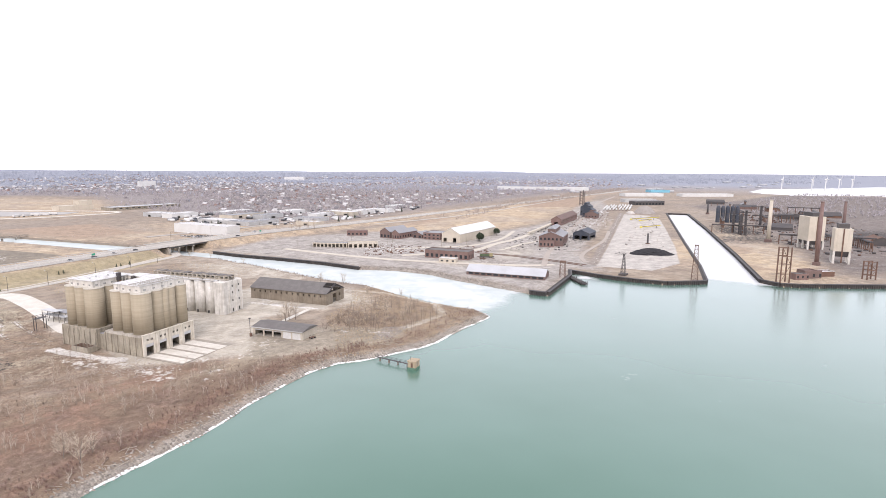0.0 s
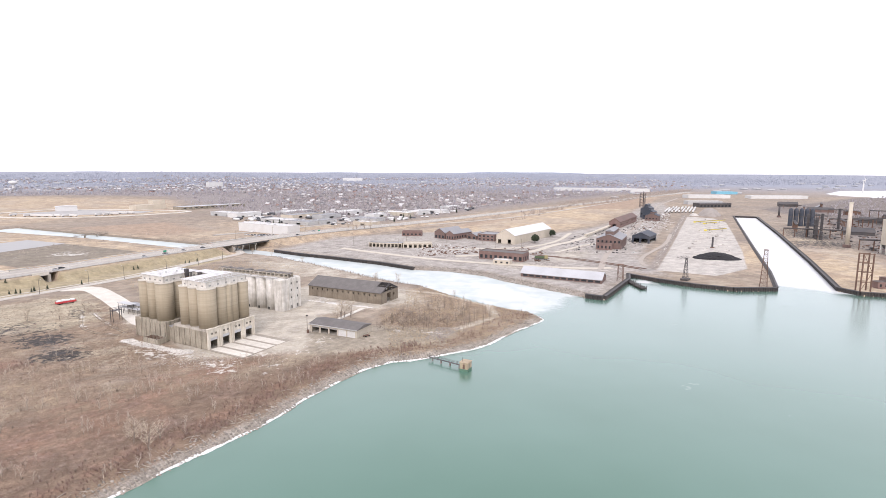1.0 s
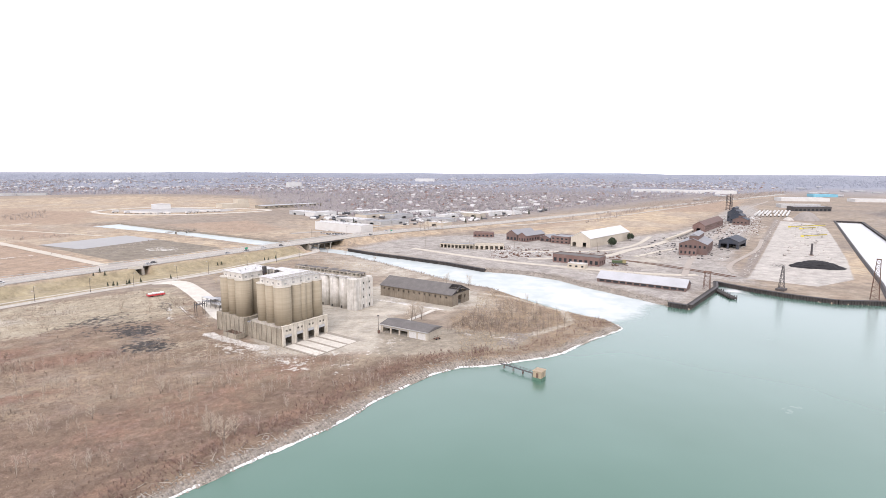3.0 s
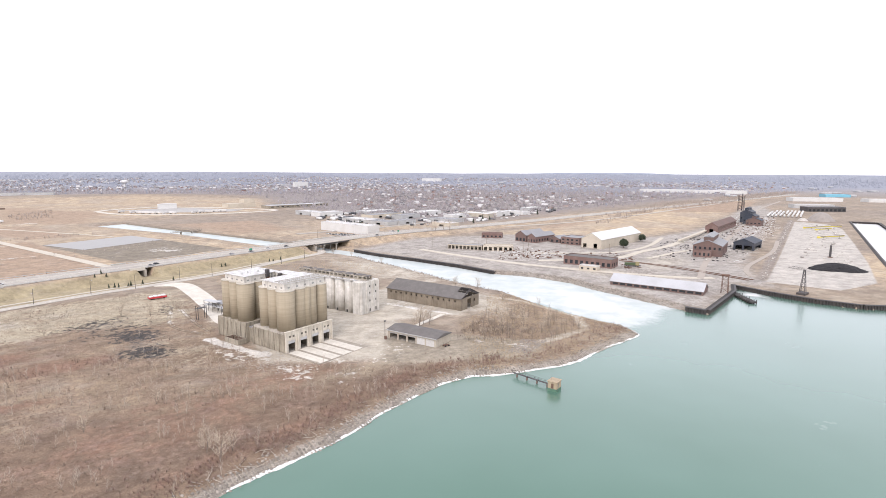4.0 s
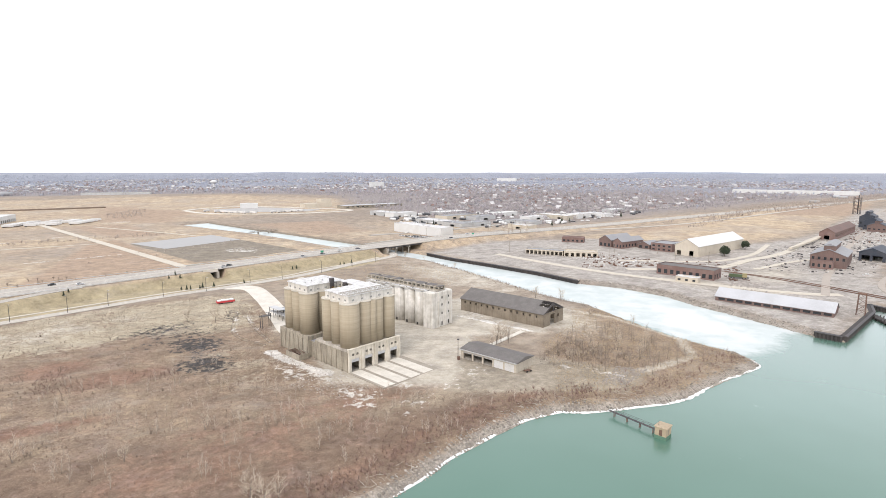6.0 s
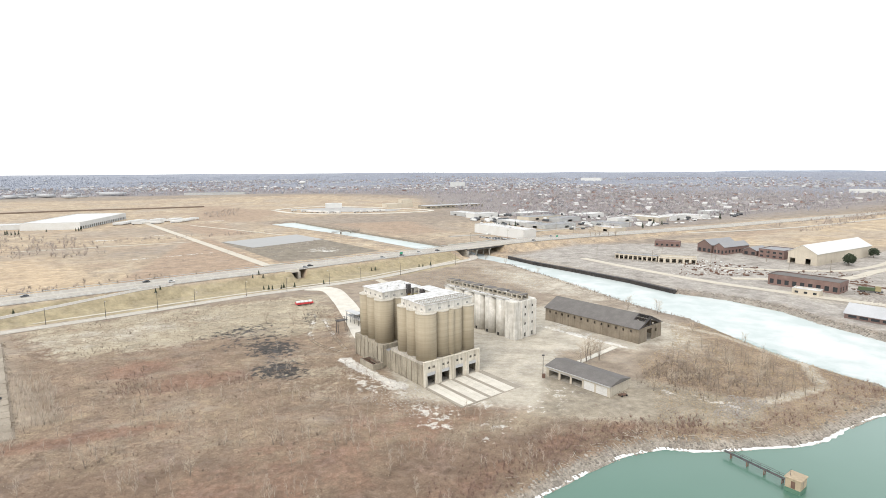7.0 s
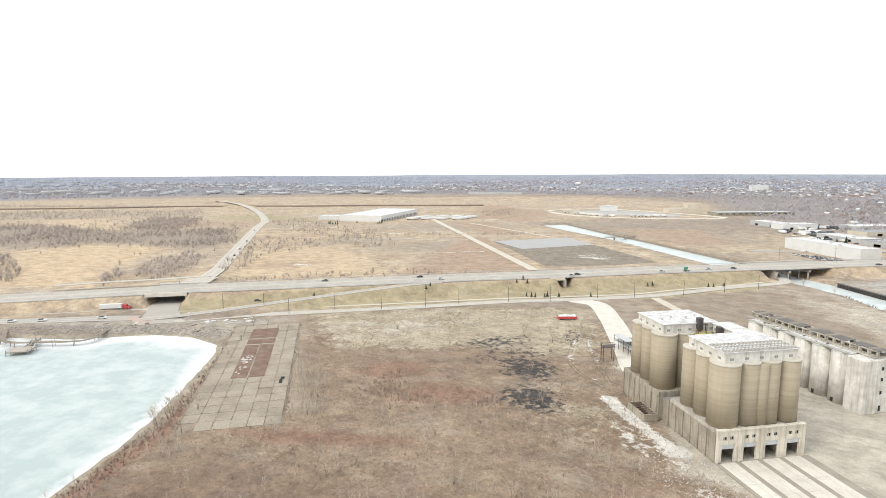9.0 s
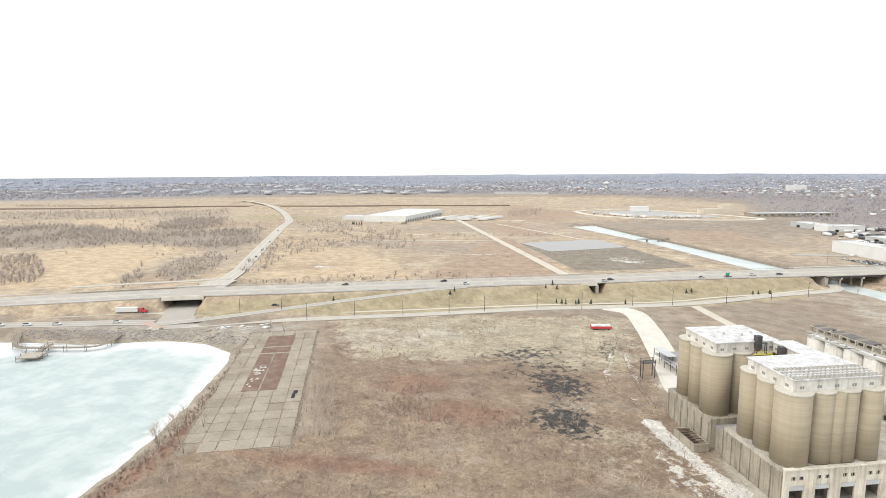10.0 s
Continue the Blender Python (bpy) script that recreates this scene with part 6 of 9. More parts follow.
# ---- pump house at the end of its catwalk ----
ph = thing("pump_house", 97.4, 115.3, 0, 35, "small tan block pump house standing in the lake", "pump house")
part("foundation", Shape().box(-0.08, -0.08, -3, 4.08, 3.68, 1.1), ALGAE, ph, "green algae-covered foundation")
part("wall", pierced(Shape(), 4.0, 1.1, 3.7, 0.25, [(1.4, 2.4, 1.2, 3.1)], lambda q, d, z: (q, d, z)), PUMPWALL, ph)
part("wall", Shape().box(0, 3.35, 1.1, 4.0, 3.6, 3.7), PUMPWALL, ph)
part("wall", pierced(Shape(), 3.1, 1.1, 3.7, 0.25, [(1.0, 2.0, 1.15, 3.1)], lambda q, d, z: (d, 0.25 + q, z)), PUMPWALL, ph)
part("wall", Shape().box(3.75, 0.25, 1.1, 4.0, 3.35, 3.7), PUMPWALL, ph)
part("roof", Shape().box(-0.25, -0.25, 3.7, 4.25, 3.85, 3.98, 0.1), PUMPWALL, ph)
part("window_board", Shape().box(1.4, 0.12, 1.2, 2.4, 0.18, 3.3), TIMBER, ph)
part("door", Shape().box(0.1, 1.25, 1.15, 0.16, 2.25, 3.3), RUST, ph)
part("aerial", Shape().bar((1, 2.8, 3.9), (1, 2.8, 5.7), 0.06), STEEL, ph)
cw = thing("catwalk", 89.4, 135.8, 0, -63.6, "dark steel catwalk on thin trestles over water", "catwalk")
part("deck", Shape().box(0, -0.45, 1.45, 18.2, 0.45, 1.58), STEEL, cw)
for k in (-0.5, 0.44):
    part("handrail", Shape().box(0, k, 2.5, 18.2, k + 0.06, 2.57).box(0, k, 2.05, 18.2, k + 0.04, 2.1), STEEL, cw)
    for i in range(8):
        part("post", Shape().box(i * 2.54, k, 1.58, i * 2.54 + 0.06, k + 0.06, 2.5), STEEL, cw)
for i in range(4):
    part("trestle", Shape().box(2 + i * 4.8, -0.42, -3, 2.2 + i * 4.8, -0.24, 1.45).box(2 + i * 4.8, 0.24, -3, 2.2 + i * 4.8, 0.42, 1.45), RUST, cw)

# ---- old floor slab west of the silos ----
sl = thing("old_floor_slab", SLAB_O[0], SLAB_O[1], LAND - 0.2, SLAB_T, "cracked concrete floor slab of a demolished hall", "slab", "", "structure")
rs = random.Random(5)
part("slab_bed", Shape().box(-0.6, -0.6, -0.8, 32.4, 122.6, 0.22), surf("slab_joint_dirt", (0.25, 0.21, 0.165), (0.18, 0.145, 0.115), 0.95), sl)
protos = []
for k in range(6):
    a = rs.uniform(0.05, 0.2)
    protos.append(as_mesh("concrete_panel", Shape().box(0.06, 0.06, 0, 5.24, 6.29, 0.14 + 0.008 * k, 0.02), SLAB))
for i in range(6):
    for j in range(19):
        if rs.random() < 0.04:
            continue
        ob = part("concrete_panel", protos[rs.randrange(6)], None, sl)
        ob.matrix_local = pose(i * 5.3 + rs.uniform(-0.05, 0.05), j * 6.35, 0.2 + rs.uniform(0, 0.04), rs.uniform(-0.2, 0.2), 0, rs.uniform(-0.35, 0.35))
for a, b, c, d in ((9.4, 44, 15.3, 86), (16.1, 44, 22.0, 86), (9.4, 88, 22.0, 95), (9.4, 97, 22.0, 113)):
    part("red_tile_floor", Shape().box(a, b, 0.3, c, d, 0.46), RUSTFLOOR, sl, "rust-red tiled floor")
for k in range(26):
    a, b = rs.uniform(9.6, 13.6), rs.uniform(48, 72)
    part("plaster_scrap", Shape().slab([(a, b), (a + rs.uniform(0.4, 1.8), b + 0.1), (a + rs.uniform(0.3, 1.2), b + rs.uniform(0.6, 2.6))], 0.46, 0.5 + 0.01 * k / 26), DIRTWHITE, sl)
part("sump", Shape().box(28.2, 35, 0.4, 29.4, 39.0, 0.47).box(28.5, 39.0, 0.4, 30.0, 41.8, 0.47), COAL, sl, "dark water-filled sump")

# ---- far bank: works buildings ----
def bays_of(n, length, z0, z1, fill=0.6, start=0.0):
    p = (length - start) / n
    return [(start + k * p + p * (1 - fill) / 2, start + (k + 1) * p - p * (1 - fill) / 2, z0, z1) for k in range(n)]


gabled("white_roof_shed", 264.7, 216.6, 36.0, 16.4, 60.5, 2.7, 6.8, BRICKDARK, PALEROOF, "long low brick shed with a white sheet roof", "shed", holes={"left": bays_of(12, 59, 0.6, 2.0, 0.75)})
gabled("white_hangar", 315, 435, -62, 22.5, 95.0, 9.5, 15.8, CREAM, WHITE, "large cream sheet-metal hangar with white roof", "hangar", holes={"front": [(2, 6, 0, 4.5), (14, 18, 0, 5)]})
flat_building("brick_ruin", 243.5, 352, -55, 42, 16, 7.4, BRICK, DARKROOF, "long roofless red brick works ruin", "brick building", holes={"front": bays_of(9, 42, 1.0, 4.2, 0.55), "right": bays_of(3, 15, 1, 4, 0.5)})
flat_building("pump_annex", 240, 322.5, -50, 15, 8, 3.8, CREAM, SNOWROOF, "small cream annex before the brick ruin", "annex", holes={"front": bays_of(3, 15, 1, 2.4, 0.4)})
flat_building("garage_row", 178, 468, -38, 36, 12, 4.8, CREAM, GREYROOF, "low cream row of open truck bays", "garage row", holes={"front": bays_of(9, 36, 0, 3.6, 0.7)})
flat_building("garage_row", 207, 444, -26, 30, 12, 5.0, CREAM, TANWALL, "low cream garage row with dark bays", "garage row", holes={"front": bays_of(6, 30, 0, 3.6, 0.6)})
flat_building("brick_gatehouse", 246, 540, -30, 24, 12, 5.5, BRICK, BRICK, "low red brick gatehouse", "brick building", holes={"front": bays_of(5, 24, 1, 3, 0.5)})
gabled("workshop", 272, 503, -65, 15, 36, 7.5, 12.0, BRICKDARK, GREYROOF, "dark gabled workshop with grey roof", "workshop", holes={"front": bays_of(3, 15, 0.8, 4, 0.6)})
gabled("workshop", 279, 487, -65, 11, 36, 7.0, 10.5, BRICK, GREYROOF, "red brick gabled workshop with grey roof", "workshop", holes={"front": bays_of(3, 11, 1, 4, 0.5), "right": bays_of(7, 35, 1.5, 4, 0.5)})
gabled("workshop", 303, 480, -62, 13, 20, 4.6, 7.4, BRICKDARK, GREYROOF, "small sooty gabled workshop", "workshop", holes={"front": bays_of(2, 13, 0.8, 3.4, 0.5)})
flat_building("brick_office", 308, 464, -57, 21, 24, 8.0, BRICK, GREYROOF, "two-storey red brick office block", "brick building", holes={"front": bays_of(4, 21, 1.0, 2.6, 0.5) + bays_of(4, 21, 4.4, 6.2, 0.5)})
gabled("mill_hall", 387.6, 356.7, -52, 25, 46, 10.0, 15.0, BRICKDARK, GREYROOF, "sooty brick mill hall with a roof monitor", "mill", holes={"front": [(11, 15, 0, 5), *bays_of(6, 25, 6.2, 8.6, 0.45)], "right": bays_of(9, 45, 2.5, 7.5, 0.5)}, monitor=(4.0, 2.8))
flat_building("mill_annex", 381, 349, -52, 15, 7.5, 6.5, BRICK, BRICKDARK, "red brick annex of the mill", "annex", holes={"front": bays_of(4, 15, 1.5, 4.2, 0.45)})
gabled("black_shed", 456, 374, -60, 19, 34, 7.5, 11.5, BLUESTEEL, BLUESTEEL, "dark blue sheet-metal open shed", "shed", holes={"front": [(2, 8, 0, 5), (10, 17, 0, 5)], "right": [(3, 30, 0, 4)]})
gabled("rolling_hall", 546, 504, -57, 15, 118, 8.5, 13.5, BRICK, BRICKDARK, "long red brick rolling hall", "mill", holes={"right": bays_of(20, 117, 3, 6.5, 0.5), "front": [(5, 10, 0, 5)]})
for k, (x, y, w_, l_, e_, r_) in enumerate(((676, 560, 20, 22, 8, 12), (692, 580, 18, 24, 12, 16.5), (712, 604, 17, 30, 15, 20))):
    gabled("blast_house", x, y, -57, w_, l_, e_, r_, BRICKDARK if k == 0 else BLUESTEEL, BLUESTEEL, "dark sheet-clad blast house with a steep roof", "blast house", "blast houses", monitor=(2.6, 1.8), holes={"front": bays_of(4, w_, e_ * 0.35, e_ * 0.55, 0.5)})
st = thing("furnace_tower", 915, 790, LAND, 33, "dark steel furnace tower of open frames", "tower")
for i in range(5):
    part("floor", Shape().box(-5, -5, i * 6 + 4, 5, 5, i * 6 + 4.3), RUST, st)
for a in (-5, 5):
    for b in (-5, 5):
        part("leg", Shape().box(a - 0.3, b - 0.3, 0, a + 0.3, b + 0.3, 31), STEEL, st)
for k, (a, b, c, d) in enumerate(((-5, -5, 5, -5), (5, -5, 5, 5), (-5, 5, 5, 5), (-5, -5, -5, 5))):
    for i in range(5):
        part("brace", Shape().bar((a, b, i * 6), (c, d, i * 6 + 6), 0.2), STEEL, st)
part("stack", Shape().drum(9, 0, 0, 34, 1.0, 0.8, 12), STEEL, st)
flat_building("dark_depot", 1024, 732, -20, 74, 26, 9, STEEL, GREYROOF, "long dark depot building", "depot", holes={"front": bays_of(9, 74, 0.5, 5, 0.6)})
solid("wall_conveyor", ribbon(smooth_line([(440, 432), (520, 484), (640, 574)], 8), 1.4, -1.4, 6.2, 1.6), CREAM, "pale covered conveyor line on the ground edge", "conveyor", kind="structure")

# storage yard
def heap(name, x, y, rx, ry, h, turn, material, label, seed):
    rng = np.random.default_rng(seed)
    s, n, m = Shape(), 36, 9
    rings = []
    for j in range(m):
        f = j / (m - 1)
        rings.append([((1 - f * 0.96) * rx * math.cos(a) * (1 + 0.09 * math.sin(3 * a + seed) + 0.04 * rng.normal()), (1 - f * 0.96) * ry * math.sin(a) * (1 + 0.07 * math.sin(5 * a) + 0.04 * rng.normal()), h * (1 - (1 - f) ** 1.9) + 0.12 * rng.normal() * (0 < j) - 0.1 * (j == 0)) for a in np.linspace(0, 2 * np.pi, n, False)])
    s.stack(rings)
    return solid(name, s, material, label, "heap", m=pose(x, y, LAND, 0, 0, turn))


heap("coal_heap", 441, 257, 21, 12, 5.6, -38, COAL, "black coal heap on pale yard ground", 3)
heap("aggregate_cone", 856, 580, 20, 20, 14, 0, AGGREGATE, "large grey aggregate cone", 8)
heap("aggregate_cone", 826, 588, 8, 8, 5, 0, DIRTWHITE, "small white material pile", 9)
ct = thing("chimney_stump", 500, 305, LAND, 0, "short dark leaning chimney stump in the yard", "stump")
part("shaft", Shape().drum(0, 0, 0, 11.5, 1.0, 0.8, 12), STEEL, ct)
part("base", Shape().box(-1.6, -1.6, 0, 1.6, 1.6, 0.7, 0.1), RUST, ct)


def lattice(name, x, y, turn, base, top, h, levels, material, label, group="", lean=0.0):
    root = thing(name, x, y, LAND, turn, label, "mast", group)
    def at_(i, a, b):
        f = i / levels
        hw_ = (base * (1 - f) + top * f) / 2
        return Vector((a * hw_ + lean * f, b * hw_, h * f))
    for a in (-1, 1):
        for b in (-1, 1):
            part("leg", Shape().bar(at_(0, a, b), at_(levels, a, b), 0.16), material, root)
    for i in range(levels):
        for (a, b), (c, d) in (((-1, -1), (1, -1)), ((1, -1), (1, 1)), ((1, 1), (-1, 1)), ((-1, 1), (-1, -1))):
            part("brace", Shape().bar(at_(i, a, b), at_(i + 1, c, d), 0.085), material, root)
            part("crossbar", Shape().bar(at_(i + 1, a, b), at_(i + 1, c, d), 0.09), material, root)
    part("cap", Shape().box(at_(levels, -1, -1).x - 0.3, at_(levels, -1, -1).y - 0.3, h, at_(levels, 1, 1).x + 0.3, at_(levels, 1, 1).y + 0.3, h + 0.5), material, root)
    return root


lattice("lattice_mast", 360, 159, 35, 4.6, 2.0, 26, 9, RUST, "tall rusty lattice mast on the quay")
cr = lattice("derrick", 331, 200, 20, 3.4, 0.9, 16, 6, STEEL, "small dark derrick on a steel base at the quay")
part("base_box", Shape().box(-3.4, -2.6, 0, 3.4, 2.6, 1.4, 0.1), STEEL, cr)
lattice("lattice_mast", 285, 219, 35, 4.0, 3.4, 12, 4, RUST, "short rusty lattice tower by the wharf")
for (x, y, uh) in ((409, 121, 26), (476, 92, 14)):
    root = thing("unloader_frame", x, y, LAND, -25, "rusty steel unloader frame of four tall legs", "frame", "unloader frames")
    for a in (-3.6, 3.6):
        for b in (-2, 2):
            part("leg", Shape().box(a - 0.35, b - 0.35, 0, a + 0.35, b + 0.35, uh), RUST, root)
    for z0 in (uh * 0.24, uh * 0.5, uh * 0.74, uh - 0.7):
        part("tie", Shape().box(-3.6, -2.2, z0, 3.6, -1.8, z0 + 0.5).box(-3.6, 1.8, z0, 3.6, 2.2, z0 + 0.5), RUST, root)
    part("brace", Shape().bar((-3.6, -2, 0.5), (3.6, -2, uh * 0.5), 0.2).bar((3.6, -2, uh * 0.5), (-3.6, -2, uh - 0.5), 0.2), RUST, root)
flat_building("brick_hut", 426, 120, -25, 9, 6, 4.6, BRICK, DARKROOF, "small red brick hut on the quay", "hut", holes={"front": bays_of(3, 12, 1.2, 3.2, 0.4)})
flat_building("brick_hut", 437, 119, -25, 11, 8, 6.2, BRICKDARK, BRICKDARK, "sooty brick hut on the quay", "hut", holes={"front": bays_of(3, 16, 1.2, 3.6, 0.4)})
flat_building("quay_shed", 456, 116, -25, 12, 7, 4, RUST, SNOWROOF, "low rusty quay shed with a pale roof", "shed")


def bunker(x, y, turn, w_, d_, h, legs, label):
    root = thing("ore_bunker", x, y, LAND, turn, label, "bunker", "ore bunkers")
    for a in (0.8, w_ / 2, w_ - 0.8):
        for b in (0.8, d_ - 0.8):
            part("leg", Shape().box(a - 0.8, b - 0.8, 0, a + 0.8, b + 0.8, legs), WHITEWASH, root)
    part("bin", Shape().box(0, 0, legs, w_, d_, h, 0.3), CREAM, root)
    part("hopper", Shape().stack([[(2, 2, legs * 0.55), (w_ - 2, 2, legs * 0.55), (w_ - 2, d_ - 2, legs * 0.55), (2, d_ - 2, legs * 0.55)], [(0.5, 0.5, legs), (w_ - 0.5, 0.5, legs), (w_ - 0.5, d_ - 0.5, legs), (0.5, d_ - 0.5, legs)]]), STEEL, root)
    for k in range(3):
        part("window_pane", Shape().box((k + 0.7) * w_ / 3.6, -0.05, h - 4, (k + 0.7) * w_ / 3.6 + 1.5, 0.02, h - 2.4), GLASS, root)
    part("roof_house", Shape().box(2, d_ * 0.2, h, w_ - 2, d_ * 0.8, h + 4), STEEL, root)
    part("side_ladder", Shape().box(-0.35, d_ * 0.5 - 0.5, 1, -0.02, d_ * 0.5 + 0.5, h), RUST, root)
    return root


bunker(618, 182, 52, 20, 16, 34, 9, "tall cream ore bunker on concrete legs")
bunker(539.5, 128.5, 30, 14.5, 13, 31, 11, "tall cream ore bunker on dark hoppers")


def chimney(x, y, h, r, material, label):
    root = thing("chimney", x, y, LAND, 0, label, "chimney", "plant chimneys")
    part("shaft", Shape().drum(0, 0, 0, h, r, r * 0.78, 20), material, root, smooth=True)
    part("rim", Shape().drum(0, 0, h, h + 0.8, r * 0.88, r * 0.88, 20), material, root)
    part("plinth", Shape().box(-r * 1.3, -r * 1.3, 0, r * 1.3, r * 1.3, 3, 0.2), BRICKDARK, root)


chimney(510.7, 142.5, 54, 1.75, BRICK, "tall red brick chimney")
chimney(818, 243, 40, 2.1, BRICKDARK, "tall dark red brick chimney")
chimney(634, 245, 47, 2.2, CREAM, "pale concrete chimney stack")
chimney(938, 506, 19, 1.8, STEEL, "short dark steel stack")
for k in range(5):
    x, y = 806 + k * 5.2, 408 - k * 4.6
    root = thing("blast_stove", x, y, LAND, 0, "dark steel blast stove with domed top", "stove", "blast stoves")
    part("shell", Shape().stack([[(r * math.cos(a), r * math.sin(a), z) for a in np.linspace(0, 2 * np.pi, 16, False)] for r, z in ((3.0, 0), (3.0, 22), (2.5, 24.5), (1.2, 26))]), BLUESTEEL, root)
    part("band", Shape().drum(0, 0, 14, 14.6, 3.12, n=16), STEEL, root)
for (x, y, h) in ((684, 306, 24), (676, 300, 26), (690, 318, 28), (672, 292, 10), (770, 345, 24), (800, 340, 30)):
    root = thing("process_tower", x, y, LAND, 30, "dark slender process tower with platforms", "tower", "process towers")
    part("column", Shape().drum(0, 0, 0, h, 1.6, n=12), STEEL, root)
    for i in range(int(h / 6)):
        part("platform", Shape().box(-2.6, -2.6, 5 + i * 6, 2.6, 2.6, 5.4 + i * 6), STEEL, root)
rp = random.Random(11)
for k in range(22):
    x, y = rp.uniform(640, 1200), 0
    y = 0.62 * x - 190 + rp.uniform(-95, 110)
    if inside(LAKE, np.array([x]), np.array([y]))[0][0] > -22:
        continue
    root = thing("pipe_bridge", x, y, LAND, rp.choice((35, 35, -55)) + rp.uniform(-8, 8), "dark elevated pipe bridge on steel trestles", "pipe bridge", "pipe bridges")
    L, h = rp.uniform(30, 90), rp.uniform(7, 15)
    part("pipe", Shape().bar((-L / 2, 0, h), (L / 2, 0, h), 0.9, 8).bar((-L / 2, 1.8, h), (L / 2, 1.8, h), 0.6, 8), STEEL, root)
    for i in range(int(L / 12) + 1):
        part("trestle", Shape().box(-L / 2 + i * 12, -0.4, 0, -L / 2 + i * 12 + 0.7, 0.3, h).box(-L / 2 + i * 12, 1.6, 0, -L / 2 + i * 12 + 0.7, 2.3, h), RUST, root)
for k in range(9):
    x = rp.uniform(700, 1300)
    y = 0.62 * x - 190 + rp.uniform(-150, 150)
    if inside(LAKE, np.array([x]), np.array([y]))[0][0] > -40 or x < 660 and y > 180:
        continue
    gabled("plant_shed", x, y, rp.choice((35, 125)) + rp.uniform(-5, 5), rp.uniform(14, 24), rp.uniform(25, 60), rp.uniform(4, 7), rp.uniform(8, 10.5), rp.choice((BRICKDARK, STEEL, RUST)), rp.choice((STEEL, GREYROOF, RUST)), "dark derelict plant shed", "plant shed", "plant sheds")
# wind turbines beyond the plant
for (x, y) in ((2297, 1035), (2410, 976), (2461, 949), (2512, 922), (2562, 896)):
    root = thing("wind_turbine", x, y, 0, 20 + x % 40, "white three-bladed wind turbine by the far lake", "turbine", "wind turbines")
    part("tower", Shape().drum(0, 0, 0, 46, 2.2, 1.3, 12), WHITE, root)
    part("nacelle", Shape().box(-1.8, -4, 45, 1.8, 4, 48.5, 0.4), WHITE, root)
    for i in range(3):
        a = radians(120 * i + x % 90)
        part("blade", Shape().bar((0, -4.4, 47), (26 * math.sin(a), -4.4, 47 + 26 * math.cos(a)), 1.3, 4, 0.4), WHITE, root)

# ---- beyond the highway ----
flat_building("box_store", 74.5, 682, -58, 90, 20, 11, WHITE, SNOWROOF, "big plain white warehouse", "warehouse", plant=2)
ri = random.Random(21)
IND = [(150, 740, 40, 24), (190, 715, 36, 22), (232, 690, 34, 20), (120, 800, 60, 26), (175, 830, 70, 28), (250, 760, 50, 24), (215, 800, 46, 22), (300, 790, 44, 20), (95, 880, 50, 24), (330, 840, 60, 26), (270, 860, 50, 24), (385, 800, 40, 22), (420, 860, 46, 24), (60, 950, 60, 24), (180, 900, 60, 30), (500, 900, 44, 22)]
for x, y, w_, l_ in IND:
    h_ = ri.uniform(5, 8)
    flat_building("industrial_unit", x, y, ri.choice((32, 32, -58)), w_, l_, h_, ri.choice((WHITE, CREAM, TANWALL, GALV)), ri.choice((SNOWROOF, WHITE, GREYROOF)), "low flat-roofed industrial unit with pale walls", "warehouse", "industrial units", holes={"front": bays_of(max(1, int(w_ / 24)), w_, 0.0, 3, 0.2)}, plant=2)
flat_building("logistics_hall", -543, 765, 8, 75, 170, 10, WHITE, WHITE, "huge white logistics warehouse", "warehouse", holes={"right": bays_of(24, 169, 0, 4.2, 0.5)})
flat_building("logistics_office", -590, 770, 20, 60, 30, 6.5, WHITE, SNOWROOF, "low white office wing", "warehouse")
flat_building("far_depot", 20, 1100, 28, 140, 34, 6, BLOCK, PALEROOF, "long low depot with grey roof and open sides", "depot", holes={"front": bays_of(12, 140, 2.6, 4.2, 0.5)})
flat_building("cream_works", -60, 1135, 28, 60, 26, 9, CREAM, CREAM, "cream works building among sheds", "works")
flat_building("cream_works", -30, 1170, 28, 24, 20, 16, CREAM, CREAM, "tall cream works building", "works")
flat_building("long_white_store", 1322, 1611, -46, 345, 40, 11, WHITE, WHITE, "very long white distribution hall", "warehouse")
flat_building("blue_store", 1640, 1150, -27, 70, 40, 8, BLUE, BLUE, "large blue sheet-clad warehouse", "warehouse")
flat_building("white_store", 1330, 1010, -28, 120, 40, 9, WHITE, SNOWROOF, "white flat warehouse beyond the yard", "warehouse")
flat_building("white_store", 1480, 920, -28, 160, 36, 8, WHITE, SNOWROOF, "long white flat warehouse beyond the yard", "warehouse")
flat_building("grey_store", 1090, 815, -28, 80, 26, 8, GALV, SNOWROOF, "grey flat warehouse beyond the yard", "warehouse")
flat_building("rail_shed", -760, 1830, 8, 190, 30, 8, GALV, GREYROOF, "long dark rail shed", "depot")
gabled("ring_lot_office", -190, 1150, 10, 34, 20, 9, 10, WHITE, WHITE, "white office block in the gravel ring", "office")
solid("ring_lot", ribbon(smooth_line([(-277, 1090), (-230, 1030), (-150, 1000), (-60, 1000), (30, 1055), (-40, 1130), (-120, 1180), (-200, 1210), (-270, 1150), (-285, 1100)], 10), 5, -5, 3.1, 0.5), APRON, "pale gravel ring drive", "drive", kind="structure")
solid("ring_lot_yard", Shape().slab([(-250, 1120), (-150, 1050), (-50, 1050), (-30, 1090), (-160, 1180)], 2.4, 3.05), surf("wet_yard", (0.33, 0.32, 0.31), (0.45, 0.44, 0.42), 0.8), "grey paved yard inside the ring", "yard", kind="structure")
wtw = thing("water_tower", -498, 2432, 0, 0, "pale blue spheroid water tower", "water tower")
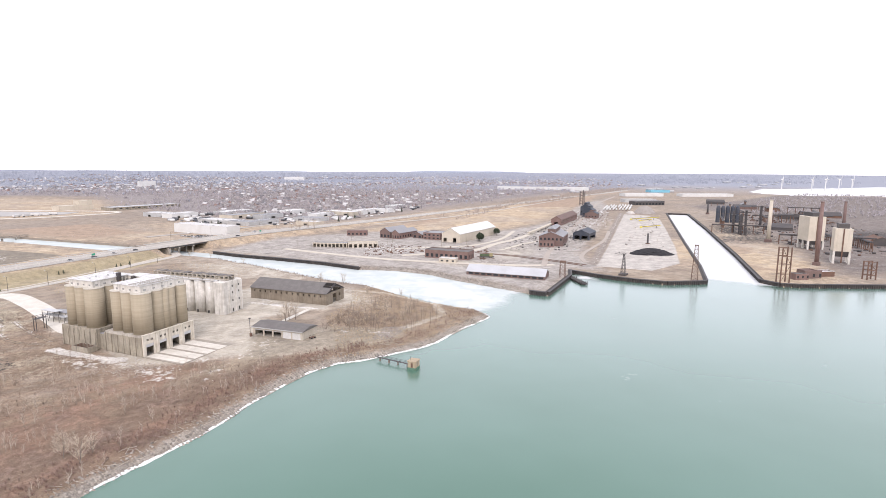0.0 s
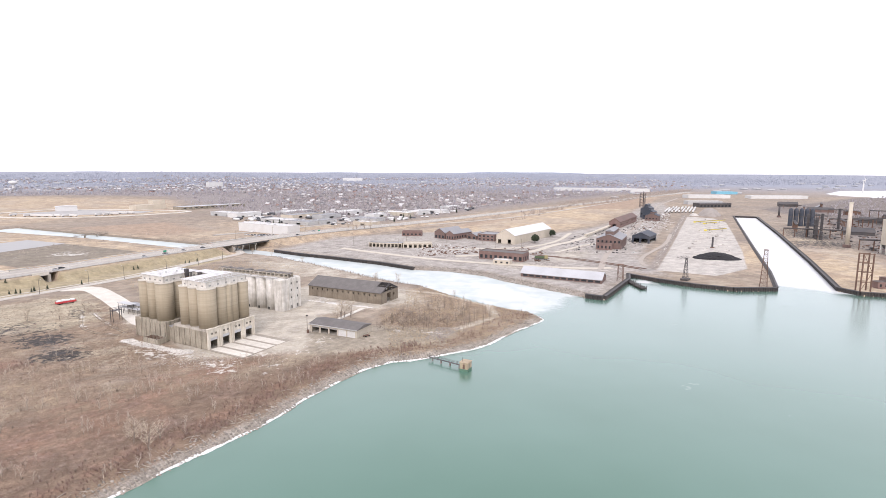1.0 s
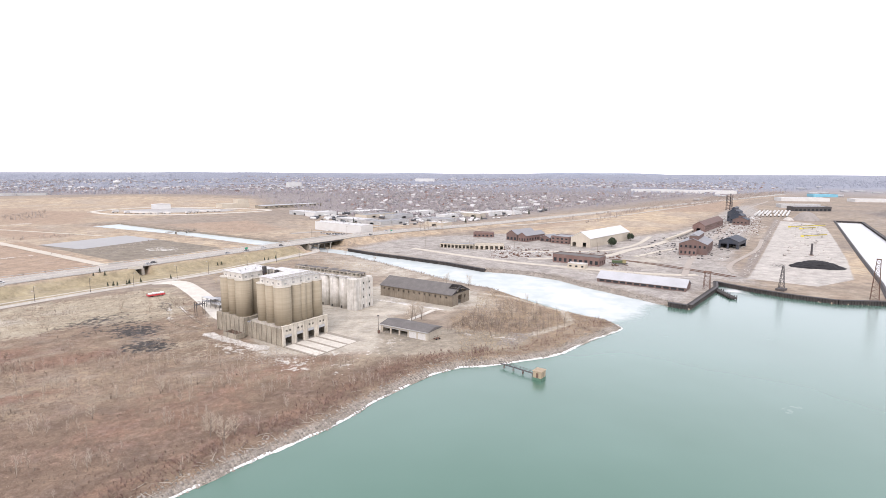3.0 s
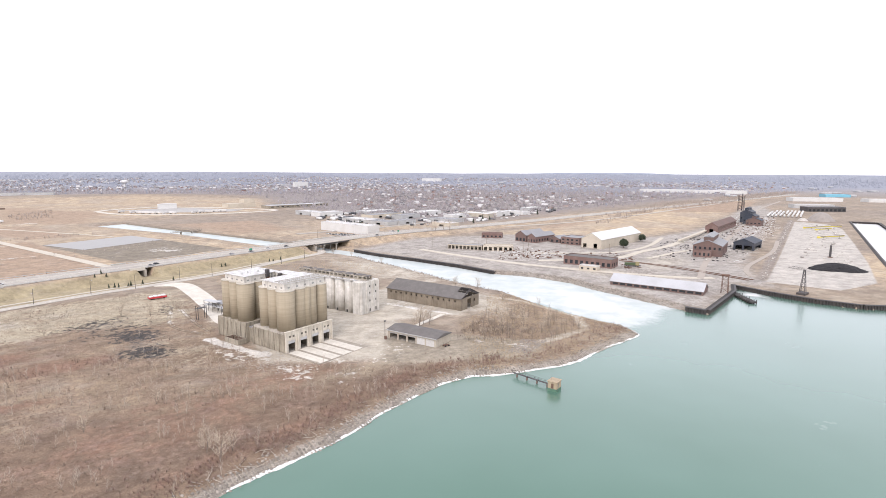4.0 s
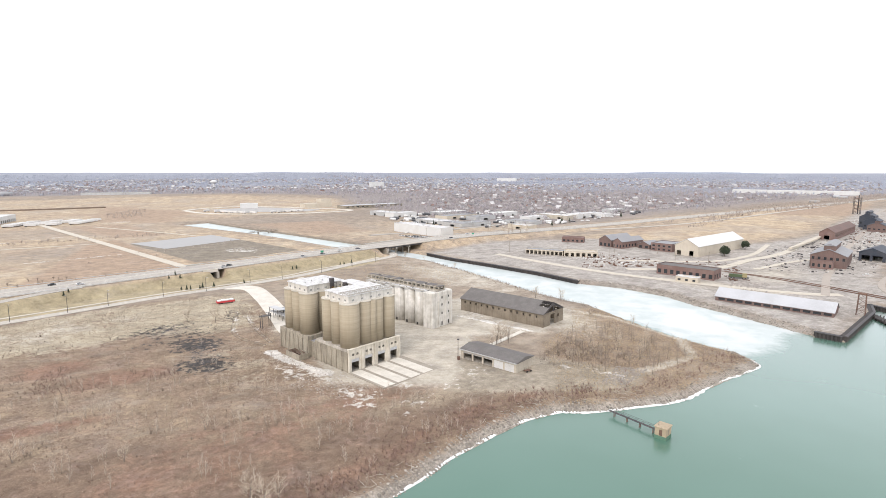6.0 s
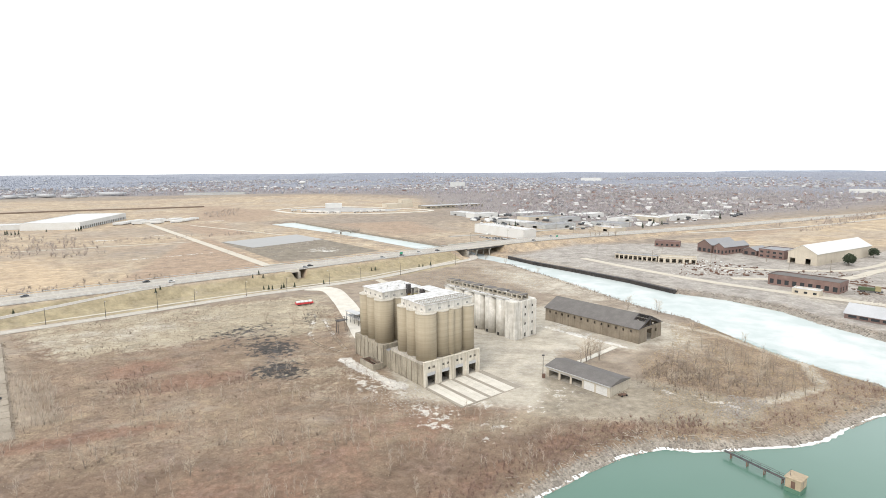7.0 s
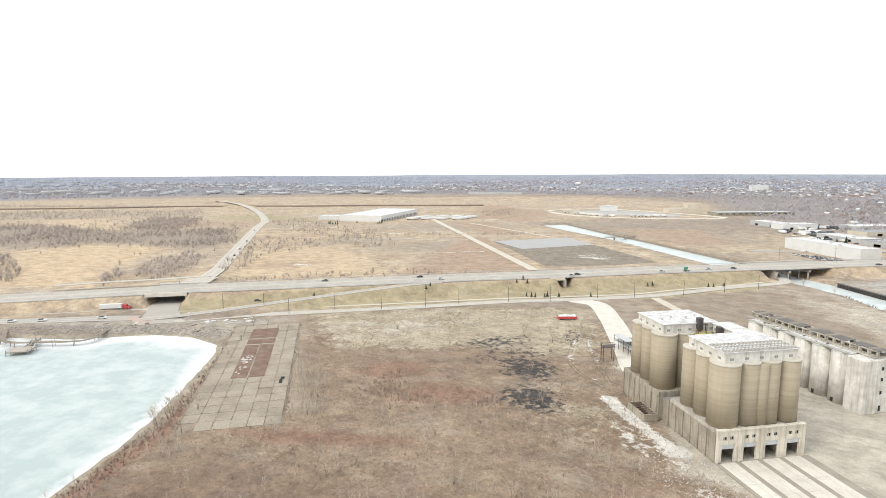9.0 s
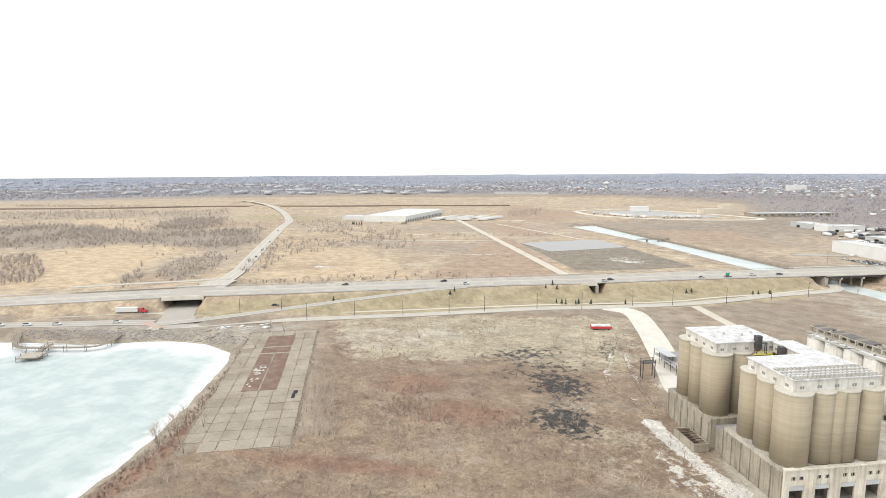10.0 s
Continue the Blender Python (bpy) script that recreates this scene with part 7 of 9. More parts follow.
part("stem", Shape().drum(0, 0, 0, 22, 4.5, 3.2, 16), WHITE, wtw)
part("tank", Shape().stack([[(r * math.cos(a), r * math.sin(a), z) for a in np.linspace(0, 2 * np.pi, 24, False)] for r, z in ((4, 20), (11, 24), (14, 28), (13, 32), (7, 35), (1, 36))]), WHITE, wtw)
flat_building("church_hall", 160, 2410, 20, 60, 26, 22, WHITE, WHITE, "white hall with twin towers in the town", "hall")
flat_building("long_town_block", 1000, 3300, -30, 120, 40, 22, WHITE, WHITE, "white dome hall far in the town", "hall")
trailer_proto = thing("parked_trailer", -440, 850, LAND, 95, "white box trailer parked beside the logistics hall", "trailer", "parked trailers")
part("box", Shape().box(-7, -1.3, 1.1, 7, 1.3, 4.0, 0.05), WHITE, trailer_proto)
for a in (-5.4, -4.2):
    part("axle", Shape().bar((a, -1.2, 0.5), (a, 1.2, 0.5), 0.5, 10), RUBBER, trailer_proto)
part("landing_leg", Shape().box(4.6, -0.9, 0, 4.8, 0.9, 1.1), STEEL, trailer_proto)
rt_ = random.Random(31)
for row in range(4):
    for k in range(13):
        if rt_.random() < 0.78:
            copy_thing(trailer_proto, pose(-446 + row * 24 + k * 0.6, 830 + k * 5.2 + row * 7, LAND, 0, 0, 12 + rt_.uniform(-2, 2)))
# trailers along the near side of the gravel ring
for k in range(16):
    x, y = -238 + k * 11.5, 1072 - 58 * math.sin(math.pi * min(1, k / 17))
    if rt_.random() < 0.85:
        copy_thing(trailer_proto, pose(x, y, 3.06, 0, 0, rt_.choice((-35, -32, 58)) + rt_.uniform(-4, 4)))
# white trailers parked in rows beyond the storage yard
for row in range(6):
    for k in range(9):
        if rt_.random() < 0.8:
            copy_thing(trailer_proto, pose(846 + row * 19 + k * 5.4, 668 + row * 14 - k * 3.4, LAND, 0, 0, 38 + rt_.uniform(-3, 3)))
for x, y, L, h_ in ((738, 489, 44, 5.0), (642, 407, 26, 4.0), (720, 474, 18, 3.0)):
    cv = thing("yard_conveyor", x, y, LAND, -38, "yellow mobile conveyor standing in the storage yard", "conveyor", "yard conveyors")
    part("belt_frame", Shape().bar((-L / 2, 0, 1.2), (L / 2, 0, h_), 0.55, 4), YELLOW, cv)
    part("belt", Shape().bar((-L / 2, 0, 1.7), (L / 2, 0, h_ + 0.5), 0.3, 4), RUBBER, cv)
    for f in (-0.3, 0.3):
        part("leg", Shape().bar((f * L, -1.2, 0), (f * L, 0, 1.2 + (h_ - 1.2) * (f + 0.5)), 0.15).bar((f * L, 1.2, 0), (f * L, 0, 1.2 + (h_ - 1.2) * (f + 0.5)), 0.15), STEEL, cv)
    part("drive_unit", Shape().box(-L / 2 - 1.5, -1.2, 0, -L / 2 + 1.5, 1.2, 2.2, 0.1), YELLOW, cv)
solid("rail_bank", ribbon(smooth_line([(-1538, 658), (-1357, 753), (-1252, 817), (-1120, 930), (-987, 996), (-837, 1056), (-688, 1138), (-560, 1185), (-470, 1230)], 12), 4, -4, 5.2, 4), surf("rail_bank_soil", (0.19, 0.145, 0.115), (0.26, 0.205, 0.16), 0.95), "dark brown rail bank across the far fields", "embankment", kind="structure")
# pond banks and lot edge
solid("pond_revetment", ribbon(smooth_line([(-190, 863), (-106, 747), (-78, 713), (-16, 630), (37, 559)], 8), 0.25, -0.25, 2.2, 2.6), TIMBER, "dark timber revetment along the pond", "revetment", kind="structure")
solid("pond_sheet", Shape().slab([(-219, 616), (-150, 682), (-108, 630), (-170, 566)], 2.2, 2.72), surf("thin_lot_ice", (0.27, 0.265, 0.26), (0.23, 0.22, 0.21), 0.4, bump=0.05), "grey shallow frozen flood on the lot", "pond", kind="structure")

# ---- vehicles ----
def car_mesh():
    s = Shape()
    def hoop(x, w_, z0, z1):
        return [(x, -w_, z0), (x, w_, z0), (x, w_, z1), (x, -w_, z1)]
    s.stack([hoop(*r) for r in ((-2.2, 0.82, 0.45, 0.85), (-2.0, 0.9, 0.32, 0.98), (0.9, 0.9, 0.3, 1.0), (1.9, 0.88, 0.32, 0.88), (2.25, 0.8, 0.45, 0.72))])
    c = Shape().stack([hoop(*r) for r in ((-1.75, 0.78, 0.97, 1.02), (-1.25, 0.68, 0.97, 1.45), (0.1, 0.68, 0.97, 1.47), (0.95, 0.76, 0.97, 1.02))])
    return as_mesh("body", s, CARPAINT), as_mesh("cabin", c, GLASS), as_mesh("wheel", Shape().bar((0, -0.11, 0), (0, 0.11, 0), 0.33, 10), RUBBER)


CAR_BODY, CAR_CABIN, CAR_WHEEL = car_mesh()
CAR_RIM = as_mesh("rim", Shape().bar((0, -0.125, 0), (0, 0.125, 0), 0.2, 8), GALV)
WHITE_BODY = CAR_BODY.copy()
WHITE_BODY.materials[0] = WHITE


def car(x, y, z, turn, label, group, paint=None):
    root = thing("car", x, y, z, turn, label, "car", group)
    part("body", WHITE_BODY if paint else CAR_BODY, None, root), part("cabin", CAR_CABIN, None, root)
    for a in (-1.35, 1.4):
        for b in (-0.82, 0.82):
            wheel = part("wheel", CAR_WHEEL, None, root)
            wheel.matrix_local = pose(a, b, 0.33)
            part("rim", CAR_RIM, None, wheel)
    return root


rc = random.Random(4)
for x, y in ((-164.6, 363.1), (-81.7, 403.4), (-77.5, 411.4), (-28.7, 446.8), (-11.8, 463.3), (5.2, 470.8), (22.3, 482.8), (-180, 356), (-230, 318), (120, 556), (150, 580)):
    k = int(np.argmin(np.hypot(hw_line[:, 0] - x, hw_line[:, 1] - y)))
    p, q = hw_line[k], hn[k]
    side = -1 if (np.array((x, y)) - p[:2]) @ q < 0 else 1
    lane = p[:2] + q * side * rc.choice((5.6, 9.2))
    car(float(lane[0]), float(lane[1]), crest(p) + 0.01, math.degrees(math.atan2(-q[0], q[1])) + (0 if side < 0 else 180), "small car on the highway", "highway cars")
car(-244.6, 270.8, 4.85, 45, "small dark car on the slip road", "highway cars")
for x, y, t_ in ((-338, 186, 31), (-325, 194, 31), (-350, 179, 30), (-300, 211, 32)):
    car(x, y, 2.84, t_, "parked white van beside the lagoon drive", "lagoon cars", WHITE)
for x, y in ((-408, 408), (-436, 442), (-480, 496), (-560, 590)):
    car(x + 2.2, y, branch_z((x, y)) + 0.02, 128, "car on the branch road", "branch road cars")
for i in range(5):
    for j in range(9):
        if rc.random() < 0.75:
            car(98 - j * 3.1 + i * 6.5, 615 + j * 5.0 - i * 4.5 - 20, 2.6, -58, "parked car beside the white warehouse", "warehouse parked cars")
lorry = thing("semi_truck", -319.0, 223.4, 2.85, 33, "semi truck with a white box trailer and red cab", "truck")
part("trailer", Shape().box(-1.5, -1.3, 1.1, 13.2, 1.3, 4.1, 0.06), WHITE, lorry, "white box trailer")
part("chassis", Shape().box(-1.2, -0.5, 0.75, 17, 0.5, 1.08), STEEL, lorry)
part("cab", Shape().prism([(13.9, 0.8), (18.6, 0.8), (18.6, 1.9), (16.9, 2.1), (16.3, 3.5), (13.9, 3.7)], -1.2, 1.2), REDPAINT, lorry, "red tractor cab")
part("windscreen", Shape().prism([(16.95, 2.15), (17.0, 2.2), (16.45, 3.35), (16.4, 3.3)], -1.05, 1.05), GLASS, lorry)
for a in (0, 1.3, 11.2, 14.4, 15.6, 17.9):
    for b in (-1.15, 1.15):
        wheel = part("wheel", Shape().bar((a, b - 0.15, 0.5), (a, b + 0.15, 0.5), 0.5, 12), RUBBER, lorry)
        part("rim", Shape().bar((a, b - 0.165, 0.5), (a, b + 0.165, 0.5), 0.28, 10), GALV, wheel)
lorry.matrix_world = lorry.matrix_world @ Matrix.Scale(0.84, 4)
rt = thing("flatbed_trailer", -67, 315.5, LAND, 25, "red flatbed trailer loaded with white sacks", "trailer")
part("bed", Shape().box(-5.2, -1.3, 1.1, 5.2, 1.3, 1.5, 0.05), REDPAINT, rt)
part("side_board", Shape().box(-5.2, -1.36, 0.8, 5.2, -1.304, 1.9).box(-5.2, 1.304, 0.8, 5.2, 1.36, 1.9), REDPAINT, rt)
for k in range(4):
    part("load", Shape().box(-4.6 + k * 2.35, -1.1, 1.5, -2.5 + k * 2.35, 1.1, 2.5 + 0.2 * (k % 2), 0.2), SNOW, rt)
for a in (-3.6, -2.4, 3.6):
    for b in (-1.15, 1.15):
        part("wheel", Shape().bar((a, b - 0.15, 0.5), (a, b + 0.15, 0.5), 0.5, 12), RUBBER, rt)
lc = thing("locomotive", 292, 322, LAND, -38, "small dark green works locomotive", "locomotive")
part("hood", Shape().box(-6.5, -1.3, 1.2, 2.2, 1.3, 3.2, 0.1), surf("loco_green", (0.07, 0.10, 0.05), (0.05, 0.06, 0.04), 0.6), lc)
part("cab", Shape().box(2.2, -1.45, 1.2, 5.2, 1.45, 4.1, 0.1), surf("loco_tan", (0.30, 0.26, 0.14), rough=0.7), lc)
part("frame", Shape().box(-7, -1.4, 0.7, 6.4, 1.4, 1.2), STEEL, lc)
for a in (-5, -3.2, 2.4, 4.2):
    part("wheelset", Shape().bar((a, -0.9, 0.5), (a, 0.9, 0.5), 0.5, 12), STEEL, lc)

# ---- roadside: lamps, poles, signs, small conifers ----
def street_lamp():
    root = thing("street_lamp", -212.9, 262.2, LAND, 35, "tall dark street lamp beside the front road", "street lamp", "front road lamps")
    part("pole", Shape().drum(0, 0, 0, 9.5, 0.16, 0.09, 8), STEEL, root)
    part("arm", Shape().bar((0, 0, 9.3), (0, 2.2, 9.9), 0.07), STEEL, root)
    head = part("lamp_head", Shape().box(-0.2, 1.9, 9.78, 0.2, 2.9, 10.0, 0.05), GALV, root)
    part("lens", Shape().box(-0.15, 2.1, 9.72, 0.15, 2.8, 9.776), GLASS, head)
    return root


lamp = street_lamp()
for x, y in ((-195, 281), (-171, 293.5), (-150, 309), (-133.9, 322), (-109, 341), (-85.7, 352), (-60.9, 373), (-40, 384), (-12, 404), (12, 424), (33, 445), (-235, 266), (-255, 254)):
    copy_thing(lamp, pose(x, y, LAND, 0, 0, 35 + (180 if int(x) % 2 else 0)))
sign_proto = thing("road_sign", 30, 484, 8.9, 35, "green highway sign board on two posts", "road sign", "highway signs")
part("board", Shape().box(-0.05, -1.5, 2.6, 0.05, 1.5, 4.2), GREENSIGN, sign_proto)
for b in (-1.4, 1.4):
    part("post", Shape().box(0.06, b - 0.07, -1.0, 0.2, b + 0.07, 4.4), GALV, sign_proto)
sign_proto.matrix_world = pose(-12.5, 452.5, 8.9, 0, 0, 125)
copy_thing(sign_proto, pose(150, 563, 8.0, 0, 0, 125))


def conifer(x, y, h, seed, big=False):
    rng = random.Random(seed)
    root = thing("conifer", x, y, ground_z(x, y), rng.uniform(0, 360), "small dark green conifer in mown grass", "conifer", "roadside conifers")
    part("trunk", Shape().bar((0, 0, -0.2), (0, 0, h * 0.9), 0.09 * h / 3, 6, 0.02), BARK, root)
    s = Shape()
    for i in range(130):
        f = rng.random() ** 0.8
        a, r = rng.uniform(0, 6.283), h * 0.30 * (1 - f) + 0.05
        z0 = h * (0.12 + 0.86 * f)
        tip = Vector((r * math.cos(a), r * math.sin(a), z0 - 0.12 * h * (1 - f) * rng.uniform(0.3, 1)))
        s.bar((0.15 * tip.x, 0.15 * tip.y, z0), tip, 0.11 * h / 3, 3, 0.015)
    part("crown", s, NEEDLE, root)


for i, (x, y) in enumerate(((-115.1, 376.8), (-112.2, 381.7), (-108.6, 379.8), (-102.9, 359.0), (-99.1, 357.6), (-97.0, 358.6), (-91.6, 361.2), (-90.4, 363.3), (-83.8, 366.4), (-163.7, 336.8), (-162.6, 340.6), (-220.4, 294.1), (-65.4, 375.1), (-35.5, 423.1), (-32.6, 424.5), (2.5, 437.2), (5.7, 438.7), (12.1, 443.5), (-330, 286), (-326, 282), (-336, 290))):
    conifer(x, y, 3.0 + (i * 37 % 10) * 0.12, i)
for i, (x, y) in enumerate(((110, 640), (116, 646), (105, 700), (112, 706), (98, 712), (125, 718), (135, 728), (330, 735), (345, 742), (300, 700), (470, 815))):
    conifer(x, y, 8 + i % 4, 100 + i)


def evergreen(x, y, h, seed):
    rng = np.random.default_rng(seed)
    root = thing("evergreen_tree", x, y, ground_z(x, y), rng.uniform(0, 360), "round dark evergreen tree beside the hangar", "tree", "hangar trees")
    part("trunk", Shape().bar((0, 0, 0), (0.1, 0, 0.5 * h), 0.04 * h, 6, 0.02 * h), BARK, root)
    s = Shape()
    for _ in range(420):
        a, b, f = rng.uniform(0, 6.283), math.asin(rng.uniform(-0.75, 1)), rng.uniform(0.55, 1.0)
        q = Vector((0.46 * h * f * math.cos(a) * math.cos(b), 0.46 * h * f * math.sin(a) * math.cos(b), h * 0.56 + 0.44 * h * f * math.sin(b)))
        d = Vector(rng.normal(0, 0.05 * h, 3))
        s.bar(q - d, q + d, 0.035 * h, 3, 0.008 * h)
    part("crown", s, NEEDLE, root)


for i, (x, y, h) in enumerate(((352, 414, 10), (404, 450, 9), (357, 421, 6))):
    evergreen(x, y, h, 300 + i)
for k in range(12):
    x, y = 60 + k * 46, 590 + k * 26
    root = thing("utility_pole", x, y, LAND, 30, "plain wooden utility pole with a crossarm", "utility pole", "utility poles")
    part("pole", Shape().drum(0, 0, 0, 10.5, 0.17, 0.11, 7), TIMBER, root)
    part("crossarm", Shape().box(-0.08, -1.3, 9.5, 0.08, 1.3, 9.7), TIMBER, root)
for (x, y) in ((165, 478), (200, 440), (240, 420), (292, 400), (310, 380), (222, 470), (262, 452), (300, 440)):
    root = thing("utility_pole", x, y, LAND, -20, "plain wooden utility pole on the works road", "utility pole", "works poles")
    part("pole", Shape().drum(0, 0, 0, 11, 0.18, 0.12, 7), TIMBER, root)
    part("crossarm", Shape().box(-0.08, -1.3, 10.0, 0.08, 1.3, 10.2), TIMBER, root)

# ---- lagoon boardwalk and fishing pier ----
bw = thing("boardwalk", -326.5, 177.3, 0, 0, "grey boardwalk on posts along the frozen lagoon", "boardwalk")
bl = smooth_line([(0, 0), (9, -5), (18, -10), (27, -10.5), (38, -4.4), (52, 3.2), (55, 10.6), (46, 24.5)], 3)
part("deck", ribbon(bl, 1.1, -1.1, 2.2, 0.25), TIMBER, bw)
for off in (1.0, -1.0):
    part("railing", ribbon(bl, off + 0.06, off - 0.06, 3.25, 0.12), TIMBER, bw)
for p, q in zip(bl[::3], normals(bl)[::3]):
    part("post", Shape().bar((p[0] + q[0], p[1] + q[1], -2), (p[0] + q[0], p[1] + q[1], 3.2), 0.14).bar((p[0] - q[0], p[1] - q[1], -2), (p[0] - q[0], p[1] - q[1], 3.2), 0.14), TIMBER, bw)
fp = thing("fishing_pier", -295.5, 176.5, 0, -52, "grey timber fishing pier with railings on the ice", "pier")
part("walkway", Shape().box(0, -1.2, 1.5, 13, 1.2, 1.75), TIMBER, fp)
part("platform", Shape().box(13, -4.5, 1.5, 21, 4.5, 1.8), TIMBER, fp)
for i in range(9):
    part("plank", Shape().box(13 + i * 0.9, -4.6, 1.8, 13.75 + i * 0.9, 4.6, 1.9), DRIFT, fp)
for a, b, c, d in ((0, -1.2, 13, -1.1), (0, 1.1, 13, 1.2), (13, -4.5, 21, -4.4), (13, 4.4, 21, 4.5), (20.9, -4.4, 21, 4.4)):
    part("railing", Shape().box(a, b, 2.75, c, d, 2.87).box(a, b, 2.3, c, d, 2.38), GALV, fp)
for a in (1, 5, 9, 13.2, 17, 20.8):
    for b in ((-1.1, 1.1) if a < 13 else (-4.4, 4.4)):
        part("pile", Shape().drum(a, b, -2.5, 2.85, 0.14, n=8), TIMBER, fp)

# ---- loose ground cover and shore ----
rng = np.random.default_rng(7)
bush = [twig_mould(rng, 6, 0.6, 0.013, 3) for _ in range(5)]
tuft = []
for _ in range(4):
    s = Shape()
    for _ in range(5):
        a, r, h = rng.uniform(0, 6.283), rng.uniform(0.2, 0.7), rng.uniform(0.5, 1)
        c, d = math.cos(a), math.sin(a)
        s.add([(0.08 * d, -0.08 * c, 0), (-0.08 * d, 0.08 * c, 0), (0.06 * c, 0.06 * d, 0), (r * c, r * d, h)], [(0, 1, 3), (1, 2, 3), (2, 0, 3)])
    tuft.append((s.v, s.f))


def dry(p, margin=3.0):
    ok = (inside(LAKE, p[:, 0], p[:, 1])[0] < -margin) & (inside(LAGOON, p[:, 0], p[:, 1])[0] < -margin) & (away(HWY[:, :2], p[:, 0], p[:, 1]) > 16)
    a = radians(SLAB_T)
    u = (p[:, 0] - SLAB_O[0]) * math.cos(a) + (p[:, 1] - SLAB_O[1]) * math.sin(a)
    v = -(p[:, 0] - SLAB_O[0]) * math.sin(a) + (p[:, 1] - SLAB_O[1]) * math.cos(a)
    ok &= ~((u > -1) & (u < 33) & (v > -1) & (v < 123))
    return p[ok]


def spread(name, poly, count, moulds, lo, hi, material, label, category, lean=0.0, margin=3.0, keep=None):
    p = dry(sprinkle(poly, count, rng), margin)
    if keep is not None:
        p = p[keep(p)]
    return crowd(name, moulds, p, land_height(p[:, 0], p[:, 1]) - 0.05, rng.uniform(lo, hi, len(p)), material, label, category, rng, lean)


def off_coal(p):
    return (np.hypot((p[:, 0] + 67) / 15, (p[:, 1] - 234) / 13) > 1) & (np.hypot((p[:, 0] + 56) / 12, (p[:, 1] - 209) / 11) > 1)


NEARFIELD = [(-150, 138), (-122, 168), (-150, 200), (-205, 268), (-130, 315), (-64, 335), (-46, 290), (-24, 228), (-4, 182), (30, 158), (70, 152), (86, 146), (60, 138), (30, 122), (-34, 78), (-120, 40), (-165, 100)]
clump = lambda p: np.sin(p[:, 0] * 0.11 + 2 * np.sin(p[:, 1] * 0.07)) + np.cos(p[:, 1] * 0.13) + rng.uniform(-0.8, 0.8, len(p)) > 0.55
grove = lambda p: (np.sin(p[:, 0] * 0.19 + 2 * np.sin(p[:, 1] * 0.11)) + np.cos(p[:, 1] * 0.23 + 0.07 * p[:, 0]) + rng.uniform(-1, 1, len(p)) > 0.3) & (p[:, 1] - 0.35 * p[:, 0] < 205 + 25 * rng.normal(size=len(p)))
feather = [tree_mould(rng, 0.0064, 13, 3, 0.25, 0.12) for _ in range(6)]
STEM = surf("sapling_stems", (0.45, 0.385, 0.32), (0.37, 0.31, 0.255), 0.9, vary=0.25, island=True, bump=0)
fine_bush = [puff_mould(rng, 24, 0.55, (0.007, 0.014)) for _ in range(6)]
spread("grass_tufts", NEARFIELD, 6000, tuft, 0.25, 0.6, surf("straw_tuft", (0.36, 0.295, 0.22), (0.30, 0.235, 0.175), 0.95, vary=0.25, island=True, bump=0), "dull straw grass tufts over the scrub field", "grass", keep=off_coal)
spread("brown_weeds", NEARFIELD, 13000, tuft, 0.3, 0.8, surf("brown_weed", (0.195, 0.13, 0.10), (0.25, 0.175, 0.13), 0.95, vary=0.25, island=True, bump=0), "brown dead weeds over the scrub field", "weeds", keep=off_coal)
spread("saplings", NEARFIELD, 2300, feather, 1.8, 5.6, STEM, "slender pale leafless saplings in the scrub", "saplings", 0.12, keep=grove)
spread("bushes", NEARFIELD, 2200, fine_bush, 0.7, 2.0, DARKBRUSH, "low leafless bushes in the scrub", "bushes", keep=clump)
SHORE = smooth_line(LAKE[3:21], 1.2)
sn = normals(SHORE)
k = rng.integers(0, len(SHORE), 2600)
red_at = SHORE[k, :2] + sn[k] * (9 + 5 * rng.normal(size=(2600, 1)))
red_at = dry(red_at, 5.0)
red_at = red_at[(red_at[:, 0] < 92) | (rng.uniform(0, 1, len(red_at)) < 0.3)]
crowd("red_osiers", fine_bush, red_at, land_height(red_at[:, 0], red_at[:, 1]) - 0.05, rng.uniform(0.9, 2.3, len(red_at)), REDTWIG, "red-brown leafless brush along the shore bank", "brush", rng)
lb = smooth_line([q for q in LAGOON if q[0] > -206 and 70 < q[1] < 205], 1.2)
ln = normals(lb)
k = rng.integers(0, len(lb), 900)
red_at = dry(lb[k, :2] + ln[k] * (8 + 3 * rng.normal(size=(900, 1))), 3)
crowd("lagoon_brush", fine_bush, red_at, land_height(red_at[:, 0], red_at[:, 1]) - 0.05, rng.uniform(0.8, 2.0, len(red_at)), REDTWIG, "red-brown brush along the lagoon bank", "brush", rng)
REDS = [(-118, 205), (-92, 228), (-70, 222), (-62, 196), (-80, 184), (-112, 186)]
spread("red_brush", REDS, 1100, fine_bush, 0.6, 1.6, REDTWIG, "red-brown low brush patch in the field", "brush", keep=clump)
THICKET = [(80, 184), (92, 196), (112, 222), (134, 226), (152, 196), (150, 174), (122, 160), (100, 164)]
thick = lambda p: np.exp(-((p[:, 0] - 105) * 0.82 + (p[:, 1] - 190) * -0.57) ** 2 / 420 - ((p[:, 0] - 105) * 0.57 + (p[:, 1] - 190) * 0.82) ** 2 / 170) > rng.uniform(0.05, 1, len(p))
spread("thicket", THICKET, 3000, fine_bush, 0.6, 2.1, DARKBRUSH, "dense brown leafless thicket behind the garage", "thicket", keep=thick)
spread("thicket_saplings", THICKET, 110, feather, 3.0, 7.0, TWIG, "brown saplings standing in the thicket", "saplings", 0.1)
spread("point_grass", POINT, 9000, tuft, 0.3, 0.8, TAN_GRASS, "tan dry grass on the point", "grass")
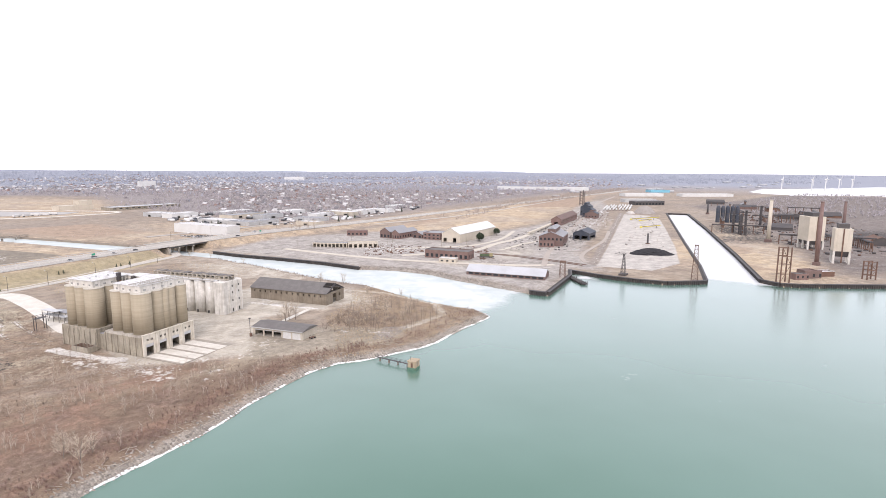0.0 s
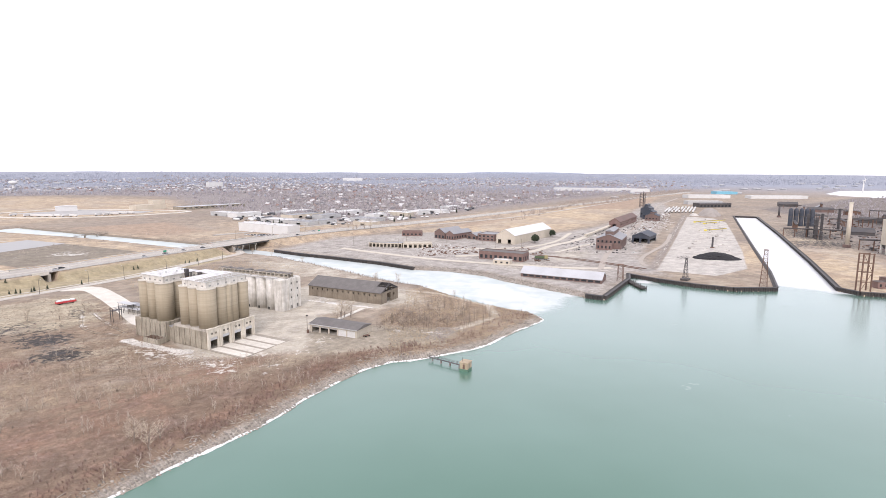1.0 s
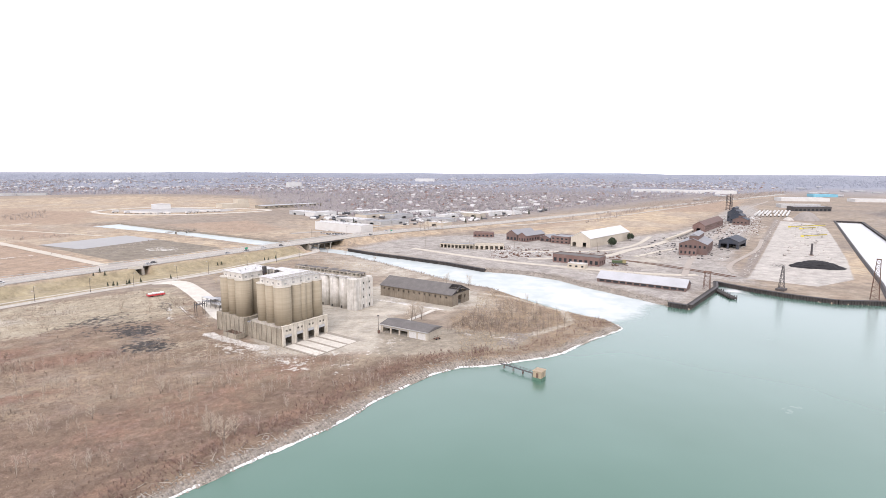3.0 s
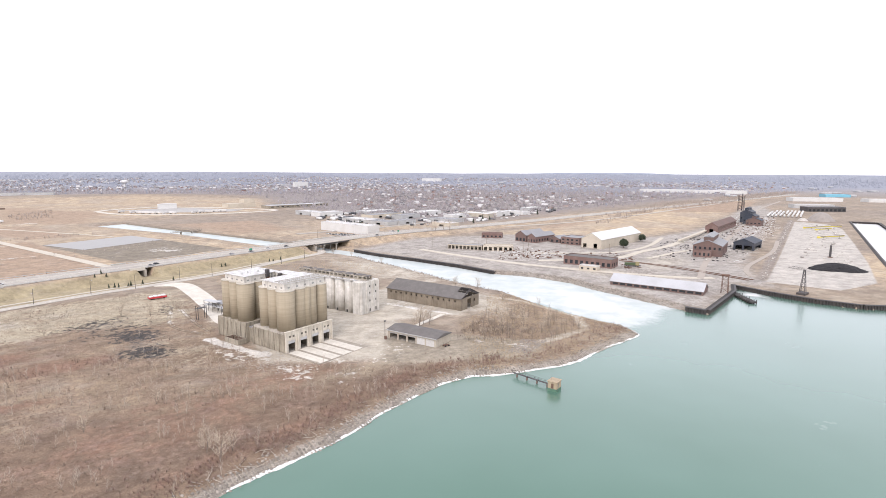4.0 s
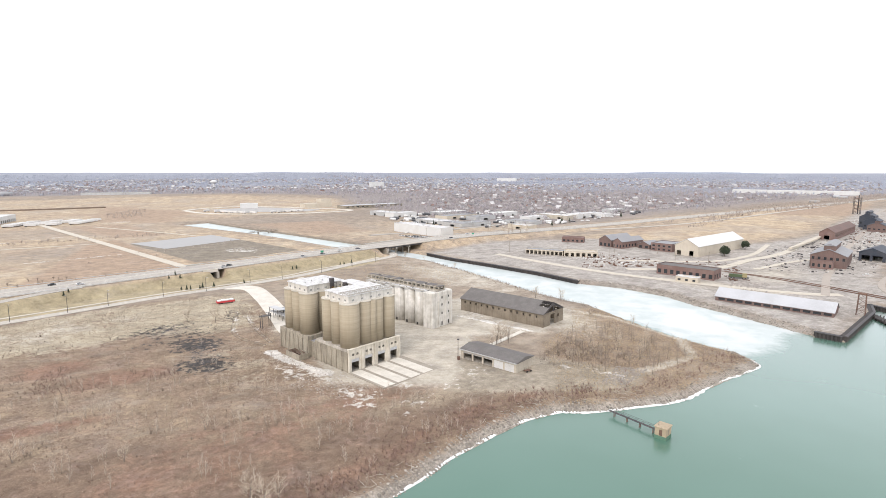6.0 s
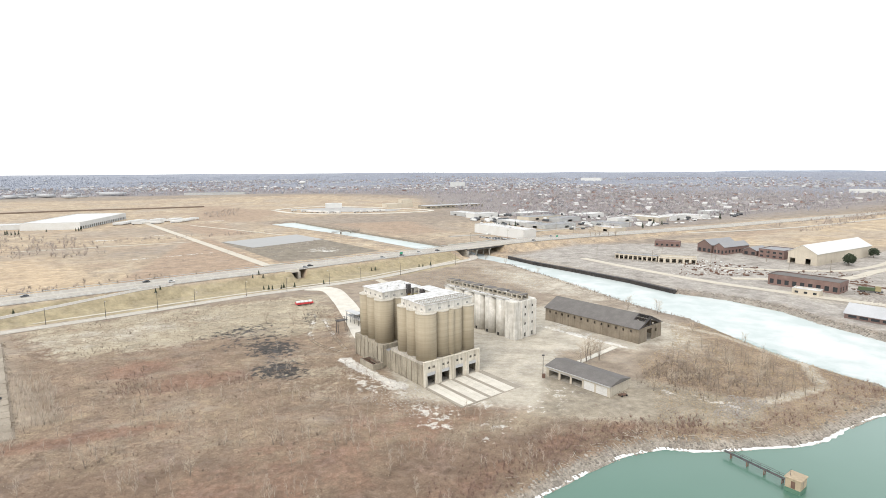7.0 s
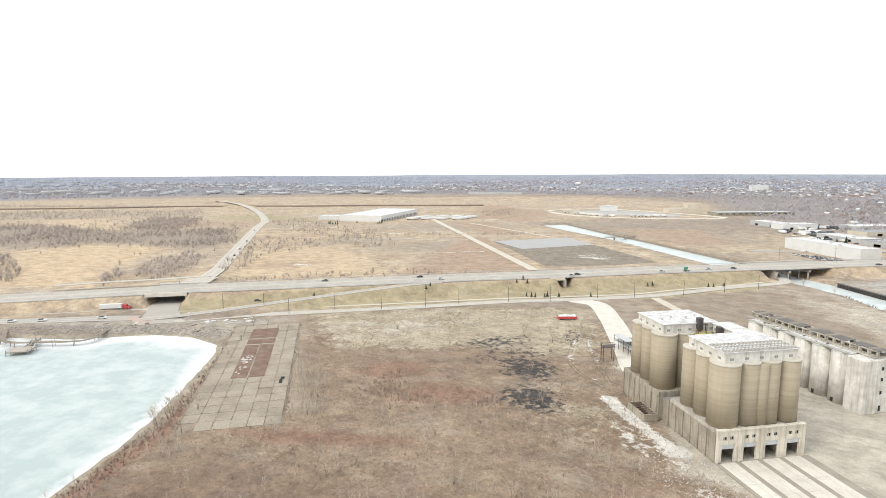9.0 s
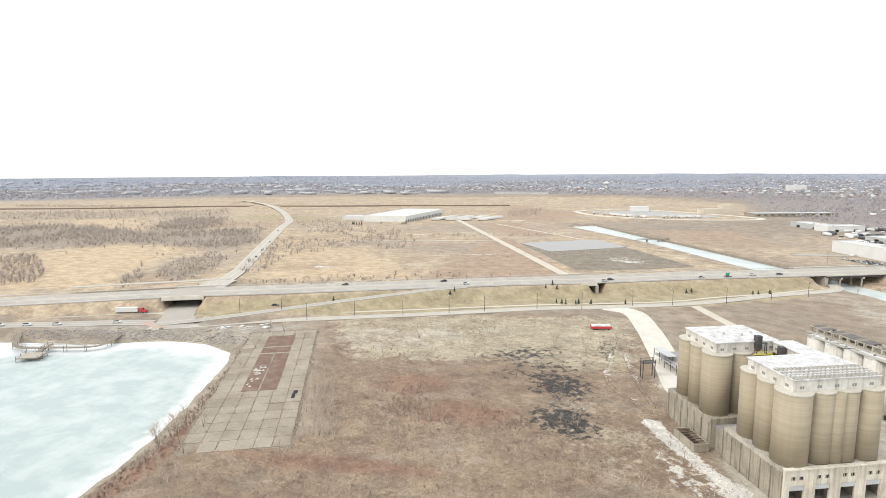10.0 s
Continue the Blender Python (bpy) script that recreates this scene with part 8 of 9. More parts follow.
BANK2 = [(84, 450), (104, 396), (118, 354), (130, 316), (143, 290), (150, 262), (142, 262), (128, 290), (112, 330), (98, 380), (78, 440)]
spread("bank_brush", BANK2, 420, fine_bush, 0.8, 2.2, TWIG, "grey-brown brush along the channel bank", "brush", margin=1.0)
spread("slab_edge_saplings", [(-124, 156), (-114, 166), (-146, 206), (-154, 200)], 110, feather, 2.5, 6.0, STEM, "thin pale saplings along the slab edge", "saplings", 0.12, margin=1)
spread("yard_weeds", [(-30, 330), (30, 320), (70, 330), (96, 370), (60, 440), (10, 420), (-40, 380)], 5000, tuft, 0.3, 0.8, TAN_GRASS, "tan dry weeds north of the silos", "weeds")

# weeds in the joints and along the edges of the old slab
m = pose(SLAB_O[0], SLAB_O[1], 0, 0, 0, SLAB_T)
rows = []
for i in range(7):
    rows += [(i * 5.3 + rng.normal(0, 0.15), v) for v in rng.uniform(0, 121, 150)]
for j in range(20):
    rows += [(u, j * 6.35 + rng.normal(0, 0.15)) for u in rng.uniform(0, 31.8, 26)]
for side in (-0.8, 32.7):
    rows += [(side + rng.normal(0, 0.7), v) for v in rng.uniform(-2, 124, 420)]
rows = [q for q in rows if math.sin(q[0] * 0.7 + q[1] * 0.31) + rng.uniform(-1, 1) > -0.3]
p = np.array([(m @ Vector((u, v, 0)))[:2] for u, v in rows])
crowd("slab_weeds", tuft, p, LAND + 0.04, rng.uniform(0.25, 0.8, len(p)), surf("joint_weed", (0.17, 0.135, 0.10), (0.25, 0.205, 0.15), 0.95, vary=0.3, island=True, bump=0), "brown weeds in the joints of the old slab", "weeds", rng)

# rocks, ice rim and driftwood along the lake shore
stones = [stone_mould(rng, 0.62) for _ in range(12)]
k = rng.integers(0, len(SHORE), 7000)
at_s = SHORE[k, :2] + sn[k] * np.abs(rng.normal(1.6, 2.0, (7000, 1))) - sn[k] * 0.6
crowd("riprap", stones, at_s, land_height(at_s[:, 0], at_s[:, 1]) + 0.05, 0.25 + 1.0 * rng.uniform(0, 1, 7000) ** 2.4, ROCK, "grey broken riprap stones along the shore", "rocks", rng)
fb = smooth_line(LAKE[45:51], 1.2)
fn = normals(fb)
k = rng.integers(0, len(fb), 1500)
at_s = fb[k, :2] + fn[k] * rng.uniform(-1, 6, (1500, 1))
crowd("far_riprap", stones, at_s, land_height(at_s[:, 0], at_s[:, 1]) + 0.1, rng.uniform(0.4, 1.4, 1500), ROCK, "grey riprap stones on the far bank", "rocks", rng)
s = Shape()
rim = []
for i, (p, q) in enumerate(zip(SHORE, sn)):
    wob = 0.1 + 0.6 * math.sin(i * 0.21) * math.sin(i * 0.047 + 1) + rng.uniform(-0.45, 0.45)
    a, b = p[:2] + q * rng.uniform(0.1, 0.8), p[:2] - q * max(0.15, wob)
    rim.append([(a[0], a[1], -0.1), (a[0], a[1], 0.2 + rng.uniform(0, 0.4)), (b[0], b[1], 0.12 + rng.uniform(0, 0.12)), (b[0], b[1], -0.15)])
tagged(solid("ice_rim", s.stack(rim), SNOW, "white ragged ice rim along the shore", "ice", kind="structure"), kind="structure")
k = rng.integers(0, len(SHORE), 620)
at_s = SHORE[k, :2] + sn[k] * rng.uniform(0.5, 8, (620, 1))
logs = []
for _ in range(4):
    sh = Shape().bar((-0.5, 0, 0.02), (0.5, 0.03, 0.05), 0.03, 5, 0.015)
    logs.append((sh.v, sh.f))
crowd("driftwood", logs, at_s, land_height(at_s[:, 0], at_s[:, 1]) + 0.15, 0.8 + 3.4 * rng.uniform(0, 1, 620) ** 2.5, DRIFT, "bleached driftwood logs on the bank", "driftwood", rng)
# rubble and broken concrete
for poly, cnt, lo, hi, mt, lab in (([(-338, 176), (-318, 188), (-292, 202), (-262, 214), (-225, 224), (-216, 216), (-250, 212), (-288, 191), (-312, 179)], 620, 0.3, 1.7, AGGREGATE, "grey broken stone on the lagoon shore"),
                                   ([(-262, 213), (-232, 226), (-214, 220), (-228, 214)], 200, 0.2, 0.9, ROCK, "dark broken stone by the lagoon"),
                                   ([(96, 156), (112, 172), (122, 166), (104, 150)], 420, 0.25, 0.9, AGGREGATE, "pale broken concrete rubble near the garage"),
                                   ([(185, 395), (225, 438), (262, 426), (275, 396), (230, 370)], 360, 0.3, 1.2, DIRTWHITE, "white scrap and rubble on the far bank"),
                                   ([(330, 360), (400, 430), (480, 470), (540, 440), (500, 390), (400, 330)], 320, 0.4, 1.4, DIRTWHITE, "pale demolition rubble round the mill"),
                                   ([(255, 290), (285, 318), (300, 300), (275, 276)], 260, 0.6, 2.0, AGGREGATE, "grey rubble behind the white-roofed shed"),
                                   ([(490, 372), (620, 470), (700, 520), (680, 560), (560, 470), (480, 400)], 1100, 0.3, 1.3, DIRTWHITE, "pale demolition rubble on cleared plant ground"),
                                   ([(-20, 176), (-4, 196), (2, 184), (16, 166), (0, 160)], 500, 0.15, 0.5, DIRTWHITE, "small pale rubble before the silos")):
    p = sprinkle(poly, cnt, rng)
    crowd("rubble", stones, p, land_height(p[:, 0], p[:, 1]) + 0.05, rng.uniform(lo, hi, cnt), mt, lab, "rubble", rng)


rl = smooth_line([(351, 248), (585, 425), (819, 602)], 2)
k = rng.integers(0, len(rl), 190)
p = rl[k, :2] + rng.normal(0, 0.9, (190, 2))
crowd("yard_blocks", stones, p, LAND + 0.1, rng.uniform(0.5, 1.6, 190), DIRTWHITE, "row of pale concrete blocks along the yard", "blocks", rng)


# scrap and plant clutter on the far bank
bits = []
for dims in ((1.0, 0.35, 0.3), (0.6, 0.6, 0.4), (1.6, 0.12, 0.12), (0.9, 0.5, 0.12)):
    sh = Shape().box(-dims[0] / 2, -dims[1] / 2, -0.05, dims[0] / 2, dims[1] / 2, dims[2], 0.03)
    bits.append((sh.v, sh.f))
for poly, cnt, lo, hi, mt, lab in (([(198, 387), (236, 467), (280, 418), (265, 378)], 240, 0.7, 3, RUST, "rusty scrap metal on the far bank"),
                                   ([(198, 387), (236, 467), (280, 418), (265, 378)], 150, 0.6, 2.6, WHITE, "pale scrap panels on the far bank"),
                                   ([(330, 350), (420, 440), (560, 520), (600, 480), (480, 370), (400, 310)], 420, 0.8, 3.2, STEEL, "dark scrap round the old mill"),
                                   ([(330, 350), (420, 440), (560, 520), (600, 480), (480, 370), (400, 310)], 200, 0.7, 2.6, WHITE, "pale debris round the old mill"),
                                   ([(540, 470), (700, 610), (800, 690), (840, 650), (700, 530), (600, 450)], 420, 0.8, 3, RUST, "rusty scrap beside the furnace house"),
                                   ([(540, 470), (700, 610), (800, 690), (840, 650), (700, 530), (600, 450)], 200, 1.0, 3.5, WHITE, "pale debris beside the furnace house"),
                                   ([(480, 270), (640, 390), (780, 500), (800, 560), (640, 440), (470, 310)], 160, 1, 4, DIRTWHITE, "scattered blocks in the storage yard"),
                                   ([(250, 330), (300, 400), (340, 380), (290, 310)], 160, 0.8, 3, RUST, "rusty scrap by the brick ruin"),
                                   ([(560, 160), (700, 300), (900, 440), (1000, 480), (1050, 380), (880, 240), (680, 120)], 420, 1, 6, STEEL, "dark plant scrap and machinery at the steelworks"),
                                   ([(560, 160), (700, 300), (900, 440), (1000, 480), (1050, 380), (880, 240), (680, 120)], 380, 1, 5, RUST, "rusty plant scrap and machinery at the steelworks"),
                                   ([(-300, 205), (-262, 220), (-222, 234), (-216, 222), (-262, 208)], 24, 0.8, 3.5, TIMBER, "grey planks and timbers on the lagoon shore"),
                                   ([(-246, 228), (-226, 248), (-220, 242), (-236, 226)], 16, 2, 5, WHITE, "pale boards piled by the lagoon shore")):
    p = sprinkle(poly, cnt, rng)
    crowd("debris", bits, p, land_height(p[:, 0], p[:, 1]) + 0.05, lo + (hi - lo) * rng.uniform(0, 1, cnt) ** 2, mt, lab, "debris", rng)


# ---- trees ----
def bare_tree(x, y, h, seed, label="grey leafless tree with a thin spreading crown"):
    r = random.Random(seed)
    root = thing("bare_tree", x, y, ground_z(x, y), r.uniform(0, 360), label, "tree", "bare trees")
    t = Shape()
    for k in range(r.choice((2, 3, 4))):
        a = r.uniform(0, 6.283)
        t.bar((0, 0, -0.3), (0.5 * math.cos(a), 0.5 * math.sin(a), h * 0.4), 0.011 * h, 5, 0.007 * h)
        t.spike((0.5 * math.cos(a), 0.5 * math.sin(a), h * 0.4), (1.1 * math.cos(a + 0.4), 1.1 * math.sin(a + 0.4), h * 0.92), 0.007 * h)
    part("trunk", t, BARK, root)
    c = Shape()
    for i in range(34):
        a, z0 = r.uniform(0, 6.283), h * r.uniform(0.15, 0.8)
        q = Vector((0.5 * math.cos(a), 0.5 * math.sin(a), z0))
        e = q + Vector((math.cos(a), math.sin(a), r.uniform(0.5, 1.3))) * h * r.uniform(0.14, 0.28)
        c.spike(q, e, 0.0055 * h)
        for _ in range(10):
            m, b = q.lerp(e, r.uniform(0.2, 1)), r.uniform(0, 6.283)
            c.spike(m, m + Vector((math.cos(b), math.sin(b), r.uniform(0.4, 1.4))) * h * r.uniform(0.05, 0.13), 0.0032 * h)
    part("crown", c, PALETWIG, root)


for i, (x, y, h) in enumerate(((71, 207.5, 12), (74, 210.5, 11), (68, 205, 9), (77, 209, 10), (120.7, 290, 9), (134, 281, 8.5), (122, 190, 8), (115, 202, 7.5), (128, 202, 8.5), (149, 181, 6), (152, 229, 5), (137, 248, 5), (-19, 98, 8.5), (-23, 104, 8), (-16, 103, 6.5), (-79, 276, 7), (-158, 143, 8), (-161, 138, 7), (-164, 146, 6.5), (-155, 150, 6), (-214, 236, 7), (-208, 240, 6), (134, 188, 9), (126, 178, 7), (108, 186, 7), (96, 183, 6), (86, 176, 5), (140, 196, 7), (98, 420, 6), (76, 448, 5), (62, 470, 6), (192, 582, 12), (199, 587, 10), (205, 591, 13), (218, 598, 12), (226, 597, 13), (90, 560, 5), (80, 566, 5), (-42, 145, 6), (-60, 130, 5.5), (-90, 135, 5.5), (24, 150, 5))):
    bare_tree(x, y, h, i)

# ---- countless far trees and houses ----
puff = [puff_mould(rng) for _ in range(6)]
soft_tree = [puff_mould(rng, 34, 0.5, (0.006, 0.013)) for _ in range(7)]
p = sprinkle(WESTWOOD, 2900, rng)
p = p[(inside(WESTWOOD, p[:, 0], p[:, 1])[0] > rng.uniform(-5, 22, len(p))) & (np.sin(p[:, 0] * 0.047 + 1.2 * np.sin(p[:, 1] * 0.03)) + np.cos(p[:, 1] * 0.041 + p[:, 0] * 0.017) + rng.uniform(-1, 1, len(p)) > -0.9)]
crowd("west_thicket", soft_tree, p, 2.3, 4 + 6.5 * rng.uniform(0, 1, len(p)) ** 1.3, FARTWIG, "dense grey-brown leafless thicket beyond the reeds", "woods", rng)
for poly, cnt, lo, hi, lab in (([(-636, 286), (-624, 322), (-571, 308), (-504, 277), (-465, 249), (-483, 223)], 330, 3, 9, "grey leafless thicket beside the highway"),
                               ([(-418, 312), (-472, 377), (-462, 401), (-438, 408), (-383, 339), (-365, 296), (-392, 298)], 330, 2, 6, "grey brush along the branch road"),
                               ([(-368, 352), (-444, 448), (-518, 548), (-461, 536), (-411, 558), (-362, 535), (-379, 478), (-388, 431), (-331, 332)], 300, 2.5, 7.5, "scattered grey trees along the branch road verge"),
                               ([(-647, 717), (-624, 774), (-506, 697), (-457, 618), (-512, 593)], 170, 2.5, 7, "scattered grey brush in the reed field"),
                               ([(-327, 314), (-308, 335), (-254, 368), (-224, 368), (-243, 339), (-286, 318)], 46, 2, 5, "round brown bushes by the embankment foot"),
                               ([(-418, 283), (-437, 314), (-378, 279), (-382, 263)], 26, 5, 10, "bare trees at the edge of the reeds"),
                               ([(-1403, 603), (-1276, 709), (-1194, 780), (-1061, 780), (-996, 882), (-869, 779), (-948, 688), (-1006, 610), (-1180, 510)], 620, 3, 8, "thin grey tree belt before the rail bank"),
                               ([(-1028, 448), (-1400, 600), (-990, 880), (-700, 640), (-520, 480), (-640, 400), (-720, 330)], 520, 2, 6, "sparse grey shrubs over the western reeds"),
                               ([(-402, 1048), (-373, 1165), (-313, 965), (-357, 932)], 120, 3, 8, "grey tree clump in the far fields"),
                               ([(-420, 560), (-300, 640), (-190, 700), (-200, 720), (-320, 660), (-440, 585)], 130, 2, 6, "hedge of grey brush across the reed field"),
                               ([(-326, 325), (-300, 352), (-262, 376), (-235, 384), (-228, 372), (-262, 356), (-305, 322)], 70, 2, 4.5, "brown bushes at the embankment foot"),
                               ([(-1615, 745), (-1193, 850), (-1110, 900), (-1200, 905), (-1640, 780)], 320, 4, 8, "grey belt of trees on the rail bank"),
                               ([(-200, 470), (-120, 560), (-40, 660), (60, 720), (40, 760), (-80, 680), (-220, 500)], 120, 1.5, 3.5, "low bushes along the pond strip"),
                               ([(477, 630), (1121, 1120), (939, 1060), (478, 655)], 500, 3, 7, "grey brush belt along the open field"),
                               ([(90, 560), (200, 600), (300, 660), (280, 690), (160, 640), (80, 590)], 130, 1.5, 4, "brush beside the highway verge")):
    p = sprinkle(poly, cnt, rng)
    p = p[(away([(-326, 272), (-364, 329), (-459, 462), (-569, 602), (-660, 720)], p[:, 0], p[:, 1]) > 9) & (away(HWY[:, :2], p[:, 0], p[:, 1]) > 22)]
    crowd("brush", soft_tree, p, land_height(p[:, 0], p[:, 1]) - 0.1, lo + (hi - lo) * rng.uniform(0, 1, len(p)) ** 1.6, FARTWIG, lab, "brush", rng)
p = sprinkle([(-1060, 430), (-1000, 640), (-700, 720), (-560, 640), (-440, 440), (-420, 330), (-560, 260), (-760, 300)], 900, rng)
edge = inside(WESTWOOD, p[:, 0], p[:, 1])[0]
p = p[(edge < 4) & (rng.uniform(0, 1, len(p)) < 0.06 + 0.8 * np.exp(edge / 14)) & (away(BRANCH, p[:, 0], p[:, 1]) > 14) & (away(HWY[:, :2], p[:, 0], p[:, 1]) > 24)]
crowd("thicket_edge_trees", soft_tree, p, 2.3, rng.uniform(3.5, 9.5, len(p)), FARTWIG, "loose leafless trees round the reed thicket", "trees", rng)
p = sprinkle([(-520, 600), (-440, 590), (-330, 500), (-300, 540), (-420, 680), (-530, 690)], 170, rng)
crowd("reed_field_trees", soft_tree, p, 2.4, rng.uniform(3, 8, len(p)), FARTWIG, "scattered leafless trees in tan reeds", "trees", rng)
p = sprinkle([(-330, 310), (-230, 372), (-140, 420), (-150, 440), (-250, 400), (-340, 330)], 60, rng)
crowd("verge_bushes", soft_tree, p, 2.4, rng.uniform(2, 5, len(p)), TWIG, "brown bushes at the embankment foot", "bushes", rng)
p = sprinkle([(450, 690), (700, 850), (1000, 1020), (1300, 1220), (1900, 1500), (1900, 1420), (1300, 1110), (1020, 950), (700, 800)], 1100, rng)
crowd("field_edge_woods", soft_tree, p, 2.4, rng.uniform(4, 9, len(p)), FARTWIG, "grey belt of leafless trees beyond the field", "woods", rng)
p = sprinkle(TOWN, 17000, rng)
p = np.vstack([p, sprinkle([(160, 880), (330, 780), (900, 1080), (1600, 1450), (1900, 1900), (700, 2000), (250, 1700), (60, 1150)], 2600, rng)])
d = np.hypot(p[:, 0], p[:, 1])
p = p[(rng.uniform(0, 1, len(p)) < np.where(d > 1600, 1.0, 0.85)) & (away(HWY[:, :2], p[:, 0], p[:, 1]) > 40)]
# beyond about 2 km the trees get the haze-tinted colour
for near, mt, lab in ((True, TOWNTWIG, "grey leafless trees through the town"), (False, HAZETWIG, "leafless trees through the far town, hazed blue-grey")):
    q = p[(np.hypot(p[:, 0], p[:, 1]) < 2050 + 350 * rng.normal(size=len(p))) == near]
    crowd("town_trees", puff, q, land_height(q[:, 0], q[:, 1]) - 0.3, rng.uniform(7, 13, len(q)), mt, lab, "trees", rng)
p = sprinkle([(-3600, 500), (-2300, 520), (-1800, 1180), (-1300, 1780), (-500, 1880), (0, 1620), (400, 1500), (700, 1700), (0, 2100), (-1500, 2300), (-2600, 1900), (-3600, 1200)], 4600, rng)
crowd("town_edge_woods", puff, p, 2.2, rng.uniform(7, 13, len(p)), TOWNTWIG, "grey woods at the edge of the town", "woods", rng)
p = sprinkle([(1000, 480), (1500, 700), (2000, 820), (2100, 560), (1500, 200), (1100, 300)], 900, rng)
crowd("plant_edge_woods", puff, p, 2.2, rng.uniform(5, 10, len(p)), TOWNTWIG, "grey scrub woods beyond the plant", "woods", rng)
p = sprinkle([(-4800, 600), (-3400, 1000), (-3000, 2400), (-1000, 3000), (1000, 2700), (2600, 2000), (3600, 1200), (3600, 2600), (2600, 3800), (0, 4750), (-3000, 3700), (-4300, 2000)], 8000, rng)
crowd("distant_woods", puff, p, land_height(p[:, 0], p[:, 1]) - 0.3, rng.uniform(9, 17, len(p)), HAZETWIG, "distant winter woods, tinted by haze", "woods", rng)
house = []
for k in range(4):
    w_, l_, h_ = rng.uniform(7, 10), rng.uniform(9, 14), rng.uniform(3.2, 5.6)
    a, b, o = w_ / 2, l_ / 2, 0.5
    r_ = h_ + w_ * 0.36
    v = [(-a, -b, 0), (a, -b, 0), (a, b, 0), (-a, b, 0), (-a, -b, h_), (a, -b, h_), (a, b, h_), (-a, b, h_), (0, -b, r_), (0, b, r_)]
    f = [(0, 1, 5, 4), (1, 2, 6, 5), (2, 3, 7, 6), (3, 0, 4, 7), (4, 5, 8), (6, 7, 9)]
    house.append((v, f, [0] * 6))
    m = len(v)
    v += [(-a - o, -b - o, h_ - 0.3), (0, -b - o, r_ + 0.15), (0, b + o, r_ + 0.15), (-a - o, b + o, h_ - 0.3), (a + o, -b - o, h_ - 0.3), (a + o, b + o, h_ - 0.3)]
    f += [(m, m + 1, m + 2, m + 3), (m + 1, m + 4, m + 5, m + 2)]
    house[-1] = (v, f, [0] * 6 + [1] * 2)
grid_a = radians(32)
gu, gv = np.meshgrid(np.arange(-4600, 3600, 24.0), np.arange(800, 4600, 62.0))
gu, gv = gu.ravel() + rng.uniform(-3, 3, gu.size), gv.ravel() + rng.choice((-13, 13), gv.size)
p = np.stack([gu * math.cos(grid_a) - gv * math.sin(grid_a) + 1200, gu * math.sin(grid_a) + gv * math.cos(grid_a) - 200], 1)
keep = (inside([(180, 880), (330, 800), (700, 1010), (1300, 1330), (2600, 1900), (3200, 3000), (0, 4400), (-3200, 3300), (-3600, 900), (-2500, 800), (-2000, 1500), (-1200, 2100), (-400, 2150), (100, 1950), (330, 1600), (200, 1250)], p[:, 0], p[:, 1])[0] > 0) & (np.sin(p[:, 0] * 0.0041) + np.cos(p[:, 1] * 0.0053) + rng.uniform(-1.3, 1.3, len(p)) > 0.0)
p = p[keep]
crowd("town_houses", house, p, land_height(p[:, 0], p[:, 1]) - 0.2, rng.uniform(0.75, 1.15, len(p)), None, "many small gabled town houses with pale walls", "houses", rng, materials=[HOUSEWALL, HOUSEROOF], turn=grid_a + rng.choice((0, math.pi / 2), len(p)))
hall = []
for k in range(3):
    s = Shape().box(-12 - 6 * k, -9, 0, 12 + 6 * k, 9, 6 + k)
    hall.append((s.v, s.f, [0, 0, 0, 0, 0, 0]))
p = sprinkle([(150, 900), (700, 1050), (1500, 1400), (3000, 2000), (3600, 1400), (2000, 1150), (1400, 1080)], 24, rng)
p = np.vstack([p, sprinkle([(-2500, 2200), (0, 2100), (2500, 2400), (2500, 3600), (0, 4300), (-2500, 3400)], 80, rng)])
crowd("town_halls", hall, p, land_height(p[:, 0], p[:, 1]) - 0.2, rng.uniform(0.6, 1.2, len(p)), PALEROOF, "scattered pale commercial halls in the town", "halls", rng)
# parked vehicles and yard goods among the industrial units
lots = []
for L_, w_, h_ in ((4.4, 1.8, 1.4), (5.2, 2.0, 2.0), (12, 2.5, 3.6), (7, 2.4, 3.0)):
    sh = Shape().stack([[(-L_ / 2, -w_ / 2, 0.3), (L_ / 2, -w_ / 2, 0.3), (L_ / 2, w_ / 2, 0.3), (-L_ / 2, w_ / 2, 0.3)], [(-L_ / 2, -w_ / 2, h_ * 0.6), (L_ / 2, -w_ / 2, h_ * 0.6), (L_ / 2, w_ / 2, h_ * 0.6), (-L_ / 2, w_ / 2, h_ * 0.6)], [(-L_ * 0.42, -w_ * 0.42, h_), (L_ * 0.36, -w_ * 0.42, h_), (L_ * 0.36, w_ * 0.42, h_), (-L_ * 0.42, w_ * 0.42, h_)]])
    lots.append((sh.v, sh.f))
LOTS = [(60, 640), (120, 660), (185, 690), (330, 730), (470, 800), (560, 900), (330, 940), (120, 960), (60, 860), (110, 760)]
p = sprinkle(LOTS, 620, rng)
p = p[np.sin(p[:, 0] * 0.06 + 1) + np.cos(p[:, 1] * 0.075) + rng.uniform(-0.7, 0.7, len(p)) > 0.1]
for share, mt, lab in ((0.6, WHITE, "white and silver vehicles parked in the industrial lots"), (1.0, CARPAINT, "dark vehicles parked in the industrial lots")):
    q = p[:int(len(p) * share)] if share < 1 else p[int(len(p) * 0.6):]
    crowd("parked_vehicles", lots, q, 2.5, rng.uniform(0.9, 1.15, len(q)), mt, lab, "vehicles", rng, turn=grid_a + rng.choice((0, math.pi / 2), len(q)))
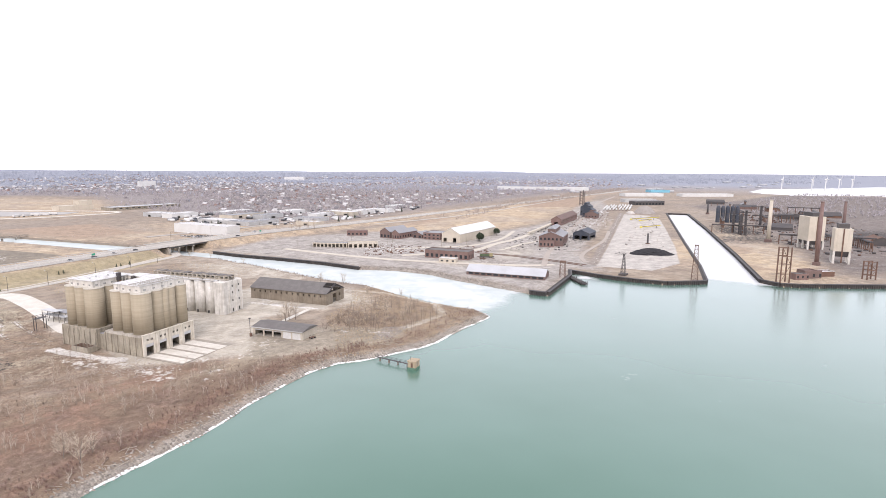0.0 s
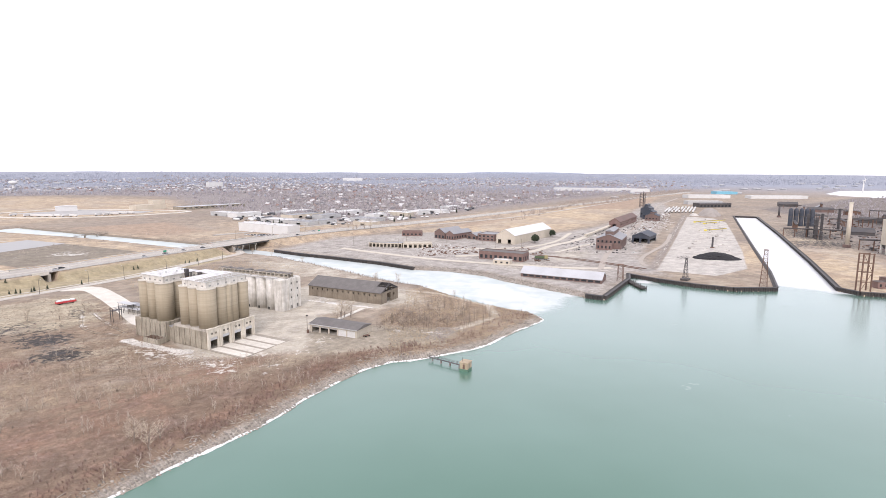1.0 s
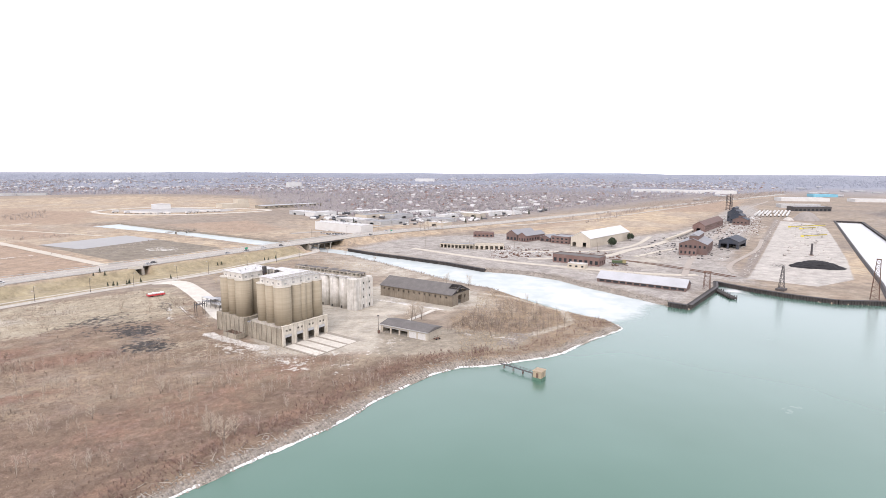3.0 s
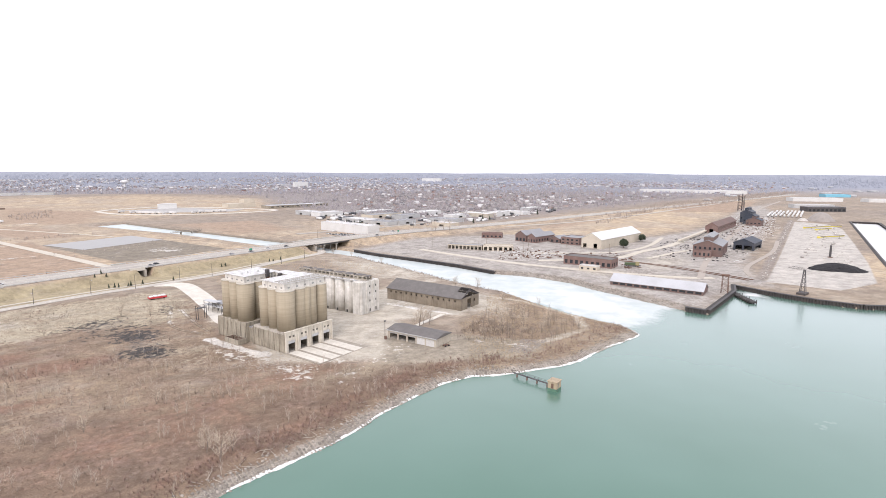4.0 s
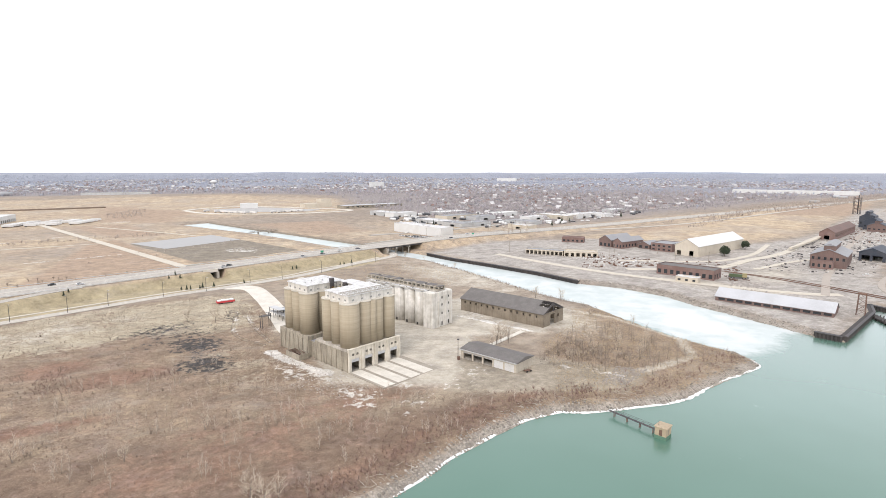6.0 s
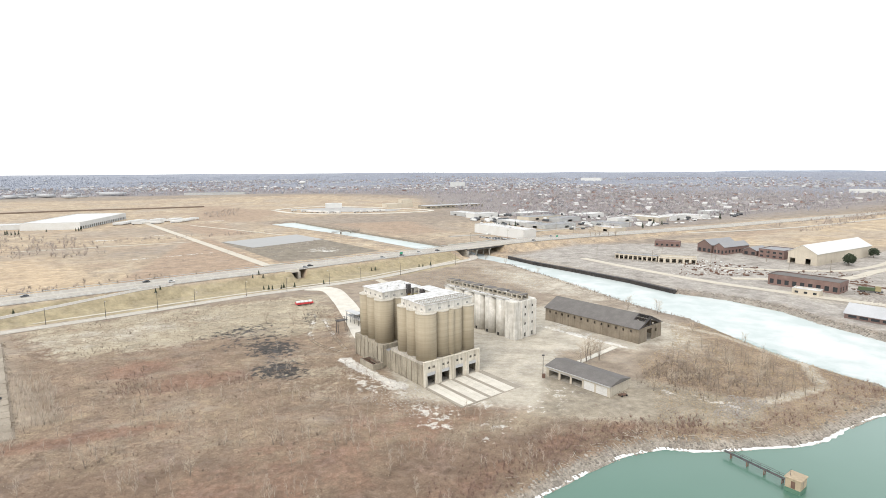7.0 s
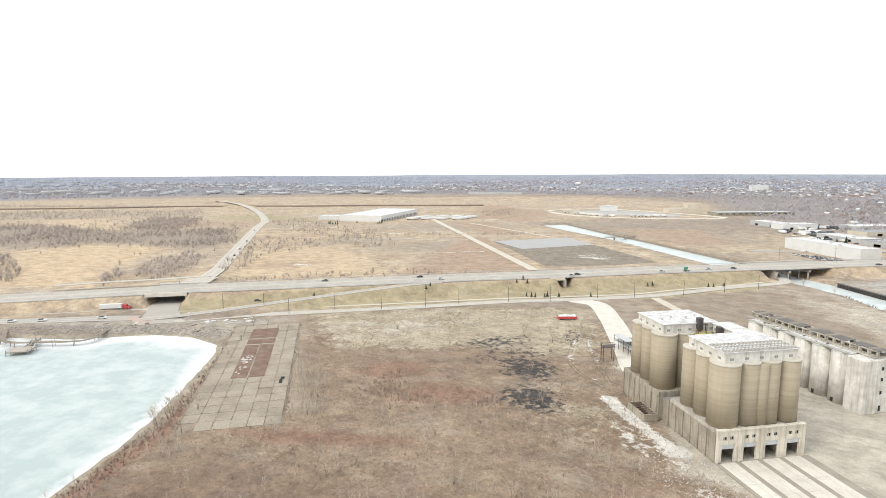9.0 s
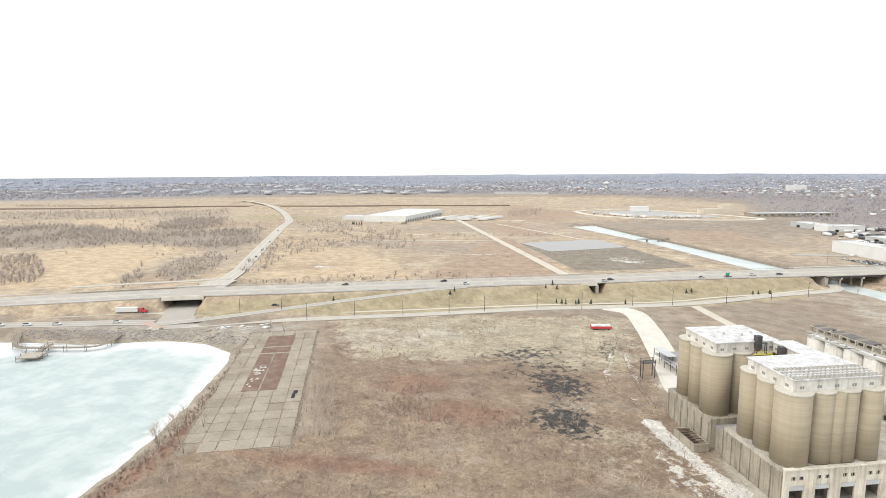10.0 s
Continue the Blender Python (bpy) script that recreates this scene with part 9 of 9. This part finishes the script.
# broad white roofs of far sheds in the north-west
broad = [Shape().box(-30, -11, 0, 30, 11, 8), Shape().box(-17, -9, 0, 17, 9, 6)]
p = np.vstack([sprinkle([(-2300, 1130), (-1636, 1460), (-900, 1690), (-1100, 2050), (-2000, 1800), (-2900, 1350)], 60, rng), sprinkle([(-4300, 2000), (-3048, 2701), (-1900, 2850), (-1700, 2400), (-2500, 2100), (-3600, 1500)], 60, rng)])
crowd("far_shed_roofs", [(q.v, q.f, [0] * 6) for q in broad], p, land_height(p[:, 0], p[:, 1]) + 2, rng.uniform(0.5, 1.25, len(p)), PALEROOF, "broad white shed roofs in the far town", "roofs", rng)
# many small pale roofs and vehicles glinting through the far town
speck = []
for k in range(2):
    s = Shape().box(-4 - 3 * k, -4, 0, 4 + 3 * k, 4, 6)
    speck.append((s.v, s.f, [0, 0, 0, 0, 0, 0]))
p = sprinkle([(-4200, 900), (-2300, 1500), (-1200, 2150), (0, 2000), (1000, 1500), (2800, 1950), (3200, 3000), (0, 4500), (-3300, 3500)], 420, rng)
crowd("far_town_roofs", speck, p, land_height(p[:, 0], p[:, 1]) + 1, rng.uniform(0.5, 1.3, len(p)), PALEROOF, "small white roofs scattered through the far town", "roofs", rng)
# leafless shrubs at the lagoon corner of the old slab
for i, (x, y, h) in enumerate(((-157, 136, 7), (-160, 142, 6), (-166, 152, 6), (-170, 160, 5), (-176, 172, 5), (-152, 131, 5), (-146, 136, 5), (-190, 196, 5), (-200, 214, 5), (-121, 157, 5), (-119, 163, 4.5))):
    bare_tree(x, y, h, 60 + i)
p = np.array([(-107, 250), (-110, 208), (-112, 206), (-90, 211), (-80, 200), (-82, 203), (-48, 223), (-64, 180), (-130, 232), (-74, 168), (-40, 176), (-96, 178), (-122, 192), (-30, 150), (-58, 146), (-142, 262), (-118, 288), (-52, 190)], float)
crowd("lone_bushes", bush, p, land_height(p[:, 0], p[:, 1]) - 0.05, rng.uniform(2.2, 4.2, len(p)), DARKBRUSH, "dark brown leafless bushes standing alone in the field", "bushes", rng)
bare_tree(-64, 272, 7.5, 90)
for i, (x, y) in enumerate(((-544, 706), (-526, 714), (-522, 712), (-515, 709), (-511, 710), (-508, 712), (-459, 749), (-456, 750), (-454, 752), (-495, 745))):
    conifer(x, y, 5 + i % 3, 200 + i)
